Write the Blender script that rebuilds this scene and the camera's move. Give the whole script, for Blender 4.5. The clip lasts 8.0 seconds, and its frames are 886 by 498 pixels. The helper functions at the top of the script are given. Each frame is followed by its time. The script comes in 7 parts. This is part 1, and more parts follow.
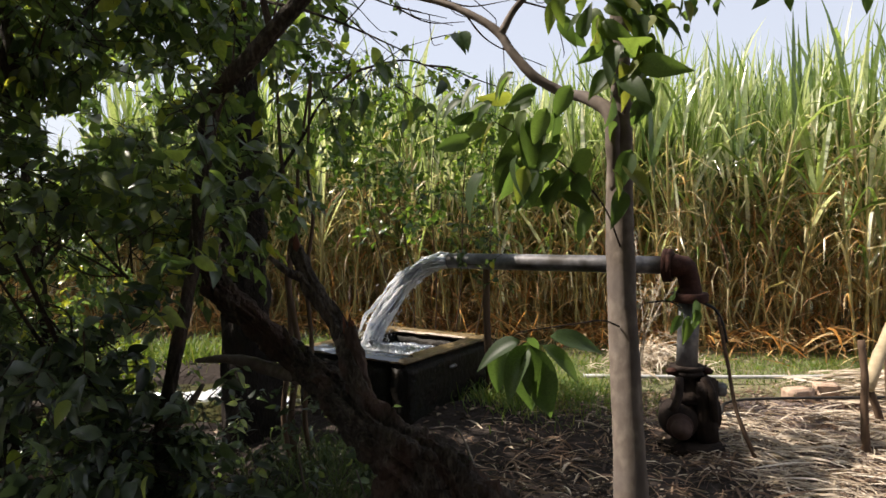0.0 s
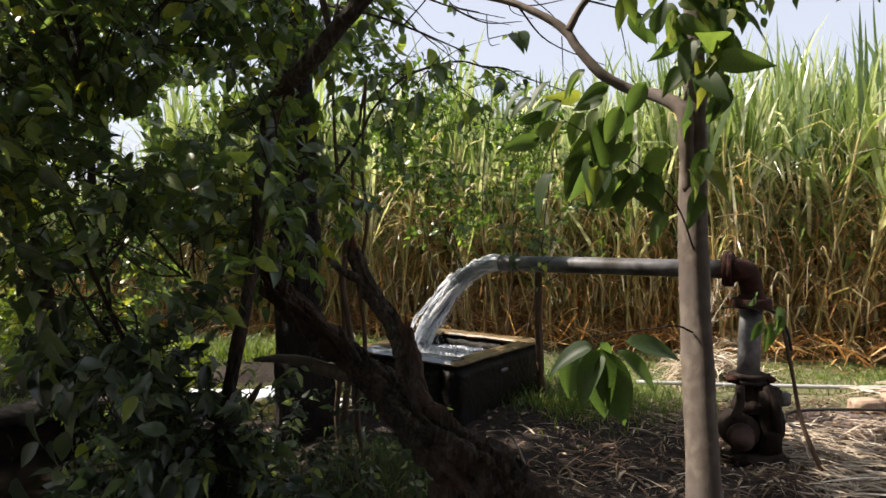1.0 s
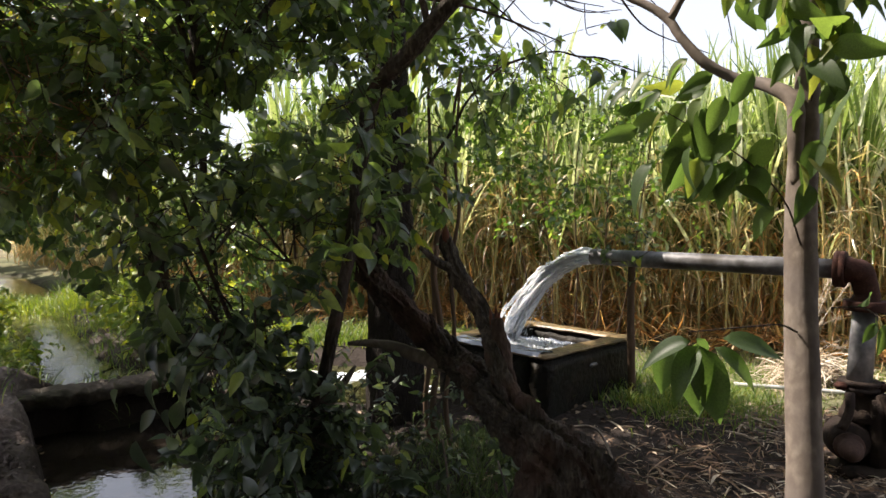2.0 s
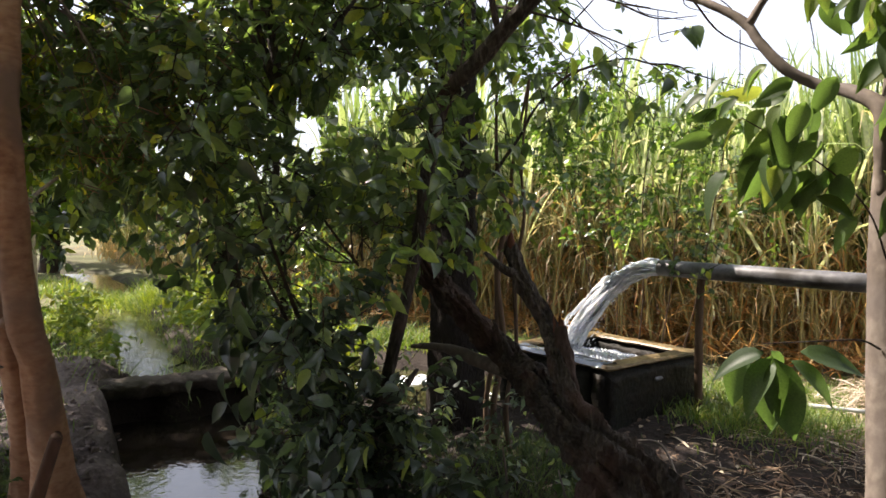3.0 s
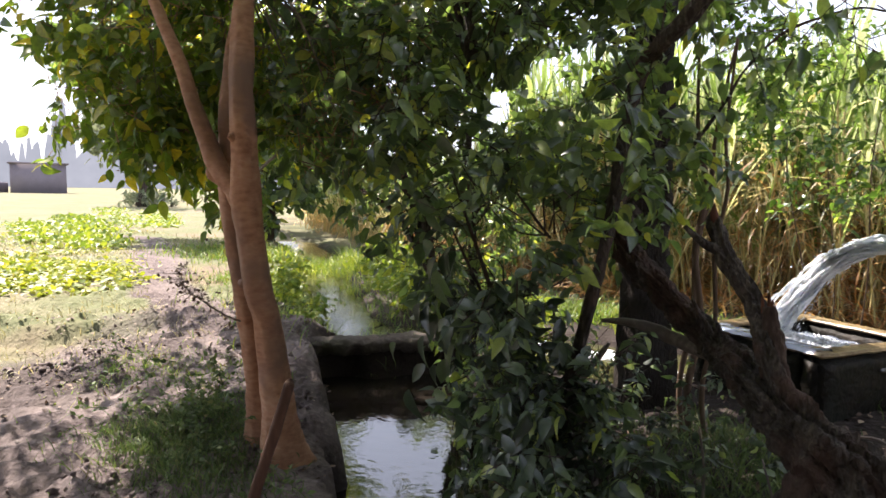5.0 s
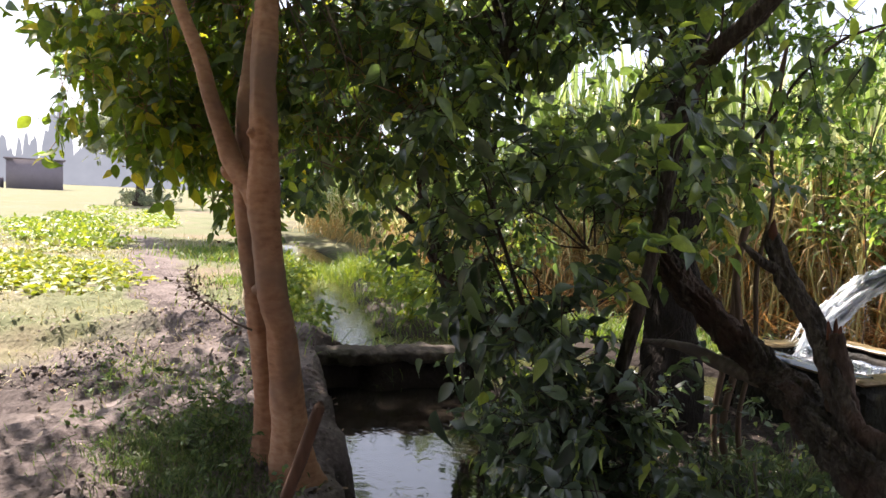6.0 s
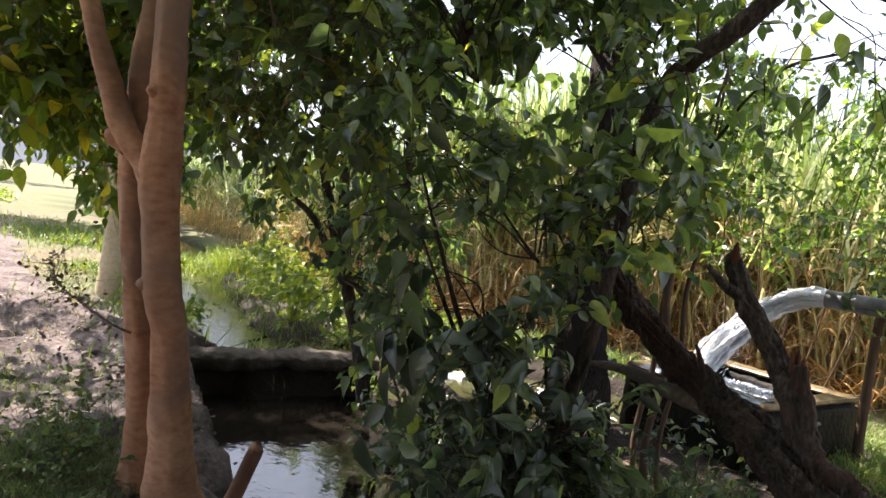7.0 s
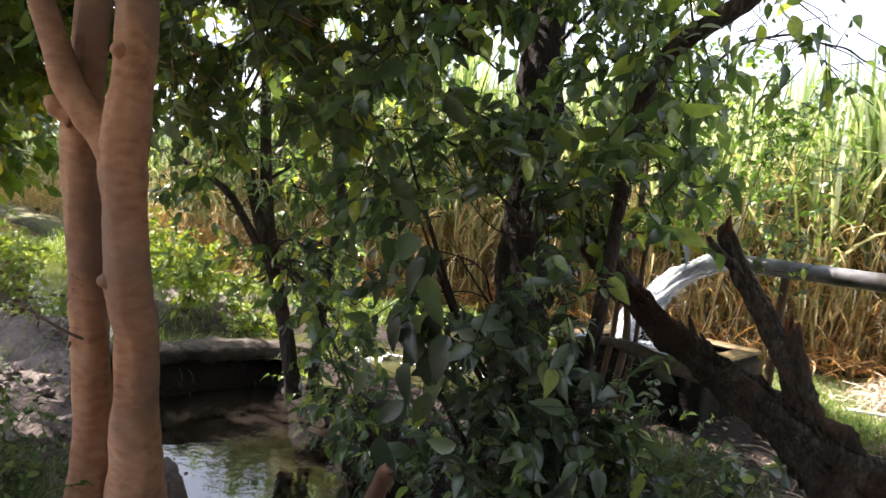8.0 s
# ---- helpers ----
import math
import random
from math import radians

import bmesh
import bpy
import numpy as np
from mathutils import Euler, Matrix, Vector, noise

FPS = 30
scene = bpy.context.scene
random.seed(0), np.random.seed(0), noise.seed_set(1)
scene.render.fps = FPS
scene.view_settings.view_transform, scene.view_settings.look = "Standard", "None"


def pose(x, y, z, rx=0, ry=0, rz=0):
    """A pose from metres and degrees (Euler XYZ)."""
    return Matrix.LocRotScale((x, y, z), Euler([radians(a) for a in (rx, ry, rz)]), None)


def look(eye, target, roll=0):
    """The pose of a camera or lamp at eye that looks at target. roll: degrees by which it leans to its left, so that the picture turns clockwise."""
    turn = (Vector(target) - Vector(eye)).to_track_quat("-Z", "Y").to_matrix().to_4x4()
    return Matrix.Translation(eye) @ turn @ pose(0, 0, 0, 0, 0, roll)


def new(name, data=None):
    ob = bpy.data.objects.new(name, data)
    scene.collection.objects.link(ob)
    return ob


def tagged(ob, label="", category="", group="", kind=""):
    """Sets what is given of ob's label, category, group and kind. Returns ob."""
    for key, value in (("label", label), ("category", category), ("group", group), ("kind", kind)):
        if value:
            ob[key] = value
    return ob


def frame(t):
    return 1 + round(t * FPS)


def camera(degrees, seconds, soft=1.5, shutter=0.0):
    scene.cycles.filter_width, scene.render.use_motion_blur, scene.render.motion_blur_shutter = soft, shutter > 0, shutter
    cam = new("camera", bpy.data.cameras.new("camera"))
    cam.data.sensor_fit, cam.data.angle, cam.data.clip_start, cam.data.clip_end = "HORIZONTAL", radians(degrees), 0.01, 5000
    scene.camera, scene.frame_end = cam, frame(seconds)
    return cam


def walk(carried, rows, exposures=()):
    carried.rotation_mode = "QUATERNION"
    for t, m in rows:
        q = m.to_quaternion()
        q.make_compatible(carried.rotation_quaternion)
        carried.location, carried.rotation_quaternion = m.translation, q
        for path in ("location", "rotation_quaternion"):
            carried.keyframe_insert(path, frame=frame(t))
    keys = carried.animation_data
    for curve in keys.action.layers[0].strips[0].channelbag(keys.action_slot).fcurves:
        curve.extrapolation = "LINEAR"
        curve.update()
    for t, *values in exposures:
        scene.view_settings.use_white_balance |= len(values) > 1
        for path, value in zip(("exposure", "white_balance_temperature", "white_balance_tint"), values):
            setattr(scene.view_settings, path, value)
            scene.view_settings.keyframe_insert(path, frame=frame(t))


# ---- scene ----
cam = camera(67.9, 8.0, shutter=0.2)
PATH = [
    (0, (0.101, 0.017, 1.722), (0.068, 2.014, 1.633), -1.1),
    (0.5, (0.055, 0.033, 1.715), (-0.061, 2.029, 1.643), -1.1),
    (1, (0.036, 0.042, 1.719), (-0.13, 2.034, 1.64), -0.9),
    (1.5, (0.028, 0.024, 1.723), (-0.297, 1.996, 1.645), -0.3),
    (1.7, (0.03, 0.017, 1.721), (-0.351, 1.978, 1.627), -0.2),
    (2.8, (0.02, -0.007, 1.704), (-0.535, 1.912, 1.601), 0.9),
    (3, (0.019, -0.016, 1.704), (-0.595, 1.886, 1.623), 1.2),
    (3.5, (0.027, -0.026, 1.727), (-0.663, 1.849, 1.638), 0.8),
    (4, (0.032, -0.042, 1.737), (-0.799, 1.773, 1.613), 0.6),
    (4.5, (0.011, -0.05, 1.713), (-0.927, 1.712, 1.576), 0.4),
    (5, (-0.012, -0.074, 1.707), (-1.115, 1.585, 1.531), 1.0),
    (5.2, (-0.068, -0.06, 1.692), (-1.197, 1.583, 1.529), 1.4),
    (6.3, (-0.442, 0.092, 1.686), (-1.473, 1.8, 1.542), 4.7),
    (6.5, (-0.564, 0.15, 1.666), (-1.482, 1.922, 1.536), 5.7),
    (7, (-0.798, 0.232, 1.637), (-1.534, 2.088, 1.526), 7.3),
    (7.5, (-1.127, 0.192, 1.615), (-1.68, 2.112, 1.523), 5.1),
    (8, (-1.463, 0.217, 1.586), (-1.765, 2.189, 1.445), 6.3),
]
EXPOSURES = [(0.0, 0.87, 6650, 16), (1.0, 0.9, 6650, 16), (1.5, 1.1, 6700, 16), (3.5, 1.6, 6600, 18), (5.0, 1.84, 6400, 20), (6.5, 1.72, 6450, 19), (7.0, 1.93, 6400, 19), (8.0, 2.14, 6320, 19)]
walk(cam, [(t, look(eye, target, roll)) for t, eye, target, roll in PATH], EXPOSURES)

# ---- light ----
SUN_AZ, SUN_EL = math.atan2(-0.985, 0.14), radians(52)
world = bpy.data.worlds.new("world")
scene.world = world
world.use_nodes = True
wn = world.node_tree.nodes
sky = wn.new("ShaderNodeTexSky")
sky.sky_type, sky.sun_disc = "NISHITA", False
sky.sun_elevation, sky.sun_rotation = SUN_EL, SUN_AZ
sky.dust_density, sky.air_density = 2.0, 1.0
haze = wn.new("ShaderNodeMix")
haze.data_type = "RGBA"
haze.inputs[0].default_value = 0.6
haze.inputs[7].default_value = (6.6, 7.1, 7.7, 1)
world.node_tree.links.new(sky.outputs[0], haze.inputs[6])
world.node_tree.links.new(haze.outputs[2], wn["Background"].inputs[0])
wn["Background"].inputs[1].default_value = 0.08
lamp = bpy.data.lights.new("sun", "SUN")
lamp.energy, lamp.angle, lamp.color = 5.0, radians(0.6), (1.0, 0.93, 0.80)
sun = new("sun", lamp)
sun_dir = Vector((math.sin(SUN_AZ) * math.cos(SUN_EL), math.cos(SUN_AZ) * math.cos(SUN_EL), math.sin(SUN_EL)))
sun.matrix_world = look((0, 0, 30), Vector((0, 0, 30)) - sun_dir)


# ---- materials ----
def shader(name):
    m = bpy.data.materials.new(name)
    m.use_nodes = True
    nt = m.node_tree
    return m, nt, nt.nodes["Principled BSDF"]


def texture(nt, kind, scale, detail=6.0, stretch=(1, 1, 1)):
    co = nt.nodes.new("ShaderNodeTexCoord")
    mp = nt.nodes.new("ShaderNodeMapping")
    mp.inputs["Scale"].default_value = stretch
    nt.links.new(co.outputs["Object"], mp.inputs["Vector"])
    tx = nt.nodes.new(kind)
    tx.inputs["Scale"].default_value = scale
    if "Detail" in tx.inputs:
        tx.inputs["Detail"].default_value = detail
    nt.links.new(mp.outputs[0], tx.inputs["Vector"])
    return tx


def ramp(nt, fac, stops):
    r = nt.nodes.new("ShaderNodeValToRGB")
    el = r.color_ramp.elements
    while len(el) < len(stops):
        el.new(0.5)
    for e, (p, c) in zip(el, stops):
        e.position, e.color = p, (*c, 1)
    nt.links.new(fac, r.inputs[0])
    return r.outputs[0]


def mixed(nt, fac, a, b, how="MIX"):
    mx = nt.nodes.new("ShaderNodeMix")
    mx.data_type, mx.blend_type = "RGBA", how
    if isinstance(fac, float):
        mx.inputs[0].default_value = fac
    else:
        nt.links.new(fac, mx.inputs[0])
    for socket, v in ((mx.inputs[6], a), (mx.inputs[7], b)):
        if isinstance(v, tuple):
            socket.default_value = (*v, 1)
        else:
            nt.links.new(v, socket)
    return mx.outputs[2]


def bumped(nt, bs, height, strength, distance):
    b = nt.nodes.new("ShaderNodeBump")
    b.inputs["Strength"].default_value, b.inputs["Distance"].default_value = strength, distance
    nt.links.new(height, b.inputs["Height"])
    nt.links.new(b.outputs[0], bs.inputs["Normal"])


def surface(name, stops, scale, rough=0.8, bump=0.5, depth=0.01, metal=0.0, stretch=(1, 1, 1), stain=None, fine=6.0):
    """Grain at one scale, stains at a larger one, and relief."""
    m, nt, bs = shader(name)
    grain = texture(nt, "ShaderNodeTexNoise", scale * fine, 8, stretch)
    broad = texture(nt, "ShaderNodeTexNoise", scale, 4, stretch)
    add = nt.nodes.new("ShaderNodeMath")
    add.operation = "MULTIPLY_ADD"
    nt.links.new(grain.outputs[0], add.inputs[0])
    add.inputs[1].default_value = 0.55
    half = nt.nodes.new("ShaderNodeMath")
    half.operation = "MULTIPLY"
    half.inputs[1].default_value = 0.45
    nt.links.new(broad.outputs[0], half.inputs[0])
    nt.links.new(half.outputs[0], add.inputs[2])
    col = ramp(nt, add.outputs[0], stops)
    if stain:
        spots = texture(nt, "ShaderNodeTexNoise", scale * 0.6, 5)
        col = mixed(nt, ramp(nt, spots.outputs[0], [(0.48, (0, 0, 0)), (0.62, (1, 1, 1))]), col, stain)
    nt.links.new(col, bs.inputs["Base Color"])
    bs.inputs["Roughness"].default_value, bs.inputs["Metallic"].default_value = rough, metal
    bs.inputs["Specular IOR Level"].default_value = 0.2
    bumped(nt, bs, add.outputs[0], bump, depth)
    return m


def foliage(name, stops, trans, glow=0.35, rough=0.4, spec=0.5):
    """Leaves: a glossy upper side, and light that comes through them."""
    m, nt, bs = shader(name)
    geo, info = nt.nodes.new("ShaderNodeNewGeometry"), nt.nodes.new("ShaderNodeObjectInfo")
    add = nt.nodes.new("ShaderNodeMath")
    nt.links.new(geo.outputs["Random Per Island"], add.inputs[0])
    nt.links.new(info.outputs["Random"], add.inputs[1])
    fr = nt.nodes.new("ShaderNodeMath")
    fr.operation = "FRACT"
    nt.links.new(add.outputs[0], fr.inputs[0])
    col = ramp(nt, fr.outputs[0], stops)
    grain = texture(nt, "ShaderNodeTexNoise", 40, 4)
    col = mixed(nt, 0.5, col, ramp(nt, grain.outputs[0], [(0.3, (0.45, 0.45, 0.45)), (0.7, (1.2, 1.2, 1.1))]), "MULTIPLY")
    nt.links.new(col, bs.inputs["Base Color"])
    bs.inputs["Roughness"].default_value = rough
    bs.inputs["Specular IOR Level"].default_value = spec
    tl = nt.nodes.new("ShaderNodeBsdfTranslucent")
    nt.links.new(mixed(nt, 1.0, col, trans, "MULTIPLY"), tl.inputs[0])
    mx = nt.nodes.new("ShaderNodeMixShader")
    mx.inputs[0].default_value = glow
    nt.links.new(bs.outputs[0], mx.inputs[1])
    nt.links.new(tl.outputs[0], mx.inputs[2])
    nt.links.new(mx.outputs[0], nt.nodes["Material Output"].inputs[0])
    return m


# the yellow-green top stops paint leaves with sun coming through
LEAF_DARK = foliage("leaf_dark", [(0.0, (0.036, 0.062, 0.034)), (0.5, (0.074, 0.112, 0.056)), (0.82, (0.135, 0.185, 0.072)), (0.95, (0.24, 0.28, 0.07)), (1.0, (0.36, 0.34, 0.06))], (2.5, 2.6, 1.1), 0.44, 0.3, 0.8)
LEAF_BUSH = foliage("leaf_bush", [(0.0, (0.02, 0.032, 0.024)), (0.4, (0.05, 0.073, 0.05)), (0.75, (0.09, 0.125, 0.075)), (0.93, (0.15, 0.2, 0.085)), (1.0, (0.32, 0.36, 0.085))], (2.2, 2.4, 1.2), 0.36, 0.36, 0.75)
# lighter leaf copy: sunlight on outer crowns is put into its colour
LEAF_SUNLIT = foliage("leaf_sunlit", [(0.0, (0.05, 0.09, 0.02)), (0.55, (0.09, 0.15, 0.028)), (0.88, (0.18, 0.225, 0.035)), (1.0, (0.46, 0.4, 0.045))], (2.6, 2.4, 0.9), 0.42)
LEAF_VINE = foliage("leaf_vine", [(0.0, (0.05, 0.10, 0.025)), (0.6, (0.085, 0.155, 0.035)), (0.9, (0.16, 0.25, 0.05)), (1.0, (0.32, 0.4, 0.1))], (2.0, 2.0, 0.9), 0.45, 0.3, 0.7)
LEAF_SAPLING = foliage("leaf_sapling", [(0.0, (0.04, 0.066, 0.03)), (0.6, (0.066, 0.104, 0.044)), (0.88, (0.11, 0.15, 0.055)), (1.0, (0.17, 0.17, 0.05))], (2.6, 2.8, 1.1), 0.46, 0.5, 0.4)
# the darkest and palest stops paint shaded leaves and sun glints
CANE_GREEN = foliage("cane_green", [(0.0, (0.05, 0.09, 0.025)), (0.35, (0.2, 0.28, 0.085)), (0.65, (0.4, 0.47, 0.22)), (0.86, (0.6, 0.62, 0.48)), (1.0, (0.86, 0.84, 0.72))], (1.6, 1.7, 0.9), 0.36, 0.2, 1.0)
CANE_DRY = foliage("cane_dry", [(0.0, (0.16, 0.07, 0.026)), (0.4, (0.5, 0.27, 0.1)), (0.75, (0.76, 0.53, 0.26)), (1.0, (0.9, 0.83, 0.64))], (1.6, 1.35, 0.9), 0.5, 0.5)
CANE_PALE = foliage("cane_pale", [(0.0, (0.4, 0.36, 0.16)), (0.4, (0.6, 0.52, 0.3)), (0.75, (0.74, 0.66, 0.46)), (1.0, (0.86, 0.83, 0.7))], (1.5, 1.4, 0.9), 0.45, 0.3, 0.7)
CANE_STALK = surface("cane_stalk", [(0.2, (0.22, 0.18, 0.07)), (0.6, (0.42, 0.36, 0.16)), (0.9, (0.54, 0.48, 0.28))], 4, 0.5, 0.3, 0.004)
GRASS = foliage("grass", [(0.0, (0.07, 0.125, 0.02)), (0.6, (0.125, 0.2, 0.04)), (1.0, (0.27, 0.27, 0.09))], (1.8, 1.8, 0.8), 0.35, 0.5)
# darker grass copy for ground under trees; the shade is in its colour
GRASS_SHADED = foliage("grass_shaded", [(0.0, (0.045, 0.075, 0.03)), (0.6, (0.095, 0.14, 0.05)), (0.9, (0.15, 0.185, 0.07)), (1.0, (0.17, 0.14, 0.09))], (1.6, 1.7, 0.9), 0.3, 0.6, 0.3)
GRASS_PALE = foliage("grass_pale", [(0.0, (0.2, 0.2, 0.095)), (0.6, (0.33, 0.3, 0.17)), (1.0, (0.5, 0.44, 0.3))], (1.4, 1.35, 0.9), 0.3, 0.6)
CROP_YELLOW = foliage("crop_yellow", [(0.0, (0.12, 0.17, 0.025)), (0.6, (0.24, 0.28, 0.035)), (1.0, (0.42, 0.4, 0.07))], (1.6, 1.55, 0.7), 0.35, 0.5)
CROP = foliage("crop", [(0.0, (0.10, 0.17, 0.025)), (0.6, (0.19, 0.26, 0.035)), (1.0, (0.34, 0.37, 0.05))], (1.6, 1.55, 0.7), 0.35, 0.5)
STRAW = foliage("straw", [(0.0, (0.05, 0.028, 0.018)), (0.4, (0.13, 0.075, 0.045)), (0.7, (0.29, 0.185, 0.115)), (1.0, (0.66, 0.56, 0.43))], (1.0, 0.95, 0.8), 0.15, 0.7)
DEAD_LEAF = foliage("dead_leaf", [(0.0, (0.05, 0.03, 0.02)), (0.5, (0.12, 0.075, 0.05)), (0.85, (0.22, 0.15, 0.1)), (1.0, (0.42, 0.34, 0.26))], (1.0, 0.95, 0.8), 0.15, 0.7)
STRAW_PALE = foliage("straw_pale", [(0.0, (0.3, 0.23, 0.16)), (0.5, (0.5, 0.41, 0.31)), (1.0, (0.72, 0.64, 0.54))], (1.0, 0.95, 0.85), 0.15, 0.6)
# paler, greyer leaf: some distance haze is mixed into the colour
FAR_LEAF = foliage("far_leaf", [(0.0, (0.13, 0.16, 0.11)), (1.0, (0.22, 0.24, 0.17))], (1.3, 1.3, 1.0), 0.3, 0.7, 0.2)
BARK_DARK = surface("bark_dark", [(0.3, (0.014, 0.010, 0.008)), (0.5, (0.046, 0.038, 0.031)), (0.72, (0.145, 0.12, 0.098))], 7, 0.95, 1.0, 0.06, stretch=(1.8, 1.8, 0.6), stain=(0.07, 0.044, 0.034), fine=5.0)
# darker copy of the dark bark, shade on the back trunk painted in
BARK_SHADED = surface("bark_shaded", [(0.3, (0.008, 0.006, 0.005)), (0.5, (0.016, 0.012, 0.010)), (0.72, (0.036, 0.028, 0.022))], 7, 0.95, 1.0, 0.06, stretch=(1.8, 1.8, 0.5), stain=(0.025, 0.02, 0.017), fine=5.0)
BARK_BROWN = surface("bark_brown", [(0.3, (0.018, 0.010, 0.008)), (0.5, (0.042, 0.027, 0.02)), (0.72, (0.095, 0.064, 0.048))], 7, 0.9, 0.9, 0.03, stretch=(1.8, 1.8, 0.5), stain=(0.05, 0.036, 0.028), fine=5.0)
TORN = surface("torn_wood", [(0.25, (0.04, 0.016, 0.01)), (0.6, (0.11, 0.045, 0.028)), (0.85, (0.19, 0.1, 0.065))], 9, 0.85, 0.7, 0.006, stretch=(1, 1, 0.15))
BARK_RED = surface("bark_red", [(0.25, (0.16, 0.07, 0.038)), (0.5, (0.33, 0.17, 0.10)), (0.8, (0.46, 0.29, 0.19))], 3.4, 0.75, 0.9, 0.014, stretch=(1, 1, 1.9), stain=(0.2, 0.12, 0.085), fine=6.0)
BARK_GREY = surface("bark_grey", [(0.25, (0.06, 0.048, 0.04)), (0.5, (0.15, 0.122, 0.1)), (0.8, (0.34, 0.295, 0.25))], 6, 0.8, 0.5, 0.008, stretch=(1, 1, 0.7), stain=(0.12, 0.1, 0.09))
BARK_PALE = surface("bark_pale", [(0.25, (0.24, 0.19, 0.12)), (0.5, (0.38, 0.31, 0.2)), (0.8, (0.5, 0.43, 0.3))], 4, 0.8, 0.4, 0.008)
BARK_STAKE = surface("stake_wood", [(0.25, (0.03, 0.016, 0.011)), (0.6, (0.078, 0.042, 0.028)), (0.85, (0.15, 0.092, 0.063))], 8, 0.8, 0.7, 0.006, stretch=(1, 1, 0.15))
WOOD = surface("weathered_wood", [(0.25, (0.05, 0.032, 0.022)), (0.6, (0.115, 0.075, 0.05)), (0.85, (0.2, 0.145, 0.105))], 9, 0.85, 0.7, 0.008, stretch=(1, 1, 0.15))
RUST = surface("rusty_iron", [(0.3, (0.018, 0.008, 0.006)), (0.55, (0.042, 0.017, 0.012)), (0.8, (0.11, 0.048, 0.031))], 14, 0.8, 0.7, 0.006, 0.2)
PINK_RUST = surface("pinkish_rust", [(0.3, (0.035, 0.02, 0.016)), (0.55, (0.065, 0.038, 0.031)), (0.8, (0.12, 0.075, 0.062))], 12, 0.75, 0.6, 0.005, 0.1)
OILY = surface("oily_iron", [(0.3, (0.008, 0.006, 0.006)), (0.6, (0.022, 0.014, 0.011)), (0.85, (0.06, 0.032, 0.022))], 12, 0.8, 0.9, 0.010, 0.0, stain=(0.035, 0.024, 0.018))
PIPE_GREY = surface("galvanised_pipe", [(0.3, (0.09, 0.09, 0.095)), (0.55, (0.2, 0.2, 0.21)), (0.8, (0.36, 0.36, 0.37))], 4, 0.45, 0.3, 0.003, 0.2, stain=(0.06, 0.055, 0.05))
CONCRETE = surface("mossy_concrete", [(0.25, (0.035, 0.024, 0.013)), (0.5, (0.12, 0.08, 0.038)), (0.8, (0.28, 0.2, 0.1))], 4, 0.8, 0.9, 0.014, stain=(0.07, 0.055, 0.03))
COPING = surface("wet_ochre_coping", [(0.25, (0.06, 0.042, 0.022)), (0.5, (0.2, 0.14, 0.072)), (0.8, (0.42, 0.33, 0.2))], 4.5, 0.35, 0.9, 0.012, stain=(0.06, 0.05, 0.026))
# wet moss, taken down to near black to paint the trees' shade
SHADED_SLIME = surface("shaded_mossy_wall", [(0.3, (0.003, 0.0025, 0.002)), (0.5, (0.008, 0.006, 0.004)), (0.72, (0.024, 0.017, 0.011))], 4, 0.6, 1.0, 0.03, stain=(0.006, 0.0065, 0.004))
MUD = surface("damp_mud", [(0.25, (0.026, 0.021, 0.016)), (0.5, (0.064, 0.052, 0.042)), (0.8, (0.15, 0.125, 0.105))], 4, 0.85, 1.0, 0.025, stain=(0.04, 0.036, 0.022))
BRICK = surface("old_brick", [(0.25, (0.3, 0.2, 0.14)), (0.6, (0.45, 0.33, 0.25)), (0.85, (0.55, 0.45, 0.36))], 9, 0.9, 0.6, 0.006)
# brick greyed towards violet: distance haze painted into the colour
HAZY_BRICK = surface("hazy_brick", [(0.25, (0.17, 0.15, 0.175)), (0.6, (0.21, 0.185, 0.215)), (0.85, (0.24, 0.21, 0.24))], 0.8, 0.9, 0.4, 0.02)
PLASTIC = surface("pale_pipe", [(0.25, (0.3, 0.3, 0.29)), (0.6, (0.46, 0.46, 0.45)), (0.85, (0.56, 0.56, 0.55))], 8, 0.5, 0.2, 0.003)
BLACK = surface("black_rod", [(0.25, (0.012, 0.012, 0.012)), (0.6, (0.03, 0.027, 0.025)), (0.85, (0.06, 0.05, 0.045))], 12, 0.6, 0.3, 0.003)


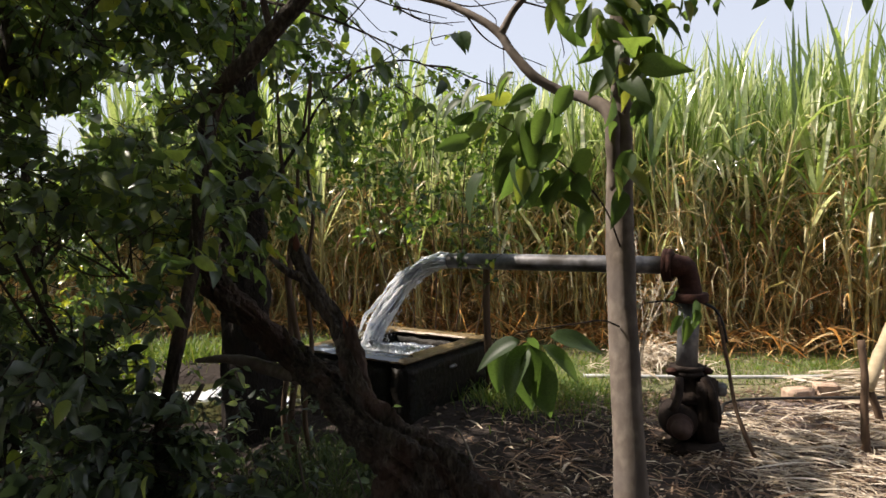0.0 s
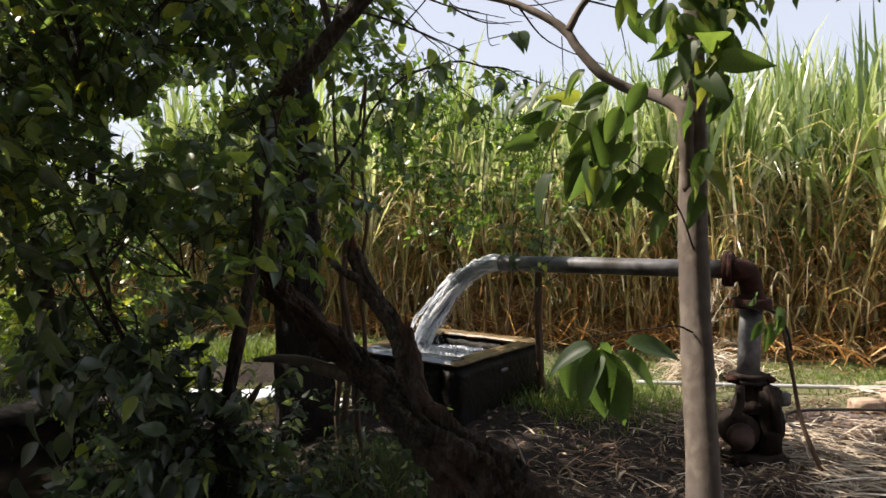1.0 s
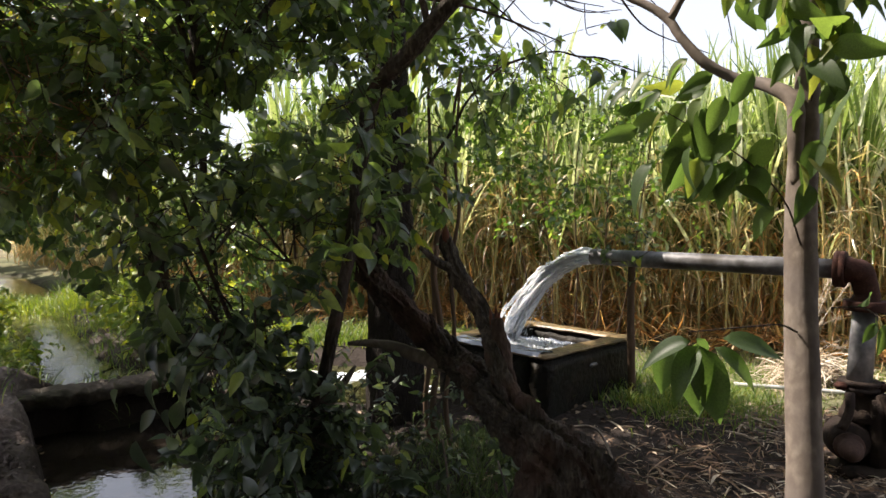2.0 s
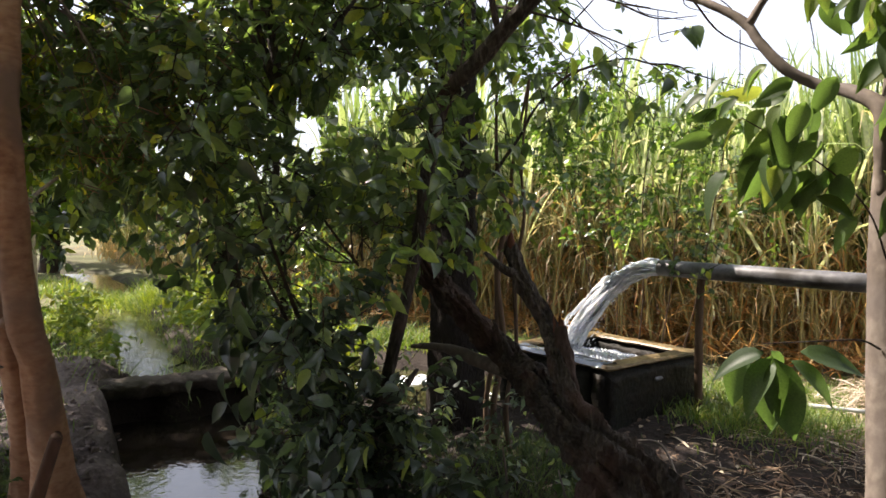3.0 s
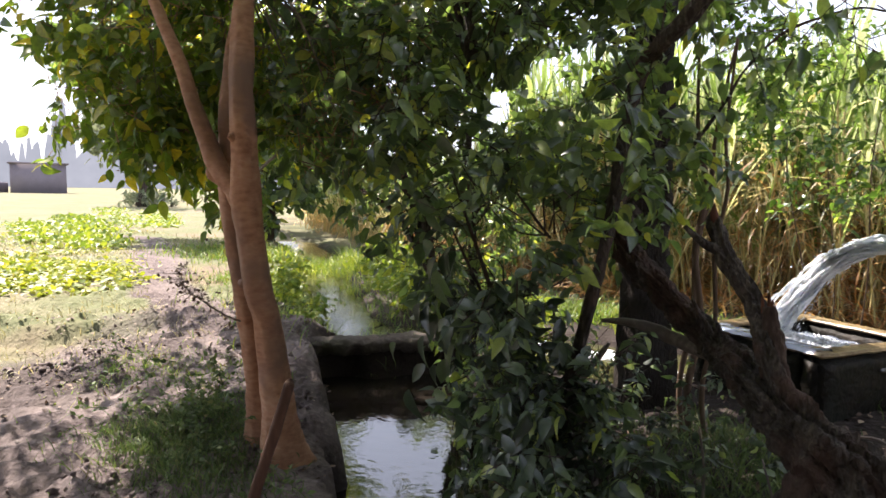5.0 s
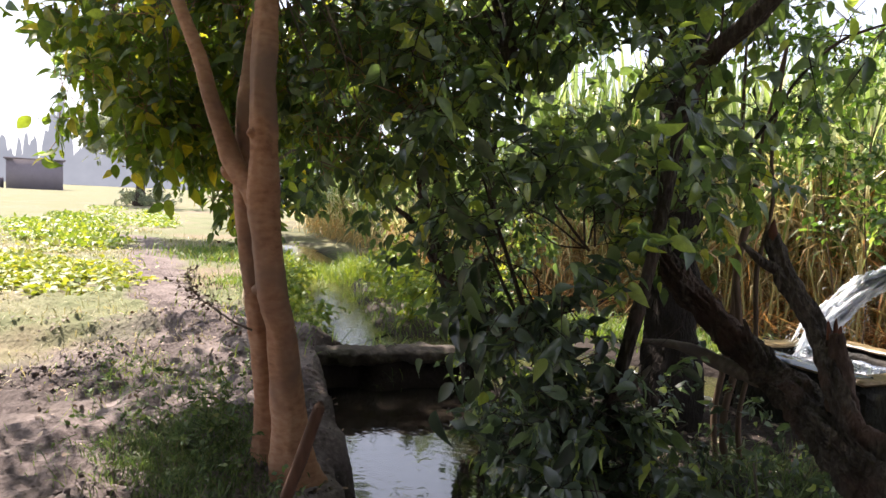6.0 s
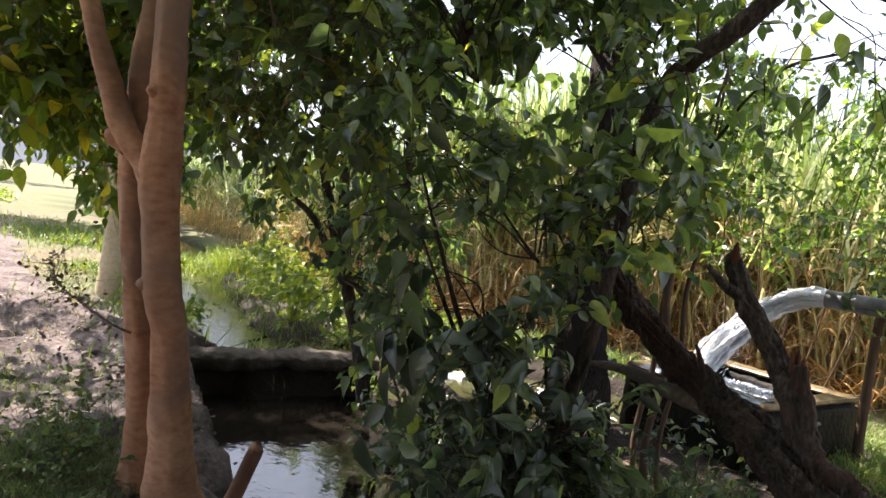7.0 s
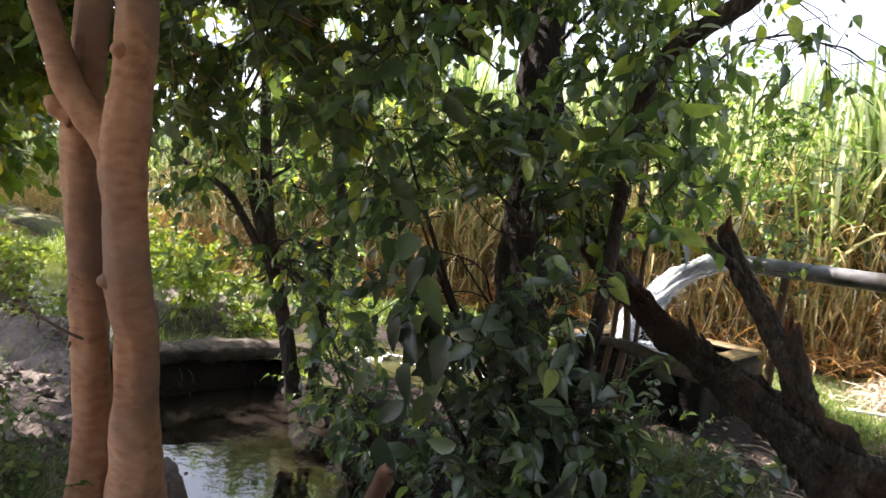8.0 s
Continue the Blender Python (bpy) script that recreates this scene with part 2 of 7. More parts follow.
def ground_material():
    """Bare grey-brown soil, where the cover attribute is low, to short dry and green turf."""
    m, nt, bs = shader("soil")
    fine = texture(nt, "ShaderNodeTexNoise", 26, 10)
    broad = texture(nt, "ShaderNodeTexNoise", 1.7, 6)
    soil = ramp(nt, fine.outputs[0], [(0.25, (0.042, 0.033, 0.031)), (0.5, (0.112, 0.088, 0.083)), (0.75, (0.205, 0.167, 0.158))])
    soil = mixed(nt, ramp(nt, broad.outputs[0], [(0.4, (0, 0, 0)), (0.65, (1, 1, 1))]), soil, mixed(nt, 0.6, soil, (0.235, 0.195, 0.178)))
    turf = ramp(nt, fine.outputs[0], [(0.25, (0.085, 0.085, 0.045)), (0.5, (0.165, 0.15, 0.09)), (0.8, (0.28, 0.245, 0.175))])
    wide = texture(nt, "ShaderNodeTexNoise", 0.22, 5)
    turf = mixed(nt, ramp(nt, wide.outputs[0], [(0.42, (0, 0, 0)), (0.52, (1, 1, 1))]), turf, mixed(nt, 0.7, turf, (0.12, 0.14, 0.065)))
    turf = mixed(nt, ramp(nt, wide.outputs[0], [(0.56, (0, 0, 0)), (0.64, (1, 1, 1))]), turf, mixed(nt, 0.75, turf, (0.2, 0.15, 0.105)))
    at = nt.nodes.new("ShaderNodeAttribute")
    at.attribute_name = "cover"
    edge = nt.nodes.new("ShaderNodeMath")
    edge.operation = "MULTIPLY_ADD"
    nt.links.new(broad.outputs[0], edge.inputs[0])
    edge.inputs[1].default_value = 0.8
    shift = nt.nodes.new("ShaderNodeMath")
    shift.operation = "SUBTRACT"
    nt.links.new(at.outputs["Fac"], shift.inputs[0])
    shift.inputs[1].default_value = 0.4
    nt.links.new(shift.outputs[0], edge.inputs[2])
    col = mixed(nt, ramp(nt, edge.outputs[0], [(0.25, (0, 0, 0)), (0.6, (1, 1, 1))]), soil, turf)
    # darkens damp soil, and paints shade under trees into the colour
    wet_shade = nt.nodes.new("ShaderNodeAttribute")
    wet_shade.attribute_name = "wet_shade"
    col = mixed(nt, wet_shade.outputs["Fac"], col, mixed(nt, 0.85, col, (0.016, 0.012, 0.009)))
    nt.links.new(col, bs.inputs["Base Color"])
    bs.inputs["Roughness"].default_value, bs.inputs["Specular IOR Level"].default_value = 0.92, 0.15
    bumped(nt, bs, fine.outputs[0], 0.9, 0.03)
    return m


SOIL = ground_material()


def water_material(name, colour, rough, scale, strength, ior=1.33, stretch=(1, 1, 1), mirror=1.0):
    """Water over a murky bed: mirror is how much of the surface is clear of silt and scum."""
    m, nt, bs = shader(name)
    bs.inputs["Base Color"].default_value = (*colour, 1)
    bs.inputs["Roughness"].default_value, bs.inputs["IOR"].default_value = rough, ior
    bs.inputs["Specular IOR Level"].default_value = 1.0
    rip = texture(nt, "ShaderNodeTexNoise", scale, 3, stretch)
    bumped(nt, bs, rip.outputs[0], strength, 0.02)
    if mirror < 1:
        mud = nt.nodes.new("ShaderNodeBsdfDiffuse")
        silt = texture(nt, "ShaderNodeTexNoise", 2.2, 5)
        nt.links.new(ramp(nt, silt.outputs[0], [(0.35, tuple(c * 0.6 for c in colour)), (0.65, tuple(c * 1.7 for c in colour))]), mud.inputs[0])
        mx = nt.nodes.new("ShaderNodeMixShader")
        mx.inputs[0].default_value = mirror
        nt.links.new(mud.outputs[0], mx.inputs[1])
        nt.links.new(bs.outputs[0], mx.inputs[2])
        nt.links.new(mx.outputs[0], nt.nodes["Material Output"].inputs[0])
    return m


WATER_DARK = water_material("pool_water", (0.016, 0.013, 0.010), 0.02, 11, 0.12, 1.65)
WATER_FLOW = water_material("channel_water", (0.05, 0.05, 0.022), 0.04, 12, 0.22, 1.5, mirror=0.8)
WATER_TANK = water_material("tank_water", (0.13, 0.155, 0.2), 0.06, 12, 0.7)


def foam_material():
    m, nt, bs = shader("white_water")
    n = texture(nt, "ShaderNodeTexNoise", 26, 6)
    nt.links.new(ramp(nt, n.outputs[0], [(0.3, (0.6, 0.69, 0.84)), (0.5, (0.9, 0.94, 1.0))]), bs.inputs["Base Color"])
    bs.inputs["Roughness"].default_value, bs.inputs["IOR"].default_value = 0.12, 1.33
    bs.inputs["Transmission Weight"].default_value = 0.25
    bs.inputs["Subsurface Weight"].default_value = 0.6
    bs.inputs["Subsurface Radius"].default_value = (0.06, 0.06, 0.06)
    bs.inputs["Subsurface Scale"].default_value = 1.0
    bumped(nt, bs, n.outputs[0], 0.5, 0.012)
    return m


FOAM = foam_material()

# ---- building tools ----
def mesh_of(name, V, F, mat, smooth=True):
    me = bpy.data.meshes.new(name)
    V = np.asarray(V, float).reshape(-1, 3)
    if isinstance(F, np.ndarray):
        k = F.shape[1]
        me.vertices.add(len(V))
        me.vertices.foreach_set("co", V.ravel())
        me.loops.add(F.size)
        me.loops.foreach_set("vertex_index", F.ravel().astype(np.int32))
        me.polygons.add(len(F))
        me.polygons.foreach_set("loop_start", np.arange(0, F.size, k, dtype=np.int32))
        me.update(calc_edges=True)
    else:
        me.from_pydata([tuple(v) for v in V], [], F)
    me.materials.append(mat)
    if smooth:
        me.polygons.foreach_set("use_smooth", np.ones(len(me.polygons), bool))
    me.update()
    return me


def part(name, VF, mat, parent=None, label="", smooth=True):
    """ONE mesh object under a thing or a part."""
    me = VF if isinstance(VF, bpy.types.Mesh) else mesh_of(name, *VF, mat, smooth)
    o = new(name, me)
    if parent is not None:
        o.parent = parent
        o.matrix_parent_inverse = parent.matrix_basis.inverted()
    return tagged(o, label)


def thing(name, at, label, category, group="", kind=""):
    o = new(name)
    o.location = at
    o.empty_display_size = 0.1
    return tagged(o, label, category, group, kind)


def merged(*pieces):
    V, F, n = [], [], 0
    for v, f in pieces:
        V += [tuple(p) for p in v]
        F += [tuple(i + n for i in q) for q in f]
        n = len(V)
    return V, F


def spline(points, per=6):
    p = [np.asarray(q, float) for q in points]
    p = [2 * p[0] - p[1]] + p + [2 * p[-1] - p[-2]]
    out = []
    for i in range(1, len(p) - 2):
        for k in range(per):
            t = k / per
            a, b, c, d = p[i - 1], p[i], p[i + 1], p[i + 2]
            out.append(0.5 * (2 * b + (c - a) * t + (2 * a - 5 * b + 4 * c - d) * t * t + (3 * b - a - 3 * c + d) * t ** 3))
    out.append(p[-2])
    return np.array(out)


def tube(points, radii, sides=10, per=6, rough=0.0, lumps=9.0, seed=0, ridge=0.0):
    """A tapered tube along a spline, with an uneven surface and ropy ridges along it, closed at both ends."""
    pts = spline(points, per)
    rad = np.interp(np.linspace(0, 1, len(pts)), np.linspace(0, 1, len(radii)), radii)
    run = np.concatenate([[0], np.cumsum(np.linalg.norm(np.diff(pts, axis=0), axis=1))])
    V, F = [], []
    x = None
    for i, p in enumerate(pts):
        d = pts[min(i + 1, len(pts) - 1)] - pts[max(i - 1, 0)]
        d = d / (np.linalg.norm(d) + 1e-9)
        if x is None:
            x = np.cross(d, (0.3, 0.9, 0.2) if abs(d[2]) > 0.8 else (0, 0, 1))
        x = x - d * (x @ d)
        x /= np.linalg.norm(x)
        y = np.cross(d, x)
        for s in range(sides):
            a = 2 * math.pi * s / sides
            v = x * math.cos(a) + y * math.sin(a)
            r = rad[i]
            if rough:
                q = Vector((p + v * r) * lumps) + Vector((seed * 7.1, 0, 0))
                q.z *= 0.4
                r *= 1 + rough * noise.noise(q) + rough * 0.5 * noise.noise(q * 2.7) + rough * 0.3 * noise.noise(q * 6.3)
            if ridge:
                b = a + 0.9 * noise.noise(Vector((run[i] * 2.2, seed * 3.7, 0.4)))
                q = Vector((math.cos(b) * 2.3, math.sin(b) * 2.3, run[i] * 1.7 + seed * 5.3))
                r *= 1 + ridge * (1.1 * noise.noise(q) + 0.8 * (0.35 - abs(noise.noise(q * 2.1 + Vector((3, 0, 0))))) + 0.35 * noise.noise(Vector((q.x * 4.5, q.y * 4.5, q.z * 6))))
            V.append(p + v * r)
    n = len(pts)
    for i in range(n - 1):
        for s in range(sides):
            a, b = i * sides + s, i * sides + (s + 1) % sides
            F.append((a, b, b + sides, a + sides))
    F.append(tuple(range(sides - 1, -1, -1)))
    F.append(tuple((n - 1) * sides + s for s in range(sides)))
    return V, F


def lathe(a, b, profile, sides=24):
    """Rings round the line from a to b: profile rows are (place along the line 0..1, radius)."""
    a, b = np.asarray(a, float), np.asarray(b, float)
    d = b - a
    w = d / np.linalg.norm(d)
    x = np.cross(w, (0, 0, 1) if abs(w[2]) < 0.9 else (1, 0, 0))
    x /= np.linalg.norm(x)
    y = np.cross(w, x)
    V, F = [], []
    for t, r in profile:
        for s in range(sides):
            q = 2 * math.pi * s / sides
            V.append(a + d * t + (x * math.cos(q) + y * math.sin(q)) * r)
    for i in range(len(profile) - 1):
        for s in range(sides):
            k, l = i * sides + s, i * sides + (s + 1) % sides
            F.append((k, l, l + sides, k + sides))
    F.append(tuple(range(sides - 1, -1, -1)))
    F.append(tuple((len(profile) - 1) * sides + s for s in range(sides)))
    return V, F


def block(centre, size, turn=0.0, worn=0.01, seed=0, cuts=2):
    """A box with rounded, slightly chipped edges."""
    bm = bmesh.new()
    bmesh.ops.create_cube(bm, size=1)
    bmesh.ops.scale(bm, vec=size, verts=bm.verts)
    bmesh.ops.bevel(bm, geom=bm.edges[:], offset=worn, segments=2, affect="EDGES")
    if cuts:
        bmesh.ops.subdivide_edges(bm, edges=[e for e in bm.edges if e.calc_length() > worn * 4], cuts=cuts, use_grid_fill=True)
    m = Matrix.Translation(centre) @ Matrix.Rotation(turn, 4, "Z")
    V = []
    for v in bm.verts:
        n = noise.noise_vector(v.co * 9 + Vector((seed * 3.3, seed, 0))) * worn * 0.6
        V.append(tuple(m @ (v.co + n)))
    bm.verts.index_update()
    F = [tuple(v.index for v in f.verts) for f in bm.faces]
    bm.free()
    return V, F


def leaf_shape(width=0.5, fold=0.12, droop=0.25, full=True):
    """A pointed leaf, 1 long, along y, folded along its rib and bent down towards the tip."""
    st = [(0.07, 0.5), (0.24, 0.93), (0.45, 1.0), (0.7, 0.66), (0.88, 0.26)] if full else [(0.3, 1.0), (0.68, 0.72)]
    V = [(0, 0, 0)]
    for s, w in st:
        z = -droop * s * s
        h = w * width / 2
        V += [(-h, s, z + fold * h * 2), (0, s, z), (h, s, z + fold * h * 2)]
    V.append((0, 1, -droop))
    T = [(0, 2, 1), (0, 3, 2)]
    for i in range(len(st) - 1):
        a = 1 + 3 * i
        for l, r in ((a, a + 1), (a + 1, a + 2)):
            T += [(l, r, r + 3), (l, r + 3, l + 3)]
    e, last = len(V) - 1, 1 + 3 * (len(st) - 1)
    T += [(last, last + 1, e), (last + 1, last + 2, e)]
    return np.array(V, float), np.array(T, np.int64)


def unit(a):
    return a / (np.linalg.norm(a, axis=-1, keepdims=True) + 1e-9)


def strewn(shape, pos, axis, up, size):
    """Copies of a small shape as one mesh: its y along axis, its z towards up."""
    V0, T0 = shape
    y = unit(axis)
    x = unit(np.cross(y, up))
    z = np.cross(x, y)
    R = np.stack([x, y, z], axis=1) * size[:, None, None]
    V = np.einsum("vk,nkj->nvj", V0, R) + pos[:, None, :]
    T = T0[None] + (np.arange(len(pos)) * len(V0))[:, None, None]
    return V.reshape(-1, 3), T.reshape(-1, 3)


def blades(rng, pos, az, elev, curl, length, width, steps=6, twist=0.5):
    """Long narrow leaves that rise at an angle and bend over."""
    n = len(pos)
    pts = np.zeros((n, steps + 1, 3))
    pts[:, 0] = pos
    wob = rng.normal(0, 0.10, (n, steps))
    for k in range(steps):
        s = (k + 0.5) / steps
        e = elev - curl * s * s * 1.6
        a = az + np.cumsum(wob, axis=1)[:, k]
        d = np.stack([np.cos(e) * np.cos(a), np.cos(e) * np.sin(a), np.sin(e)], axis=1)
        pts[:, k + 1] = pts[:, k] + d * (length / steps)[:, None]
    prof = np.interp(np.linspace(0, 1, steps + 1), [0, 0.25, 0.6, 0.85, 1], [0.6, 1, 0.85, 0.5, 0.05])
    q = az + math.pi / 2 + rng.normal(0, twist, n)
    side = np.stack([np.cos(q), np.sin(q), rng.normal(0, 0.35, n)], axis=1)
    off = side[:, None, :] * prof[None, :, None] * (width / 2)[:, None, None]
    V = np.stack([pts - off, pts + off], axis=2).reshape(n, -1, 3)
    base = np.array([(2 * k, 2 * k + 1, 2 * k + 3, 2 * k + 2) for k in range(steps)])
    F = base[None] + (np.arange(n) * 2 * (steps + 1))[:, None, None]
    return V.reshape(-1, 3), F.reshape(-1, 4)


# straight openings through the foliage: from, to, radius
GAPS = [((1.0, 5.2, 1.5), (-2.2, 5.7, 5.6), 0.42), ((0.5, 2.03, 2.1), (-3.5, 2.6, 7.3), 0.42), ((3.1, 4.0, 0.2), (-1.5, 4.65, 6.0), 0.55), ((-1.87, 2.6, 0.96), (-2.38, 5.5, 0.19), 0.10), ((-1.66, 1.8, 1.47), (-2.51, 9.0, 0.92), 0.24), ((-1.46, 1.8, 1.5), (-2.93, 9.0, 0.95), 0.21), ((-1.29, 1.8, 1.58), (-3.5, 9.0, 1.3), 0.15), ((-0.86, 1.8, 1.62), (-4.25, 9.0, 1.26), 0.10), ((-1.74, 3.2, 1.45), (-1.95, 3.9, 1.38), 0.22), ((-0.94, 2.6, 1.07), (-2.65, 7.37, -0.1), 0.07), ((-1.05, 2.6, 1.06), (-3.04, 7.08, -0.1), 0.04), ((-1.42, 2.2, 1.09), (-3.1, 6.44, -0.1), 0.08), ((-1.25, 2.2, 1.2), (-2.45, 7.9, -0.1), 0.05), ((-1.87, 2.2, 1.06), (-2.7, 6.6, -0.1), 0.11)]
GAPS += [((-0.95, 1.9, 2.0), (-5.5, 9.4, 3.05), 0.13), ((-0.9, 2.0, 2.1), (-4.75, 9.8, 3.55), 0.17), ((-1.43, 2.3, 2.14), (-1.58, 4.9, 2.85), 0.09), ((-2.4, 2.0, 2.02), (-8.2, 12.1, 4.5), 0.11), ((-2.2, 2.3, 2.1), (-5.7, 12.0, 4.5), 0.08), ((-1.95, 2.2, 1.84), (-4.6, 12.0, 3.05), 0.10), ((-2.35, 2.2, 1.9), (-7.4, 12.0, 3.4), 0.08)]


def clear(P):
    """True for the places outside the openings."""
    ok = np.ones(len(P), bool)
    for a, b, r in GAPS:
        a, d = np.array(a), np.array(b) - np.array(a)
        s = np.clip((P - a) @ d / (d @ d), 0, 1)
        ok &= np.linalg.norm(P - a - s[:, None] * d, axis=1) > r
    return ok


def ball_points(rng, blobs, clump=7):
    """Random places in balls (x, y, z, radius, count), gathered in clumps with gaps between them."""
    out, mid = [], []
    for x, y, z, r, n in blobs:
        k = max(3, n // clump)
        d = unit(rng.normal(size=(k, 3)))
        c = d * (rng.random(k) ** 0.45)[:, None] * r * np.array([1, 1, 0.85])
        p = c[rng.integers(0, k, n)] + rng.normal(0, 0.09 + 0.06 * r, (n, 3))
        out.append(p + (x, y, z))
        mid.append(np.tile((x, y, z), (n, 1)))
    P, C = np.concatenate(out), np.concatenate(mid)
    ok = clear(P)
    return P[ok], C[ok]


def sprays(rng, blobs, leaves, twig, size, sag=0.6):
    """Twigs in balls, each with leaves set alternately along it: the leaves' places, axes, ups and sizes, and the twigs' ends."""
    P, C = ball_points(rng, blobs)
    d = unit(unit(P - C) * 0.7 + rng.normal(0, 0.6, P.shape) + (0, 0, -0.15))
    L = twig * rng.uniform(0.6, 1.4, len(P))
    side = unit(np.cross(d, unit(rng.normal(0, 0.4, P.shape) + (0, 0, 1))))
    pos, axis, up, sz = [], [], [], []
    for k in range(leaves):
        s = (k + 0.4) / leaves
        pos.append(P + d * (L * s)[:, None])
        sg = 1 if k % 2 else -1
        axis.append(unit(d * 0.55 + side * sg * 0.8 + rng.normal(0, 0.42, P.shape) + (0, 0, -sag)))
        up.append(unit(rng.normal(0, 0.85, P.shape) + (0, 0, 1) + d * 0.3))
        sz.append(size * (0.4 + 1.1 * rng.random(len(P)) ** 1.5))
    return np.concatenate(pos), np.concatenate(axis), np.concatenate(up), np.concatenate(sz), P, P + d * L[:, None]


def sticks(A, B, r):
    """Thin three-sided twigs from A to B as one mesh."""
    d = unit(B - A)
    x = unit(np.cross(d, (0.31, 0.2, 0.93)))
    y = np.cross(d, x)
    V = np.stack([A + x * r, A - x * r * 0.5 + y * r * 0.87, A - x * r * 0.5 - y * r * 0.87, B], axis=1)
    T = np.array([(0, 1, 3), (1, 2, 3), (2, 0, 3)])[None] + (np.arange(len(A)) * 4)[:, None, None]
    return V.reshape(-1, 3), T.reshape(-1, 3)


def join_arrays(*pieces):
    V, F, n = [], [], 0
    for v, f in pieces:
        V.append(v)
        F.append(f + n)
        n += len(v)
    return np.concatenate(V), np.concatenate(F)


def lattice(x, y, scale, seed):
    """Smooth value noise on a plane, -1 to 1."""
    x, y = np.asarray(x) * scale, np.asarray(y) * scale
    i, j = np.floor(x), np.floor(y)
    u, v = x - i, y - j
    u, v = u * u * (3 - 2 * u), v * v * (3 - 2 * v)

    def h(a, b):
        q = np.sin(a * 127.1 + b * 311.7 + seed * 74.7) * 43758.5453
        return (q - np.floor(q)) * 2 - 1
    return (h(i, j) * (1 - u) + h(i + 1, j) * u) * (1 - v) + (h(i, j + 1) * (1 - u) + h(i + 1, j + 1) * u) * v


def step(a, b, x):
    t = np.clip((x - a) / (b - a), 0, 1)
    return t * t * (3 - 2 * t)

# ---- the land ----
POOL = (-4.88, 5.23)
WATER_Z = -0.42


def pool_frame(x, y):
    """Place along the pit (0 at its far end) and across it."""
    dx, dy = x - POOL[0], y - POOL[1]
    return dx * 0.727 - dy * 0.687, dx * 0.687 + dy * 0.727


def line_gap(x, y, pts):
    """Distance to a broken line."""
    best = np.full(np.shape(x), 1e9)
    for (ax, ay), (bx, by) in zip(pts[:-1], pts[1:]):
        t = np.clip(((x - ax) * (bx - ax) + (y - ay) * (by - ay)) / ((bx - ax) ** 2 + (by - ay) ** 2), 0, 1)
        best = np.minimum(best, np.hypot(x - ax - t * (bx - ax), y - ay - t * (by - ay)))
    return best


CHANNEL = [(-0.9, 6.7), (-2.6, 6.75), (-4.3, 6.75), (-5.35, 6.05), (-6.4, 6.7), (-8.75, 9.0), (-12.8, 12.8), (-16.5, 15.6), (-21, 18.5), (-28, 24)]
RIDGE = [(-10, 2.2), (-7.6, 3.6), (-7.0, 4.7), (-5.5, 5.1)]
FOOTPATH = [(-20, 12.6), (-16, 10.2), (-10.2, 6.6), (-8.0, 5.5), (-6.5, 5.0)]
CANE_EDGE = [(16, 5.2), (8, 7.0), (4.6, 7.9), (1.0, 9.2), (-2.3, 10.1), (-6.5, 10.4), (-9.5, 12.4), (-13.0, 15.3), (-17.0, 18.2), (-20.5, 20.2), (-27, 27)]


def pit(x, y):
    s, w = pool_frame(x, y)
    wide = 1.42 - 0.03 * s
    d = np.minimum(np.minimum(w + 0.2, wide - w), np.minimum(s + 0.14, 4.6 - s)) + 0.09 * lattice(x, y, 2.6, 5) + 0.075 * lattice(x, y, 6, 6) + 0.04 * lattice(x, y, 14, 7)
    return step(-0.1, 0.12, d)


def pit_rim(x, y):
    """1 at the pit's damp rim, falling off over half a metre; the trodden side is dry."""
    s, w = pool_frame(x, y)
    wide = 1.42 - 0.03 * s
    d = np.minimum(np.minimum(w + 0.2, wide - w), np.minimum(s, 4.6 - s))
    return step(-0.55, -0.05, d + 0.15 * lattice(x, y, 2.7, 15)) * step(-0.25, 0.1, w)


def height(x, y):
    near = np.exp(-((np.hypot(x + 1, y - 3) / 14) ** 4))
    z = 0.05 * lattice(x, y, 0.7, 1) + near * (0.03 * lattice(x, y, 2.3, 2) + 0.016 * lattice(x, y, 6.5, 3) + 0.010 * lattice(x, y, 14, 4))
    left = step(-2.6, -3.6, x + 1.2 * (pool_frame(x, y)[1] > 0.7)) * near
    z = z + left * (0.075 * np.abs(lattice(x, y, 3.7, 8)) + 0.06 * np.abs(lattice(x, y, 7.5, 9)) + 0.032 * lattice(x, y, 13, 12) + 0.015 * lattice(x, y, 27, 13))
    s, w = pool_frame(x, y)
    z = z + 0.04 * step(-1.0, -0.5, s) * step(0.5, 0.0, s) * step(-1.2, -0.3, w) * step(2.6, 1.7, w)
    z = z + 0.15 * step(0.55, 0.1, line_gap(x, y, RIDGE))
    z = z + 0.21 * np.exp(-((np.hypot(x + 0.2, y - 5.95) / 1.35) ** 4))
    z = z + 0.28 * np.exp(-((np.hypot(x - 0.25, (y - 3.12) * 1.1) / 0.6) ** 2)) + 0.2 * np.exp(-((np.hypot(x + 0.8, y - 3.9) / 0.6) ** 2))
    z = z + 0.12 * np.exp(-((np.hypot(x + 1.35, y - 3.6) / 0.4) ** 2))
    z = z - 0.26 * step(0.75, 0.3, line_gap(x, y, CHANNEL)) - 0.34 * step(1.15, 0.75, np.hypot((x + 1.75) / 1.3, (y - 6.55) / 0.85) + 0.1 * lattice(x, y, 2, 91)) * step(-0.35, -0.75, x)
    return z - 0.95 * pit(x, y)


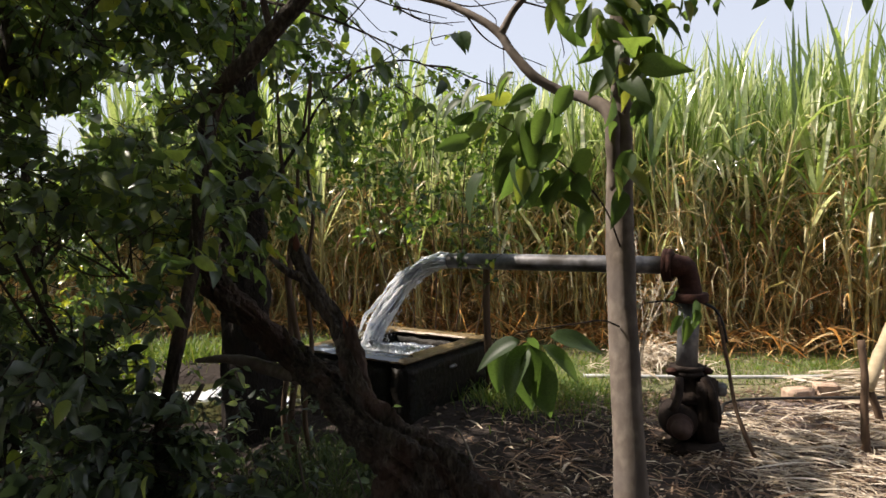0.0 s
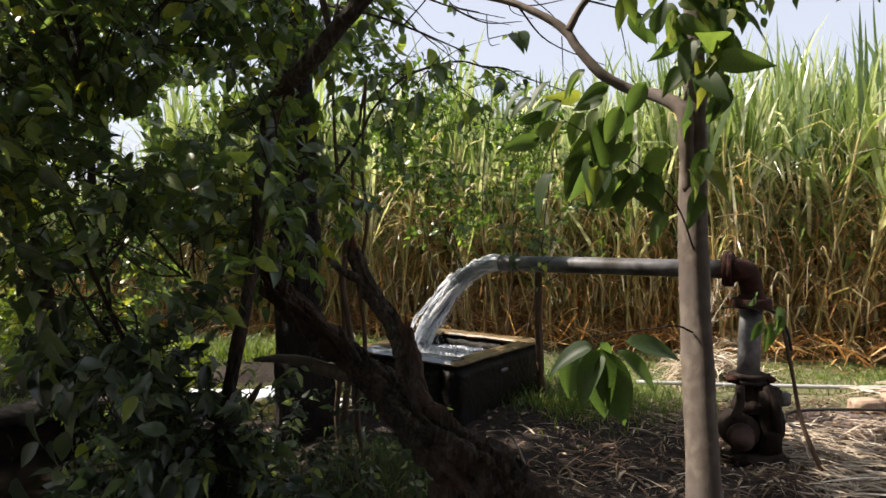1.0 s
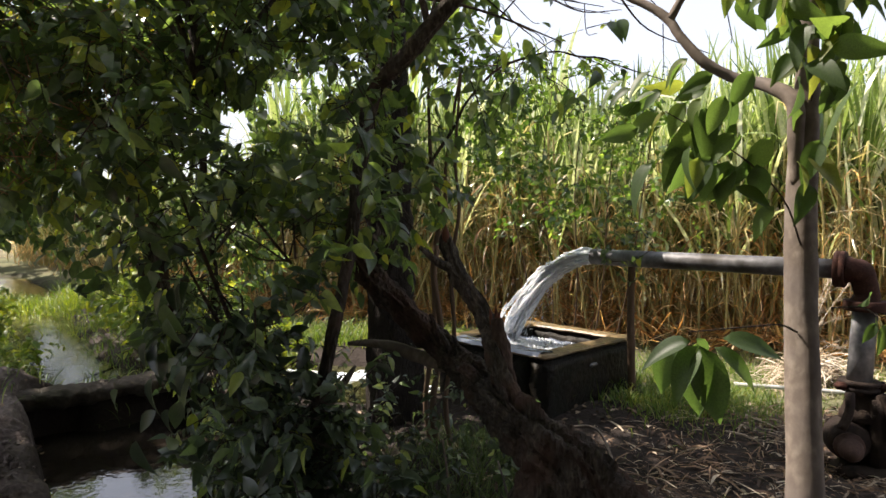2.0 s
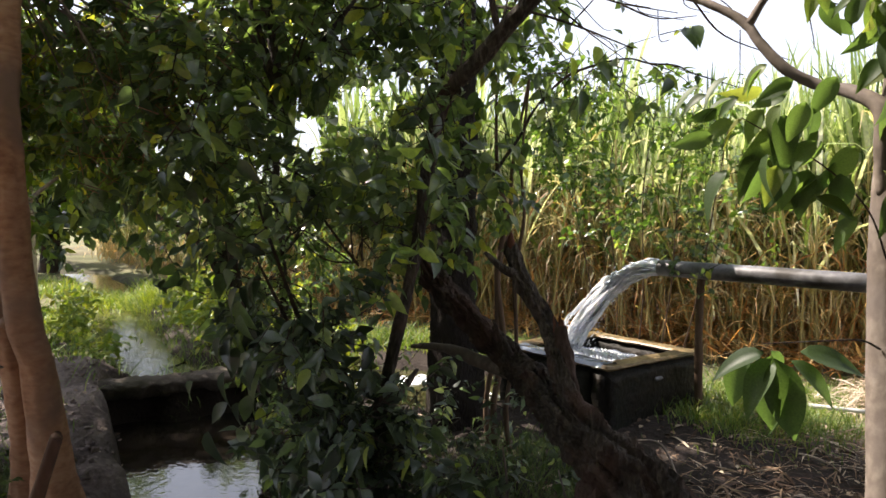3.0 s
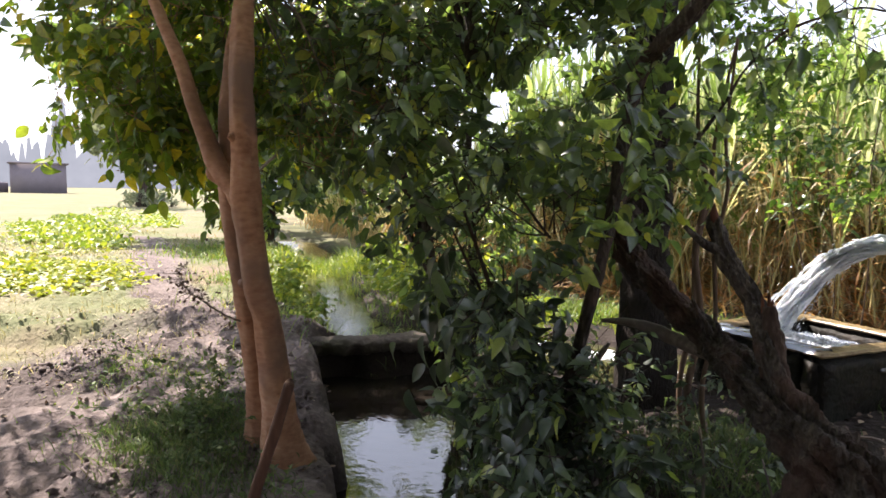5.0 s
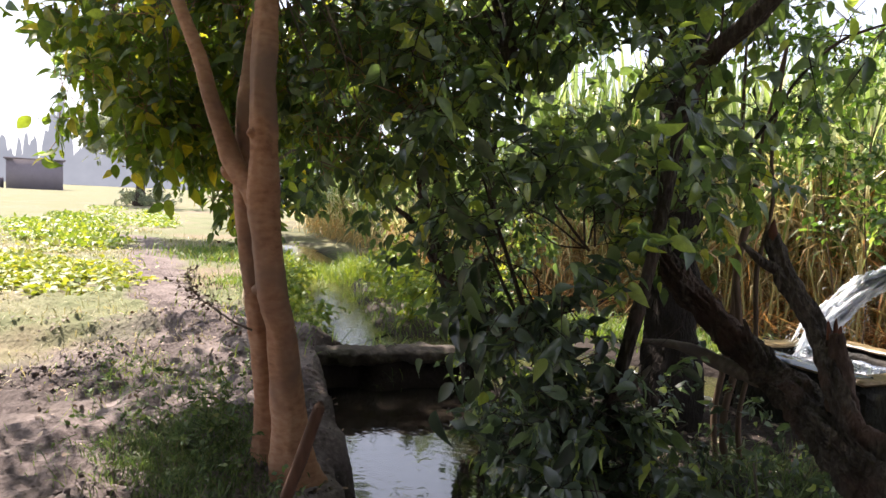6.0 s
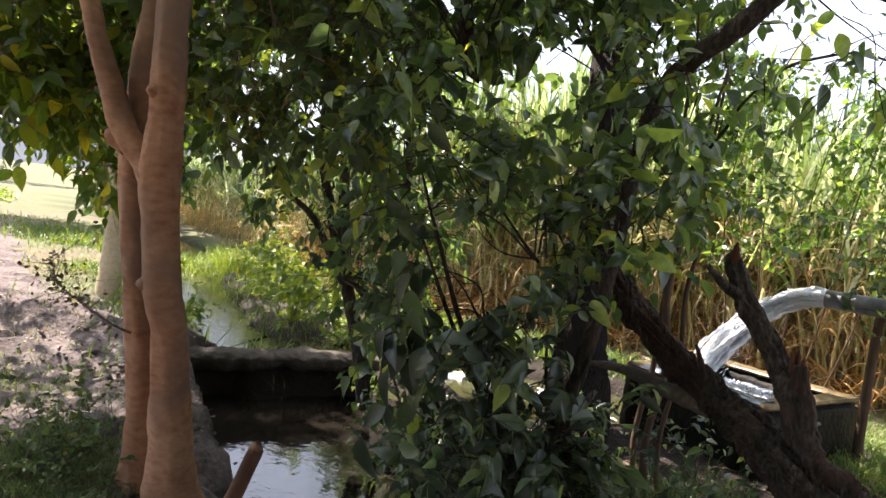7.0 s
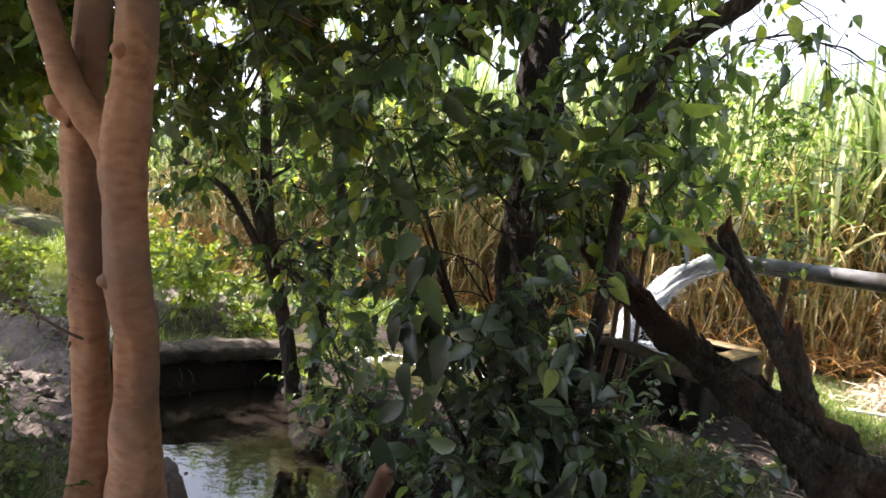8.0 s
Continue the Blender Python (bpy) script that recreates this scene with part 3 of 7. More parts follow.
def ground_grid():
    def axis(a, b, st, out):
        mid = np.arange(a, b, st)
        g = st * 1.28 ** np.arange(1, 60)
        lo, hi = a - np.cumsum(g), b + np.cumsum(g)
        return np.concatenate([lo[lo > -out][::-1], mid, hi[hi < out]])
    xs, ys = axis(-13.0, 4.6, 0.065, 2500), axis(1.0, 13.0, 0.065, 2500)
    X, Y = np.meshgrid(xs, ys)
    Z = height(X, Y)
    n, m = len(xs), len(ys)
    V = np.stack([X, Y, Z], axis=-1).reshape(-1, 3)
    i = (np.arange(m - 1)[:, None] * n + np.arange(n - 1)[None]).ravel()
    F = np.stack([i, i + 1, i + 1 + n, i + n], axis=1)
    me = mesh_of("ground", V, F, SOIL)
    x, y, z = V.T
    cover = step(-6.0, -8.4, x + 0.35 * (y - 4.5)) + step(5.7, 6.3, y) * step(0.3, 1.0, x) * 0.75 + 0.45 * step(6.2, 7.0, y) * step(-3.5, -4.5, x)
    cover = cover * (0.8 + 0.35 * lattice(x, y, 0.33, 61) + 0.25 * lattice(x, y, 0.09, 62)) * step(0.2, 0.75, line_gap(x, y, FOOTPATH) + 0.2 * lattice(x, y, 1.3, 63))
    # damp low ground; shade painted under trees and before the cane; left-bank patches
    for name, data in (("cover", np.clip(cover, 0, 1)), ("wet_shade", np.clip(step(-0.02, -0.25, z) + 0.95 * pit_rim(x, y) + 0.95 * step(-0.1, 0.3, pool_frame(x, y)[0]) * step(4.2, 3.6, pool_frame(x, y)[0]) * step(0.7, 1.0, pool_frame(x, y)[1]) * step(2.6, 2.0, pool_frame(x, y)[1]) + 0.95 * np.exp(-((np.hypot((x + 0.8) / 2.0, (y - 4.3) / 1.9)) ** 4)) + 0.95 * step(1.6, 0.7, np.hypot((x - 0.7) / 1.7, (y - 3.7) / 1.6) + 0.35 * lattice(x, y, 2.2, 79)) + 0.55 * step(0.0, 0.5, lattice(x, y, 1.3, 77) + 0.1) * step(-2.5, -3.5, x) * step(-7.5, -6.0, x) * step(4.8, 3.9, y) + 0.85 * step(1.0, 0.6, line_gap(x, y, CHANNEL)) + step(-4.8, -4.2, x) * step(0.6, 0.0, x) * step(5.2, 5.8, y) * step(9.8, 9.0, y), 0, 1) * (np.hypot(x, y) < 40))):
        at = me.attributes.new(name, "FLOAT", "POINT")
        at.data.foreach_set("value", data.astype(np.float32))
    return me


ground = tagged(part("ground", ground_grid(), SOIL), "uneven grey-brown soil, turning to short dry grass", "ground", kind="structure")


def sheet(name, x0, x1, y0, y1, z, mat, turn=0.0, n=2):
    V, F = [], []
    for j in range(n):
        for i in range(n):
            V.append((x0 + (x1 - x0) * i / (n - 1), y0 + (y1 - y0) * j / (n - 1), z))
    for j in range(n - 1):
        for i in range(n - 1):
            k = j * n + i
            F.append((k, k + 1, k + 1 + n, k + n))
    return mesh_of(name, V, F, mat)


water = part("water", sheet("pool_water", -5.6, -0.4, 1.6, 7.0, WATER_Z, WATER_DARK), WATER_DARK)
tagged(water, "still dark muddy water that mirrors the sky", "water", kind="structure")


def ribbon(pts, half, z):
    c = spline([(*p, z) for p in pts], 8)
    V, F = [], []
    for i, p in enumerate(c):
        d = c[min(i + 1, len(c) - 1)] - c[max(i - 1, 0)]
        q = np.array([-d[1], d[0], 0]) / np.hypot(d[0], d[1]) * half
        V += [p + q, p - q]
    F = [(2 * i, 2 * i + 1, 2 * i + 3, 2 * i + 2) for i in range(len(c) - 1)]
    return V, F


V, F = tube([(-5.46, 4.82, -0.14), (-5.25, 5.03, -0.03), (-4.95, 5.33, 0.0), (-4.7, 5.63, -0.01), (-4.4, 5.92, 0.02), (-4.1, 6.24, -0.02), (-3.7, 6.6, -0.10)], [0.11, 0.16, 0.17, 0.15, 0.18, 0.15, 0.12], 30, 16, 0.3, 6, 3)
V = [(p[0], p[1], -0.015 + (p[2] + 0.02) * (0.42 if p[2] > -0.02 else 0.8) + 0.018 * noise.noise(Vector(p) * 14)) for p in V]
lip = part("mud_lip", (V, F), MUD)
tagged(lip, "rounded lip of packed mud damming the pool's far end", "mud bank", kind="structure")
puddle = part("water", sheet("overflow_water", -3.4, -0.62, 5.5, 7.9, -0.075, WATER_FLOW), WATER_FLOW)
tagged(puddle, "glittering overflow water lying below the tank", "water", kind="structure")
stream = part("water", ribbon(CHANNEL[:8], 0.66, -0.085), WATER_FLOW)
tagged(stream, "shallow running irrigation water in an earth channel", "water", kind="structure")

def rapids():
    """White broken water where the tank spills into the channel."""
    c = spline([(-1.15, 6.15, 0.0), (-1.7, 6.55, 0.0), (-2.3, 6.85, 0.0), (-2.9, 6.75, 0.0), (-3.3, 6.85, 0.0)], 14)
    V, F, m = [], [], 13
    for i, p in enumerate(c):
        d = c[min(i + 1, len(c) - 1)] - c[max(i - 1, 0)]
        q = np.array([-d[1], d[0], 0]) / np.hypot(d[0], d[1])
        for j in range(m):
            u = j / (m - 1) * 2 - 1
            v = Vector(p + q * u * (0.17 + 0.1 * noise.noise(Vector((i * 0.3, u * 0.5, 8)))))
            v.z = -0.085 + 0.05 * (1 - u * u) + 0.055 * noise.noise(v * 7) + 0.03 * noise.noise(v * 19)
            V.append(tuple(v))
    for i in range(len(c) - 1):
        for j in range(m - 1):
            k = i * m + j
            if noise.noise(Vector(V[k]) * 4.5) + 0.4 * noise.noise(Vector(V[k]) * 11) > -0.06:
                F.append((k, k + 1, k + 1 + m, k + m))
    tagged(part("rapids", (V, F), FOAM), "white rushing water spilling from the tank", "water", kind="structure")


rapids()

# ---- sugar cane ----
def along(rng, pts, n, x0, x1):
    xs = rng.uniform(x0, x1, n)
    p = np.array(pts)[::-1]
    return xs, np.interp(xs, p[:, 0], p[:, 1])


def prisms(A, B, r0, r1, sides=5):
    d = unit(B - A)
    x = unit(np.cross(d, (0.9, 0.3, 0.1)))
    y = np.cross(d, x)
    V = []
    for P, r in ((A, r0), (B, r1)):
        for s in range(sides):
            a = 2 * math.pi * s / sides
            V.append(P + (x * math.cos(a) + y * math.sin(a)) * r)
    V = np.stack(V, axis=1)
    F = np.array([(s, (s + 1) % sides, (s + 1) % sides + sides, s + sides) for s in range(sides)])
    F = F[None] + (np.arange(len(A)) * 2 * sides)[:, None, None]
    return V.reshape(-1, 3), F.reshape(-1, 4)


def cane_field():
    rng = np.random.default_rng(11)
    X, Y = [], []
    for n, x0, x1, deep in ((1000, -4.5, 6.5, 4.0), (420, -9, -4.5, 4.0), (190, 6.5, 15, 4.0), (800, -26, -9, 4.0), (380, -10, 14, 9.0)):
        x, y = along(rng, CANE_EDGE, n, x0, x1)
        off = deep * rng.random(n) ** 1.4
        X.append(x + rng.normal(0, 0.12, n) + off * 0.2)
        Y.append(y + off + rng.normal(0, 0.1, n))
    X, Y = np.concatenate(X), np.concatenate(Y)
    n = len(X)
    H = rng.uniform(1.85, 2.95, n) * (1.02 + 0.18 * lattice(X, Y, 0.9, 3)) * (1 - 0.32 * step(-5.0, -6.8, X))
    foot = np.stack([X, Y, np.zeros(n)], axis=1)
    lean = np.stack([rng.normal(0, 0.17, n), rng.normal(-0.07, 0.14, n), np.zeros(n)], axis=1)
    head = foot + lean * H[:, None] + np.stack([0 * H, 0 * H, H], axis=1)
    field = thing("sugarcane", (1, 9, 0), "dense standing sugarcane, green above and dry brown below", "sugarcane", kind="stuff")
    front = np.where((X > -5) & (X < 7) & (Y < np.interp(X, np.array(CANE_EDGE)[::-1, 0], np.array(CANE_EDGE)[::-1, 1]) + 0.9))[0][:280]
    rest = np.setdiff1d(np.arange(n), front)
    o = part("stalks", prisms(foot[rest], head[rest], 0.016, 0.012), CANE_STALK, field, "tan jointed cane stalks")
    tagged(o, kind="stuff")
    prof = []
    for j in range(14):
        prof += [(j / 14, 0.0145), (j / 14 + 0.004, 0.0175), (j / 14 + 0.010, 0.0145)]
    stalk = mesh_of("cane_stalk", *lathe((0, 0, 0), (0, 0, 1), prof + [(1.0, 0.011)], 6), CANE_STALK)
    for i in front:
        q = new("cane_stalk", stalk)
        q.parent, q.matrix_parent_inverse = field, field.matrix_basis.inverted()
        d = Vector(head[i] - foot[i])
        q.matrix_basis = Matrix.Translation(foot[i]) @ d.to_track_quat("Z", "Y").to_matrix().to_4x4() @ Matrix.Diagonal((1, 1, d.length, 1))

    def along_stalk(k, lo, hi):
        i = np.repeat(np.arange(n), k)
        s = rng.uniform(lo, hi, len(i))
        return foot[i] + (head[i] - foot[i]) * s[:, None], rng.uniform(0, 2 * math.pi, len(i)), len(i)
    p, az, k = along_stalk(5, 0.36, 0.95)
    V, F = blades(rng, p, az, rng.uniform(0.9, 1.5, k), rng.gamma(1.8, 0.5, k), rng.uniform(0.7, 1.5, k), rng.uniform(0.028, 0.06, k), 5)
    p, az, k = along_stalk(4, 0.84, 1.0)
    V2, F2 = blades(rng, p, az, rng.uniform(1.3, 1.56, k), rng.gamma(0.8, 0.35, k), rng.uniform(0.8, 1.6, k) * (1 - 0.4 * step(-5.0, -6.8, p[:, 0])), rng.uniform(0.032, 0.07, k), 5)
    V, F = join_arrays((V, F), (V2, F2))
    tagged(part("green_leaves", (V, F), CANE_GREEN, field, "long arching green cane leaves"), kind="stuff")
    p, az, k = along_stalk(11, 0.06, 0.8)
    ok = (p[:, 0] > -8) | (rng.random(k) < 0.45)
    p, az, k = p[ok], az[ok], int(ok.sum())
    V, F = blades(rng, p, az, rng.uniform(-0.4, 1.2, k), rng.uniform(0.6, 2.2, k), rng.uniform(0.4, 1.1, k), rng.uniform(0.007, 0.024, k), 4, 0.9)
    tagged(part("dry_leaves", (V, F), CANE_DRY, field, "dry brown hanging cane leaves"), kind="stuff")
    p, az, k = along_stalk(9, 0.22, 0.92)
    V, F = blades(rng, p, az, rng.uniform(0.5, 1.5, k), rng.uniform(1.2, 3.2, k), rng.uniform(0.5, 1.3, k), rng.uniform(0.008, 0.028, k), 4, 0.9)
    tagged(part("yellow_leaves", (V, F), CANE_PALE, field, "bent yellowing cane leaves"), kind="stuff")
    k = 3200
    x, y = along(rng, CANE_EDGE, k, -9, 10)
    y = y + rng.normal(0.1, 0.35, k)
    V, F = blades(rng, np.stack([x, y, rng.uniform(0.0, 0.25, k)], axis=1), rng.uniform(0, 6.28, k), rng.uniform(-0.1, 0.8, k), rng.uniform(0, 0.9, k), rng.uniform(0.3, 0.9, k), rng.uniform(0.01, 0.03, k), 4, 0.9)
    tagged(part("fallen_leaves", (V, F), CANE_DRY, field, "fallen dry cane leaves"), kind="stuff")


cane_field()

# ---- tank, pipe and pump ----
TC, TU, TV = np.array([-0.285, 4.95, 0.0]), np.array([0.57, 0.8216, 0.0]), np.array([-0.8216, 0.57, 0.0])
TANK_L, TANK_W, TANK_TOP, TANK_WALL = 1.28, 1.20, 0.65, 0.17


def tank():
    t = thing("water_tank", TC, "old square concrete irrigation tank, mossy and wet", "water tank")
    turn = math.atan2(TU[1], TU[0])

    def wall(a0, a1, b0, b1, seed, z, tall):
        c = TC + TU * (a0 + a1) / 2 + TV * (b0 + b1) / 2
        return block((c[0], c[1], z), (a1 - a0, b1 - b0, tall), turn, 0.014 if tall < 0.1 else 0.034, seed, 11)
    w = TANK_WALL
    for k, q in enumerate(((0, TANK_L, 0, w), (0, TANK_L, TANK_W - w, TANK_W), (0.005, w, w - 0.025, TANK_W - w + 0.025), (TANK_L - w, TANK_L - 0.005, w - 0.025, TANK_W - w + 0.025))):
        wl = part("wall", wall(*q, k, 0.265, 0.705), SHADED_SLIME, t, "wet mossy wall, painted near black for shade")
        part("coping", wall(*q, k + 5, 0.637, 0.03), COPING, wl, "worn ochre cement coping")
    c = TC + TU * TANK_L / 2 + TV * TANK_W / 2
    part("floor_slab", block((c[0], c[1], 0.1), (TANK_L - 2 * w, TANK_W - 2 * w, 0.06), turn, 0.01, 9, 0), CONCRETE, t)
    # small pale block added in place of a water leak on the wall
    p = TC + TU * 0.62 - TV * 0.012
    part("leak_patch", block((p[0], p[1], 0.50), (0.11, 0.03, 0.03), turn, 0.012, 4, 2), PIPE_GREY, t, "pale block standing in for water leaking from the wall")
    n = 40
    V, F = [], []
    for j in range(n):
        for i in range(n):
            q = TC + TU * (w + (TANK_L - 2 * w) * i / (n - 1)) + TV * (w + (TANK_W - 2 * w) * j / (n - 1))
            d = math.hypot(q[0] + 0.62, q[1] - 6.02)
            z = 0.535 + 0.035 * math.exp(-d * 3) * math.sin(d * 28) + 0.02 * noise.noise(Vector(q) * 8)
            V.append((q[0], q[1], z))
    for j in range(n - 1):
        for i in range(n - 1):
            k = j * n + i
            F.append((k, k + 1, k + 1 + n, k + n))
    o = part("tank_water", (V, F), WATER_TANK)
    tagged(o, "churned bluish-white water filling the tank", "water")
    V, F, m = [], [], 9
    for j in range(n):
        for i in range(m):
            u, v = -0.006 + (w + 0.03) * i / (m - 1), 0.07 + (TANK_W - w - 0.07) * j / (n - 1)
            q = TC + TU * (u + 0.02 * noise.noise(Vector((v * 6, i, 3)))) + TV * v
            V.append((q[0], q[1], 0.664 - 0.022 * (i == 0) - 0.03 * (i == m - 1) + 0.006 * noise.noise(Vector(q) * 18)))
    F = [(j * m + i, j * m + i + 1, (j + 1) * m + i + 1, (j + 1) * m + i) for j in range(n - 1) for i in range(m - 1)]
    part("overflow", (V, F), WATER_TANK, o, "thin sheet of water spilling over the tank's edge")


tank()

PIPE_END, PIPE_ROOT = np.array([0.056, 5.70, 1.367]), np.array([1.674, 4.85, 1.357])
PIPE_DIR = (PIPE_END - PIPE_ROOT) / np.linalg.norm(PIPE_END - PIPE_ROOT)


def jet():
    """The stream from the pipe's mouth: a core and many strands that fall in arcs and fan out."""
    rng = np.random.default_rng(5)
    o = thing("water_jet", PIPE_END, "thick white stream of water gushing from the pipe", "water")

    def arc(s, speed, drop):
        return PIPE_END + PIPE_DIR * (speed * s - 0.02) + np.array([0, 0, 0.06 * s - drop * s * s])
    core = [arc(k / 12 * 1.05, 0.9, 0.86) for k in range(13)]
    V, F = tube(core, [0.058, 0.058, 0.056, 0.054, 0.052, 0.05, 0.048, 0.048, 0.05, 0.052, 0.055, 0.058, 0.06], 26, 6)
    out = []
    for k, p in enumerate(V):
        s = (k // 26) / 72
        q = Vector((s * 13, (k % 26) * 0.55, 1.7))
        out.append(tuple(Vector(p) + noise.noise_vector(q) * (0.009 + 0.036 * s) + noise.noise_vector(q * 2.6) * (0.006 + 0.02 * s)))
    part("stream", (out, F), FOAM, o)
    side = np.cross(PIPE_DIR, (0, 0, 1))
    side /= np.linalg.norm(side)
    pieces = []
    for k in range(150):
        a, r = rng.normal(-1.2, 1.6), 0.06 * math.sqrt(rng.random())
        off = side * r * math.cos(a) + np.array([0, 0, r * math.sin(a)])
        speed, drop = rng.normal(0.9, 0.035) + 0.5 * off[2], 0.86 - 0.6 * off[2] + rng.normal(0, 0.03)
        s0 = 0.75 * rng.random() ** 1.5
        s1 = min(1.05, s0 + rng.uniform(0.15, 0.5))
        fan = side * rng.normal(0, 0.05)
        pts = [arc(s, speed, drop) + off * (1 + 0.9 * s) + fan * s * s + rng.normal(0, 0.004 + 0.008 * s, 3) for s in np.linspace(s0, s1, 6)]
        w = rng.uniform(0.007, 0.016)
        pieces.append(tube(pts, [w * 0.3, w, w * 1.1, w, w * 0.7, w * 0.15], 7, 4, 0.35, 40, k))
    tagged(part("spume", merged(*pieces), FOAM, o), kind="stuff")
    n = 2800
    s = rng.random(n) ** 0.7
    P = PIPE_END + PIPE_DIR * (0.92 * s)[:, None] + np.stack([0 * s, 0 * s, 0.06 * s - 0.89 * s * s], axis=1)
    P = P + rng.normal(0, 1, (n, 3)) * (0.022 + 0.06 * s)[:, None] * np.array([1, 1, 0.8])
    P[:, 2] = np.maximum(P[:, 2] - 0.04 * s - 0.1 * rng.random(n) ** 2 * s ** 0.5, 0.54)
    flow = PIPE_DIR + np.stack([0 * s, 0 * s, -1.9 * s], axis=1) + rng.normal(0, 0.15, (n, 3))
    D, T = drop_shape()
    tagged(part("spray", strewn((D * np.array([0.35, 1, 0.35]), T), P, flow, rng.normal(size=(n, 3)), 0.005 + 0.022 * rng.random(n) ** 2), FOAM, o), kind="stuff")
    n = 3400
    a, d = rng.uniform(0, 6.28, n), np.abs(rng.normal(0, 0.3, n))
    P = np.stack([-0.70 + 0.9 * d * np.cos(a) + 0.25 * d, 6.06 + 0.9 * d * np.sin(a) - 0.5 * d, 0.53 + 0.09 * np.exp(-d * 7) * rng.random(n)], axis=1)
    u, v = (P - TC) @ TU, (P - TC) @ TV
    P = P[(u > TANK_WALL + 0.03) & (u < TANK_L - TANK_WALL - 0.03) & (v > TANK_WALL + 0.03) & (v < TANK_W - TANK_WALL - 0.03)]
    n = len(P)
    tagged(part("splash", strewn(drop_shape(), P, rng.normal(size=(n, 3)), rng.normal(size=(n, 3)), rng.uniform(0.012, 0.035, n)), FOAM, o), kind="stuff")


def drop_shape():
    V = np.array([(0, -0.8, 0), (0.5, 0, 0), (0, 0, 0.5), (-0.5, 0, 0), (0, 0, -0.5), (0, 1.2, 0)], float)
    return V, np.array([(0, 1, 2), (0, 2, 3), (0, 3, 4), (0, 4, 1), (5, 2, 1), (5, 3, 2), (5, 4, 3), (5, 1, 4)])


jet()


def bolt_ring(parent, centre, axis, radius, n, mat):
    axis = np.asarray(axis) / np.linalg.norm(axis)
    x = np.cross(axis, (0.1, 0.2, 0.97) if abs(axis[2]) < 0.8 else (1, 0, 0))
    x /= np.linalg.norm(x)
    y = np.cross(axis, x)
    for k in range(n):
        a = 2 * math.pi * k / n + 0.3
        c = centre + (x * math.cos(a) + y * math.sin(a)) * radius
        part("bolt", lathe(c - axis * 0.03, c + axis * 0.03, [(0, 0.012), (0.3, 0.012), (0.31, 0.006), (0.69, 0.006), (0.7, 0.012), (1, 0.012)], 6), mat, parent, smooth=False)


def pump():
    x, y = 1.80, 4.85
    t = thing("water_pump", (x, y, 0), "rusty centrifugal irrigation pump with a tall grey riser pipe", "pump")
    root = PIPE_ROOT
    part("discharge_pipe", lathe(root + PIPE_DIR * 0.0, PIPE_END, [(0, 0.066), (0.3, 0.066), (0.7, 0.067), (0.995, 0.066), (1.0, 0.064), (0.9999, 0.058), (0.93, 0.057)], 28), PIPE_GREY, t, "long grey galvanised pipe")
    f = root + PIPE_DIR * 0.02
    fl = part("flange", lathe(f - PIPE_DIR * 0.045, f + PIPE_DIR * 0.02, [(0, 0.118), (0.1, 0.122), (0.45, 0.122), (0.5, 0.114), (0.55, 0.122), (0.95, 0.122), (1, 0.118)], 28), RUST, t)
    bolt_ring(fl, f - PIPE_DIR * 0.012, PIPE_DIR, 0.1, 8, RUST)
    a, b = root - PIPE_DIR * 0.03, np.array([x + 0.015, y - 0.02, 1.135])
    m = np.array([b[0], b[1], 1.35]) * 0.75 + a * 0.25
    part("elbow", tube([a, a - PIPE_DIR * 0.055 + np.array([0, 0, -0.005]), m + np.array([0, 0, -0.02]), b + np.array([0.005, 0, 0.07]), b], [0.092, 0.076, 0.08, 0.076, 0.094], 20, 6, 0.05, 20), RUST, t, "dark rusty cast elbow")
    lo = np.array([x, y, 0.60])
    fl = part("flange", lathe(b + np.array([0, 0, -0.045]), b + np.array([0, 0, 0.02]), [(0, 0.128), (0.1, 0.132), (0.9, 0.132), (1, 0.126)], 28), RUST, t)
    bolt_ring(fl, b + np.array([0, 0, -0.012]), (0, 0, 1), 0.11, 8, RUST)
    part("riser_pipe", lathe(lo, b + np.array([0, 0, -0.03]), [(0, 0.077), (0.5, 0.076), (1, 0.076)], 28), PIPE_GREY, t, "upright grey riser pipe")
    fl = part("flange", lathe(lo + np.array([0, 0, -0.05]), lo + np.array([0, 0, 0.02]), [(0, 0.12), (0.12, 0.126), (0.4, 0.126), (0.5, 0.11), (0.6, 0.126), (0.9, 0.126), (1, 0.12)], 28), OILY, t)
    bolt_ring(fl, lo + np.array([0, 0, -0.015]), (0, 0, 1), 0.105, 8, RUST)
    part("valve_body", lathe(lo + np.array([0.02, 0, -0.24]), lo + np.array([0, 0, -0.04]), [(0, 0.14), (0.3, 0.12), (0.7, 0.082), (0.9, 0.078), (1, 0.09)], 22), OILY, t)
    part("volute", lathe((x - 0.09, y - 0.15, 0.23), (x - 0.05, y + 0.12, 0.23), [(0, 0.06), (0.04, 0.105), (0.15, 0.128), (0.5, 0.142), (0.85, 0.128), (0.96, 0.105), (1, 0.06)], 30), OILY, t, "round rusty pump casing")
    part("inlet_cap", lathe((x - 0.125, y - 0.31, 0.20), (x - 0.10, y - 0.14, 0.21), [(0, 0.010), (0.06, 0.03), (0.18, 0.05), (0.36, 0.066), (0.6, 0.074), (0.84, 0.076), (0.88, 0.092), (1, 0.092)], 22), PINK_RUST, t, "rounded pinkish-brown cap")
    for sx in (-1, 1):
        part("lug", block((x + 0.125 * sx, y - 0.05, 0.585), (0.075, 0.07, 0.045), 0.2 * sx, 0.012, 6 + sx, 1), RUST, t)
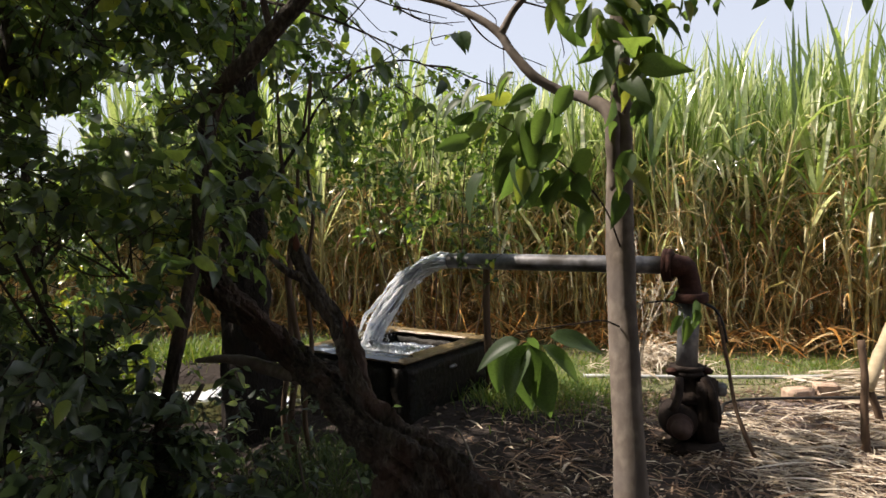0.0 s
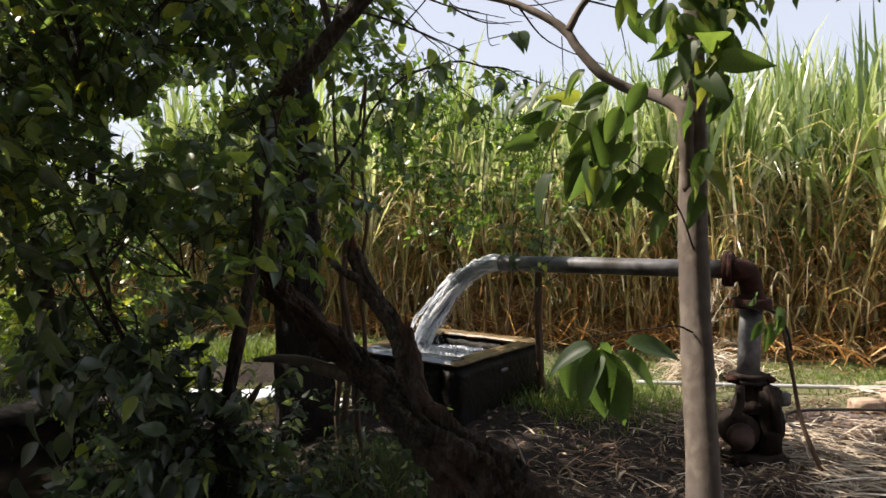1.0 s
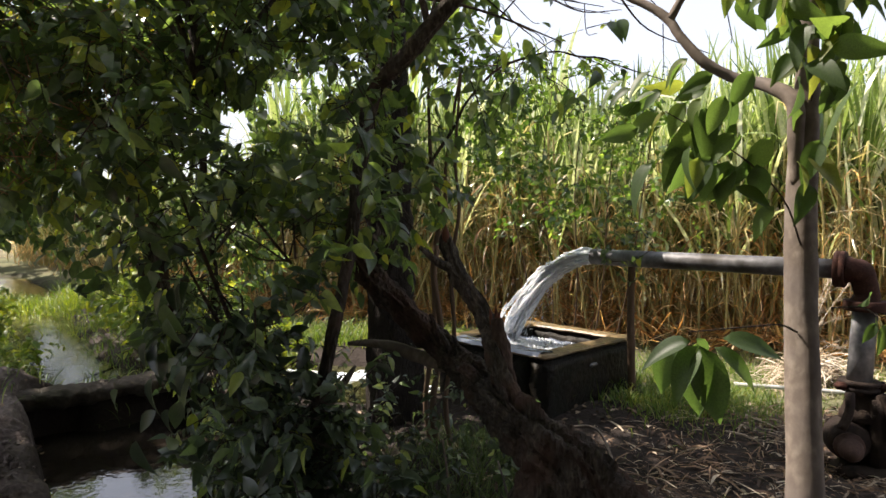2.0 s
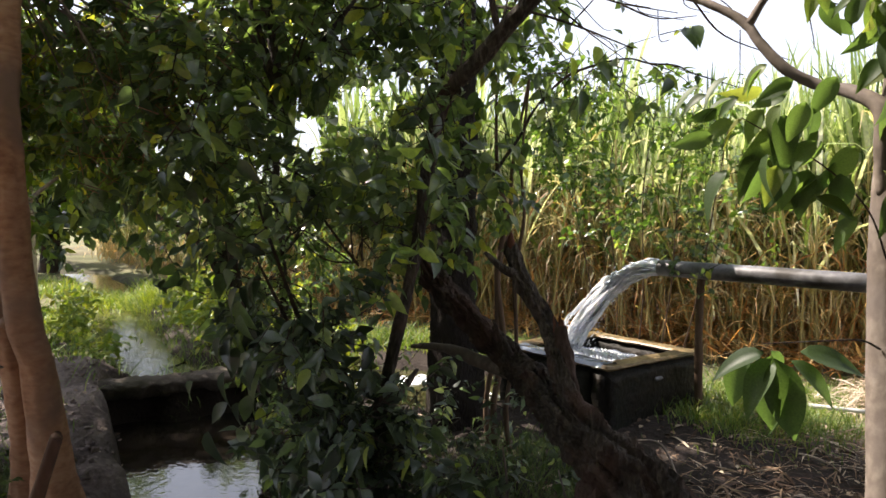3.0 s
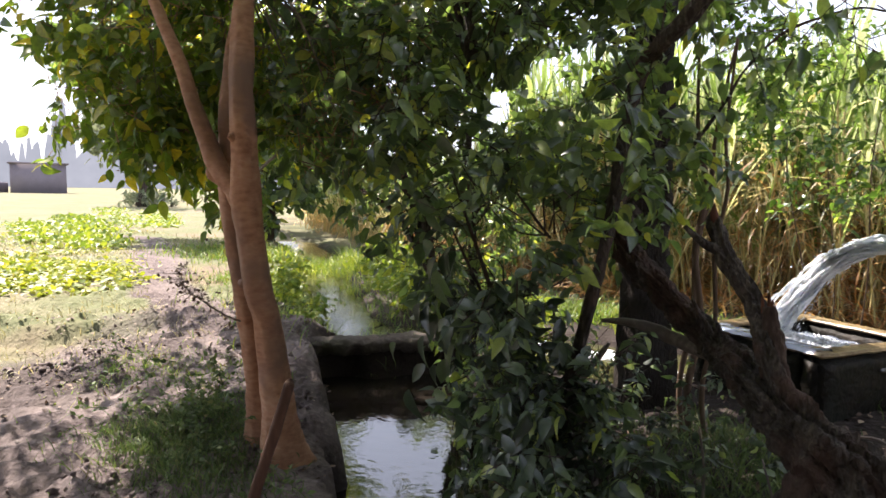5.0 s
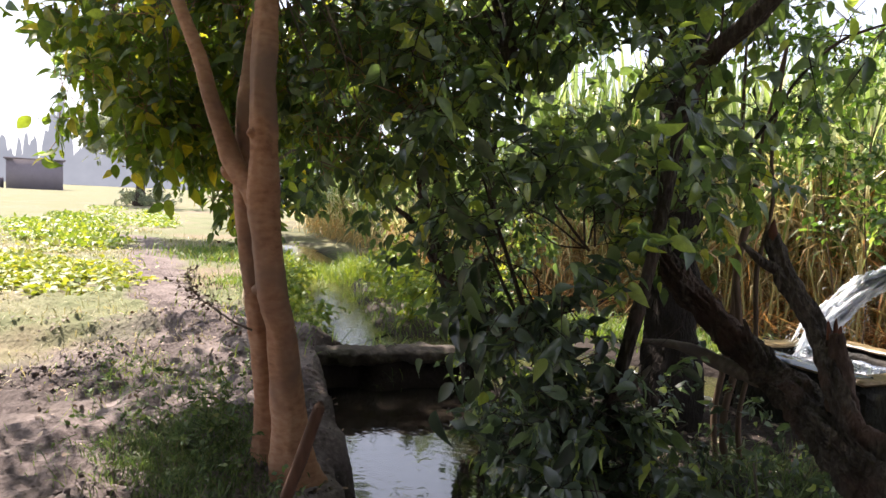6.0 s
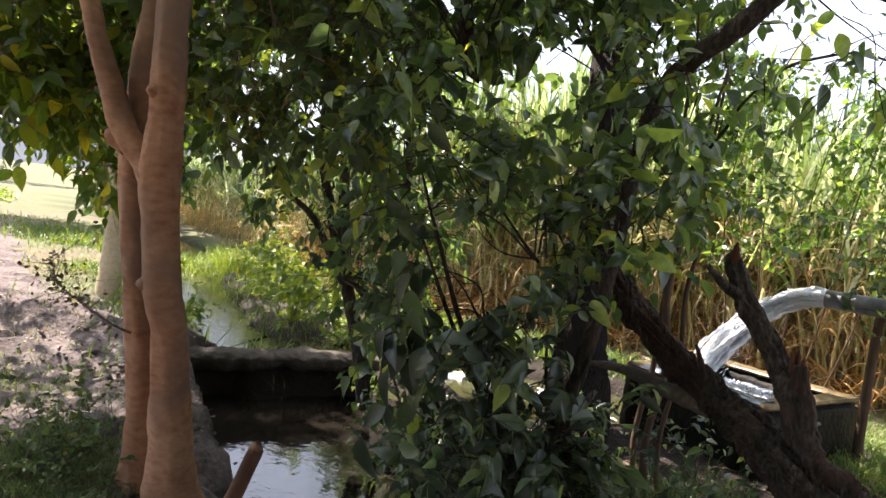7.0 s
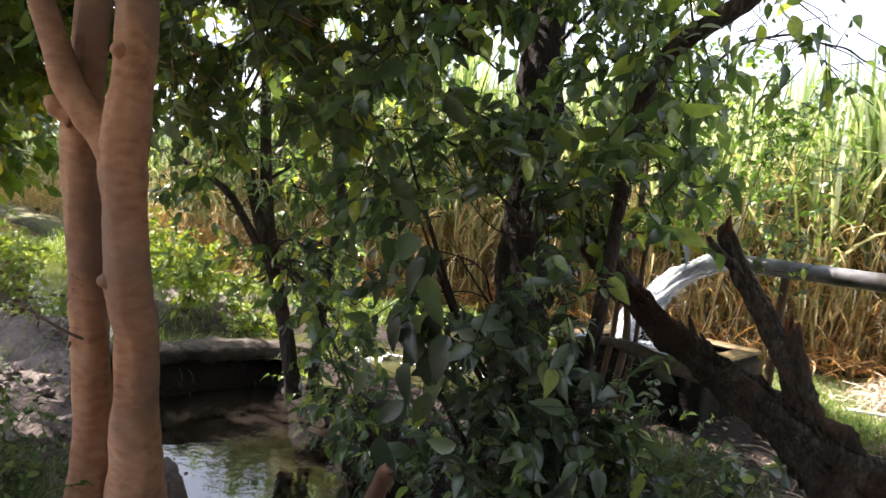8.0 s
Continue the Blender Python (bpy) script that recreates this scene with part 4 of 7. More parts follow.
    part("strut", tube([(x - 0.10, y - 0.13, 0.56), (x - 0.11, y - 0.17, 0.45), (x - 0.16, y - 0.18, 0.33)], [0.03, 0.028, 0.03], 8, 4, 0.15), OILY, t)
    part("strut", tube([(x + 0.08, y - 0.13, 0.56), (x + 0.12, y - 0.17, 0.45), (x + 0.14, y - 0.18, 0.25)], [0.03, 0.028, 0.03], 8, 4, 0.15), OILY, t)
    part("bearing_housing", lathe((x + 0.03, y + 0.05, 0.25), (x + 0.24, y + 0.02, 0.25), [(0, 0.13), (0.1, 0.14), (0.3, 0.09), (0.7, 0.085), (0.75, 0.11), (1, 0.1)], 22), OILY, t)
    part("bracket", block((x + 0.10, y - 0.05, 0.30), (0.15, 0.2, 0.48), 0.12, 0.02, 3, 2), OILY, t)
    part("plate", block((x + 0.215, y - 0.06, 0.45), (0.09, 0.09, 0.09), 0.1, 0.012, 4, 2), PIPE_GREY, t, "pale worn metal end plate")
    part("foot", block((x + 0.03, y, 0.02), (0.38, 0.34, 0.1), 0.05, 0.02, 5, 2), OILY, t)
    part("lever", tube([(x + 0.13, y - 0.02, 0.50), (x + 0.135, y - 0.02, 0.57), (x + 0.132, y - 0.02, 0.62)], [0.012, 0.011, 0.012], 8, 3), BLACK, t)


pump()

cable = part("cable", tube([(1.86, 4.80, 1.1), (1.98, 4.79, 1.04), (2.03, 4.76, 0.93), (2.05, 4.74, 0.8)], [0.01, 0.01, 0.01, 0.01], 8, 6), BLACK)
tagged(cable, "black cable hanging from the pump's elbow", "cable")
rod = part("stick", tube([(2.0, 4.77, 0.98), (2.04, 4.71, 0.67), (2.06, 4.60, 0.34), (2.17, 4.55, 0.02)], [0.011, 0.013, 0.014, 0.015], 8, 5, 0.2), WOOD)
tagged(rod, "thin dark stick leaning beside the pump", "stick")
post = part("wooden_post", tube([(3.03, 4.71, -0.05), (3.02, 4.72, 0.3), (3.025, 4.73, 0.55), (3.01, 4.75, 0.80)], [0.028, 0.026, 0.025, 0.026], 9, 5, 0.2), WOOD)
tagged(post, "slim weathered wooden post standing in straw", "post")
prop = part("wooden_post", tube([(0.40, 5.72, 0.1), (0.385, 5.66, 0.5), (0.37, 5.60, 0.9), (0.375, 5.56, 1.42)], [0.036, 0.034, 0.032, 0.03], 10, 5, 0.18), WOOD)
tagged(prop, "rough wooden prop holding up the pipe", "post")
pipe = part("ground_pipe", tube([(1.4, 6.70, 0.10), (2.8, 6.6, 0.09), (4.4, 6.55, 0.09), (7.5, 6.5, 0.1)], [0.02] * 4, 12, 6), PLASTIC)
tagged(pipe, "long pale plastic pipe lying on the grass", "pipe")
bar = part("iron_bar", tube([(2.1, 5.0, 0.2), (2.6, 5.74, 0.10), (4.0, 5.72, 0.11), (6.5, 5.7, 0.12)], [0.013] * 4, 8, 6), BLACK)
tagged(bar, "long black iron bar just above the ground", "bar")
for k, (bx, by, s) in enumerate(((3.2, 5.98, 0.85), (3.5, 6.06, 0.7))):
    o = part("brick", block((bx, by, 0.07 + 0.02 * k), (0.3 * s, 0.15, 0.13), 0.15 - 0.4 * k, 0.015, k, 3), BRICK)
    tagged(o, "pale worn brick lying on dry grass", "brick", "loose bricks")

pole = part("wooden_pole", tube([(3.40, 5.30, 0.30), (3.70, 5.50, 0.72), (4.2, 5.8, 1.35), (4.7, 6.1, 1.95)], [0.05, 0.048, 0.045, 0.04], 10, 5, 0.15, 12), BARK_PALE)
tagged(pole, "pale stripped wooden pole leaning on a forked support", "pole")
prop2 = part("forked_support", merged(tube([(3.72, 5.48, 0.0), (3.70, 5.5, 0.4), (3.69, 5.5, 0.66)], [0.035, 0.032, 0.03], 8, 4, 0.2), tube([(3.45, 5.36, 0.28), (3.52, 5.36, 0.1), (3.55, 5.36, 0.0)], [0.03, 0.03, 0.03], 8, 3, 0.2)), WOOD)
tagged(prop2, "short dark forked stick under the pole", "stick")


def dry_weed():
    r = np.random.default_rng(59)
    t = thing("dry_weed", (1.85, 6.3, 0.05), "pale dead weed with fine feathery seed heads", "weed")
    for k in range(9):
        e = np.array([2.02 + r.normal(0, 0.14), 6.25 + r.normal(0, 0.15), 1.1 + r.normal(0, 0.22)])
        m = np.array([1.9 + r.normal(0, 0.04), 6.3, 0.6])
        part("stem", tube([(1.85 + r.normal(0, 0.03), 6.3, 0.03), m, e], [0.005, 0.004, 0.002], 5, 4), STRAW_PALE, t)
        A = m + (e - m) * r.uniform(0.5, 1.0, (26, 1))
        tagged(part("seed_head", sticks(A, A + r.normal(0, 0.05, (26, 3)) + np.array([0.02, 0, 0.05]), 0.0025), STRAW_PALE, t), kind="stuff")


dry_weed()

# ---- trees and bushes ----
LEAF_BROAD = leaf_shape(0.48, 0.2, 0.36)
LEAF_OVAL = leaf_shape(0.5, 0.15, 0.32)


def fine_leaf(width, fold, droop):
    """A broad leaf with a wavy margin and a pointed tip."""
    V, T = [], []
    for k in range(9):
        s = k / 8
        w = width / 2 * (math.sin(math.pi * min(1, s * 1.02) ** 0.72) ** 0.85 if 0 < k < 8 else 0.02)
        for j in range(5):
            u = j / 2 - 1
            V.append((u * w, s, -droop * s * s + fold * abs(u) * w * 2 + 0.012 * math.sin(7 * s + 2 * u) * abs(u)))
    for k in range(8):
        for j in range(4):
            a = 5 * k + j
            T += [(a, a + 1, a + 6), (a, a + 6, a + 5)]
    return np.array(V, float), np.array(T, np.int64)


LEAF_FINE = fine_leaf(0.47, 0.16, 0.42)
LEAF_LONG = fine_leaf(0.42, 0.2, 0.3)
LEAF_SMALL = leaf_shape(0.6, 0.1, 0.15, False)


def single_leaves(parent, shape, mat, pos, axis, up, size):
    """Leaves that can be told apart: objects of their own on shared meshes."""
    meshes = []
    for k in range(4):
        V0, T0 = shape
        V = V0.copy()
        V[:, 2] += 0.05 * np.sin(V[:, 1] * (4 + k)) * np.sign(V[:, 0] + 1e-6) * np.abs(V[:, 0])
        V[:, 0] += 0.07 * (k - 1.5) * V[:, 1] ** 2
        meshes.append(mesh_of("leaf", V, T0, mat))
    back = parent.matrix_basis.inverted()
    for k in range(len(pos)):
        y = Vector(axis[k]).normalized()
        x = y.cross(Vector(up[k])).normalized()
        z = x.cross(y)
        m = Matrix((x, y, z)).transposed().to_4x4() @ Matrix.Scale(size[k], 4)
        m.translation = pos[k]
        o = new("leaf", meshes[k % 4])
        o.parent, o.matrix_parent_inverse, o.matrix_basis = parent, back, m


def crown(parent, rng, blobs, shape, mat, leaves, twig, size, sag, bark, single=None, name="crown"):
    """Leafy twigs; those inside the ball `single` (x, y, z, radius, at most) as leaves of their own."""
    p, a, u, s, A, B = sprays(rng, blobs, leaves, twig, size, sag)
    keep = clear(p + a * s[:, None] * 0.5)
    p, a, u, s = p[keep], a[keep], u[keep], s[keep]
    keep = np.ones(len(p), bool)
    if single:
        d = np.linalg.norm(p - np.array(single[:3]), axis=1)
        near = np.where(d < single[3])[0]
        near = near[np.argsort(d[near])][:single[4]]
        keep[near] = False
        single_leaves(parent, shape, mat, p[near], a[near], u[near], s[near])
    tagged(part(name, strewn(shape, p[keep], a[keep], u[keep], s[keep]), mat, parent), kind="stuff")
    tagged(part("twigwork", sticks(A - (B - A) * 0.5, B, 0.004), bark, parent), kind="stuff")


def boughs(rng, anchors, blobs, r, parent, mat, each=1):
    """Bent branches, each from the nearest of the anchor points below to the middle of a ball, with side shoots."""
    anchors = np.array(anchors, float)
    for x, y, z, q, n in blobs:
        for k in range(each):
            e = np.array([x, y, z]) + rng.normal(0, q * 0.3, 3)
            d = np.linalg.norm(anchors - e, axis=1) + 1.2 * np.maximum(anchors[:, 2] - e[2] + 0.25, 0)
            a = anchors[np.argmin(d)] + rng.normal(0, 0.02, 3)
            m = a * 0.55 + e * 0.45 + rng.normal(0, 0.07, 3) + np.array([0, 0, 0.12 * np.linalg.norm(e - a)])
            out = [tube([a, m, e], [r, r * 0.65, r * 0.25], 6, 5, 0.15, seed=k)]
            for j in range(3):
                f = m * (1 - j / 3) + e * j / 3
                out.append(tube([f, f + rng.normal(0, 0.06, 3) + (e - a) * 0.15, f + rng.normal(0, 0.2, 3) + (e - a) * 0.3], [r * 0.4, r * 0.3, r * 0.12], 5, 3))
            part("branch", merged(*out), mat, parent)


LIMB = [(-1.22, 3.05, 1.10), (-1.17, 3.18, 1.48), (-1.14, 3.26, 1.90), (-1.10, 3.26, 2.20), (-0.95, 3.16, 2.40), (-0.72, 3.08, 2.58), (-1.62, 5.36, 1.9), (-1.63, 5.45, 2.8), (-1.5, 3.2, 1.5), (-1.7, 3.0, 1.9), (-1.9, 3.1, 2.3)]


def big_tree():
    """The old leaning tree beside the tank, its broken stump, stems and dark crown."""
    rng = np.random.default_rng(21)
    t = thing("old_tree", (-0.2, 3.1, 0.1), "old rough-barked tree leaning over the pool, partly broken", "tree")
    part("leaning_trunk", tube([(0.44, 3.02, 0.0), (0.2, 3.0, 0.33), (0.0, 3.0, 0.52), (-0.155, 3.0, 0.65), (-0.33, 3.04, 0.78), (-0.50, 3.20, 0.89), (-0.725, 3.39, 1.01), (-0.95, 3.46, 1.18), (-1.14, 3.49, 1.34), (-1.27, 3.54, 1.50), (-1.36, 3.6, 1.68)], [0.17, 0.15, 0.135, 0.118, 0.092, 0.07, 0.058, 0.054, 0.05, 0.045, 0.04], 64, 16, 0.26, 17, 1, 0.75), BARK_DARK, t, "thick grey leaning trunk")
    part("main_limb", tube([(-1.42, 3.12, -0.05), (-1.34, 3.06, 0.5), (-1.22, 3.05, 1.05), (-1.18, 3.14, 1.38), (-1.16, 3.22, 1.62), (-1.13, 3.28, 2.05), (-1.03, 3.21, 2.33), (-0.79, 3.08, 2.52), (-0.55, 3.05, 2.76), (-0.2, 3.1, 3.15)], [0.05, 0.038, 0.03, 0.028, 0.029, 0.034, 0.037, 0.038, 0.036, 0.028], 18, 8, 0.12, 12, 2, 0.3), BARK_DARK, t)
    st = part("broken_stump", tube([(-0.27, 3.03, 0.66), (-0.36, 3.07, 0.93), (-0.415, 3.11, 1.07), (-0.475, 3.22, 1.22), (-0.545, 3.22, 1.33), (-0.615, 3.24, 1.43), (-0.66, 3.27, 1.53), (-0.685, 3.29, 1.595), (-0.69, 3.29, 1.63)], [0.08, 0.058, 0.046, 0.04, 0.038, 0.037, 0.036, 0.03, 0.010], 30, 10, 0.2, 20, 3, 0.5), BARK_DARK, t, "broken grey stump with a pale split top")
    part("prong", tube([(-0.625, 3.245, 1.44), (-0.70, 3.19, 1.48), (-0.785, 3.15, 1.56)], [0.03, 0.022, 0.012], 10, 5, 0.2, 20, 1, 0.2), BARK_DARK, st)
    part("splinter", tube([(-0.675, 3.275, 1.57), (-0.682, 3.27, 1.63), (-0.679, 3.267, 1.67)], [0.024, 0.016, 0.003], 7, 4, 0.2, 30), TORN, st, "reddish torn wood")
    part("stub", tube([(-0.345, 3.06, 0.92), (-0.375, 3.11, 1.06), (-0.395, 3.13, 1.16), (-0.405, 3.135, 1.22)], [0.05, 0.038, 0.033, 0.024], 18, 7, 0.25, 24, 5, 0.4), BARK_BROWN, st, "splintered brown stub")
    for k, (dx, dy, h) in enumerate(((-0.02, 0.0, 0.05), (0.015, -0.01, 0.035), (0.0, 0.02, 0.06))):
        part("splinter", tube([(-0.405 + dx, 3.135 + dy, 1.19), (-0.406 + dx * 1.2, 3.135 + dy, 1.22 + h * 0.5), (-0.407 + dx * 1.3, 3.135 + dy, 1.22 + h)], [0.012, 0.008, 0.002], 6, 3, 0.2, 30), TORN, st)
    for dx, h in ((0.0, 0.2), (0.05, 0.13)):
        part("stub", tube([(-0.72 + dx, 3.36 - dx, 1.0), (-0.745 + dx, 3.35 - dx, 1.0 + h * 0.55), (-0.78 + dx, 3.34 - dx, 1.0 + h)], [0.022, 0.016, 0.006], 8, 4, 0.2), BARK_DARK, t)
    part("back_trunk", tube([(-1.52, 5.2, -0.1), (-1.58, 5.28, 0.6), (-1.61, 5.33, 1.3), (-1.63, 5.37, 2.0), (-1.64, 5.42, 2.7), (-1.7, 5.7, 3.8), (-1.8, 5.9, 5.2)], [0.25, 0.2, 0.185, 0.175, 0.165, 0.12, 0.07], 26, 9, 0.12, 9, 4, 0.25), BARK_SHADED, t, "upright trunk, bark darkened for shade")
    for k, (x, y, q) in enumerate(((-0.93, 4.22, 1.0), (-0.86, 4.3, 0.7), (-1.0, 4.3, 0.8))):
        part("stem", tube([(x + 0.02, y, -0.02), (x - 0.04, y - 0.02, 0.45), (x + 0.01, y + 0.02, 0.9), (x - 0.04 + 0.03 * k, y, 1.35), (x + 0.04 * k, y + 0.03, 1.75), (x - 0.07 + 0.08 * k, y + 0.05, 2.1), (x + 0.14 * k - 0.1, y + 0.1, 2.7)], [0.024 * q, 0.023 * q, 0.021 * q, 0.016 * q, 0.008], 8, 6, 0.15, 14, k), WOOD, t, "thin brown stem")
    for k, pts in enumerate((((0.05, 2.98, 0.46), (0.35, 2.93, 0.30), (0.6, 2.95, 0.17), (0.95, 3.0, 0.0)), ((0.0, 2.93, 0.44), (0.12, 2.76, 0.3), (0.25, 2.62, 0.12), (0.36, 2.55, -0.06)), ((0.05, 3.08, 0.43), (0.3, 3.28, 0.27), (0.55, 3.42, 0.1), (0.72, 3.5, -0.05)), ((-0.15, 2.97, 0.52), (-0.3, 2.85, 0.3), (-0.45, 2.76, 0.12), (-0.6, 2.7, -0.06)))):
        part("root", tube(pts, [0.1, 0.085, 0.065, 0.045, 0.025], 22, 10, 0.22, 16, 7 + k, 0.6), BARK_DARK, t)
    part("dead_branch", tube([(-1.26, 3.40, 1.01), (-1.15, 3.42, 1.015), (-1.02, 3.44, 1.0), (-0.86, 3.43, 0.95), (-0.68, 3.36, 0.93)], [0.010, 0.02, 0.028, 0.034, 0.04], 10, 5, 0.2, 20, 2, 0.2), BARK_GREY, t, "bare grey branch")
    part("arching_branch", tube([(-0.95, 3.95, 2.0), (-0.80, 4.03, 2.25), (-0.72, 4.07, 2.42), (-0.55, 4.15, 2.62), (-0.35, 4.22, 2.71), (-0.18, 4.27, 2.745), (-0.05, 4.32, 2.72), (0.10, 4.36, 2.71), (0.22, 4.40, 2.66), (0.50, 4.5, 2.58)], [0.011, 0.009, 0.008, 0.008, 0.007, 0.0065, 0.006, 0.0055, 0.005, 0.003], 7, 6, 0.3, 20), BARK_DARK, t, "thin arching bare branch")
    for a, b, c in (((-0.35, 4.22, 2.71), (-0.2, 4.2, 2.8), (-0.02, 4.15, 2.84)), ((-0.05, 4.32, 2.72), (0.1, 4.25, 2.64), (0.22, 4.2, 2.52)), ((-0.55, 4.15, 2.62), (-0.5, 4.05, 2.72), (-0.38, 4.0, 2.86))):
        part("bare_twig", tube([a, b, c], [0.004, 0.003, 0.0015], 5, 5, 0.2), BARK_DARK, t)
    part("bare_twig", tube([(-0.85, 3.4, 2.85), (-0.62, 3.19, 2.74), (-0.38, 3.05, 2.62), (-0.10, 2.92, 2.46)], [0.010, 0.008, 0.006, 0.003], 6, 5), BARK_DARK, t)
    part("bare_twig", tube([(-0.38, 3.05, 2.62), (-0.25, 2.96, 2.72), (-0.1, 2.9, 2.9)], [0.004, 0.003, 0.002], 5, 4), BARK_DARK, t)
    for k in range(11):
        a = np.array([-0.8 + 0.12 * k, 3.65 - 0.05 * k + 0.15 * (k % 3), 3.0 - 0.02 * k])
        e = a + np.array([0.35 + 0.1 * rng.random(), -0.1, -0.15 + 0.25 * rng.random() - 0.1 * (k % 3)])
        part("bare_twig", tube([a, (a + e) / 2 + rng.normal(0, 0.04, 3), e], [0.006, 0.004, 0.002], 5, 5), BARK_DARK, t)
        f = (a + e) / 2
        part("bare_twig", tube([f, f + rng.normal(0, 0.05, 3) + np.array([0.05, 0, -0.12]), f + rng.normal(0, 0.08, 3) + np.array([0.12, 0, -0.22])], [0.003, 0.0025, 0.0015], 5, 4), BARK_DARK, t)
    low = [(-1.12, 3.02, 1.9, 0.18, 16), (-1.02, 2.98, 2.2, 0.2, 19), (-1.17, 2.92, 1.58, 0.16, 13), (-1.85, 3.95, 2.85, 0.34, 33), (-1.6, 3.7, 2.55, 0.2, 13), (-0.99, 3.85, 3.15, 0.42, 26), (-1.12, 3.75, 2.85, 0.34, 34), (-1.37, 3.40, 2.85, 0.38, 43), (-1.74, 3.14, 2.80, 0.40, 48), (-2.04, 2.95, 2.62, 0.38, 43), (-2.24, 2.90, 2.22, 0.36, 41), (-2.05, 3.1, 1.9, 0.32, 36), (-1.30, 3.60, 2.40, 0.2, 19), (-1.60, 3.2, 1.86, 0.28, 29), (-1.28, 3.45, 1.86, 0.26, 32), (-1.75, 3.0, 1.62, 0.30, 32), (-1.42, 3.2, 1.52, 0.22, 18), (-1.02, 3.76, 1.78, 0.22, 25), (-0.95, 4.1, 2.3, 0.2, 8), (-0.78, 4.05, 2.75, 0.24, 7), (-1.05, 3.7, 2.1, 0.2, 15)]
    # some high balls are unseen, added only to shade the ground and trunk
    far = [(-2.6, 3.5, 2.3, 0.36, 22), (-2.75, 5.4, 2.85, 0.42, 46), (-2.5, 5.3, 2.4, 0.3, 26), (-2.7, 3.7, 1.95, 0.3, 15), (-2.3, 3.6, 2.65, 0.38, 24), (-1.9, 4.0, 3.3, 0.6, 36), (-0.5, 4.3, 3.7, 0.6, 28), (-0.9, 4.9, 4.6, 0.4, 16), (-1.6, 4.6, 4.2, 0.9, 119), (-2.8, 4.2, 4.0, 0.9, 106), (-0.9, 3.4, 3.9, 0.6, 44), (-2.2, 3.0, 3.6, 0.7, 59), (-3.2, 4.4, 3.0, 0.5, 40), (-1.4, 5.2, 5.2, 0.9, 119), (-2.9, 4.5, 3.75, 0.5, 90), (-3.5, 4.7, 4.5, 0.7, 140), (-2.6, 3.7, 3.9, 0.5, 80), (-3.2, 3.9, 4.7, 0.6, 100), (-2.6, 5.2, 5.2, 1.0, 145), (-3.6, 3.6, 5.4, 1.0, 145)]
    crown(t, rng, low, LEAF_OVAL, LEAF_DARK, 7, 0.21, 0.098, 0.5, BARK_DARK, single=(-1.45, 3.1, 1.75, 0.8, 280))
    crown(t, rng, far, LEAF_SMALL, LEAF_DARK, 7, 0.26, 0.12, 0.5, BARK_DARK, name="upper_crown")
    boughs(rng, LIMB, low[5:18], 0.006, t, BARK_DARK)
    boughs(rng, LIMB, far[:4], 0.008, t, BARK_DARK)
    boughs(rng, LIMB, far[4:], 0.02, t, BARK_DARK)
    over = [(-0.18, 3.72, 2.48, 0.18, 6), (-0.38, 3.8, 2.5, 0.2, 6), (-0.05, 3.64, 2.42, 0.16, 5), (-0.61, 3.95, 2.5, 0.2, 6)]
    crown(t, rng, over, LEAF_BROAD, LEAF_DARK, 4, 0.2, 0.105, 0.8, BARK_DARK, name="hanging_leaves")


big_tree()


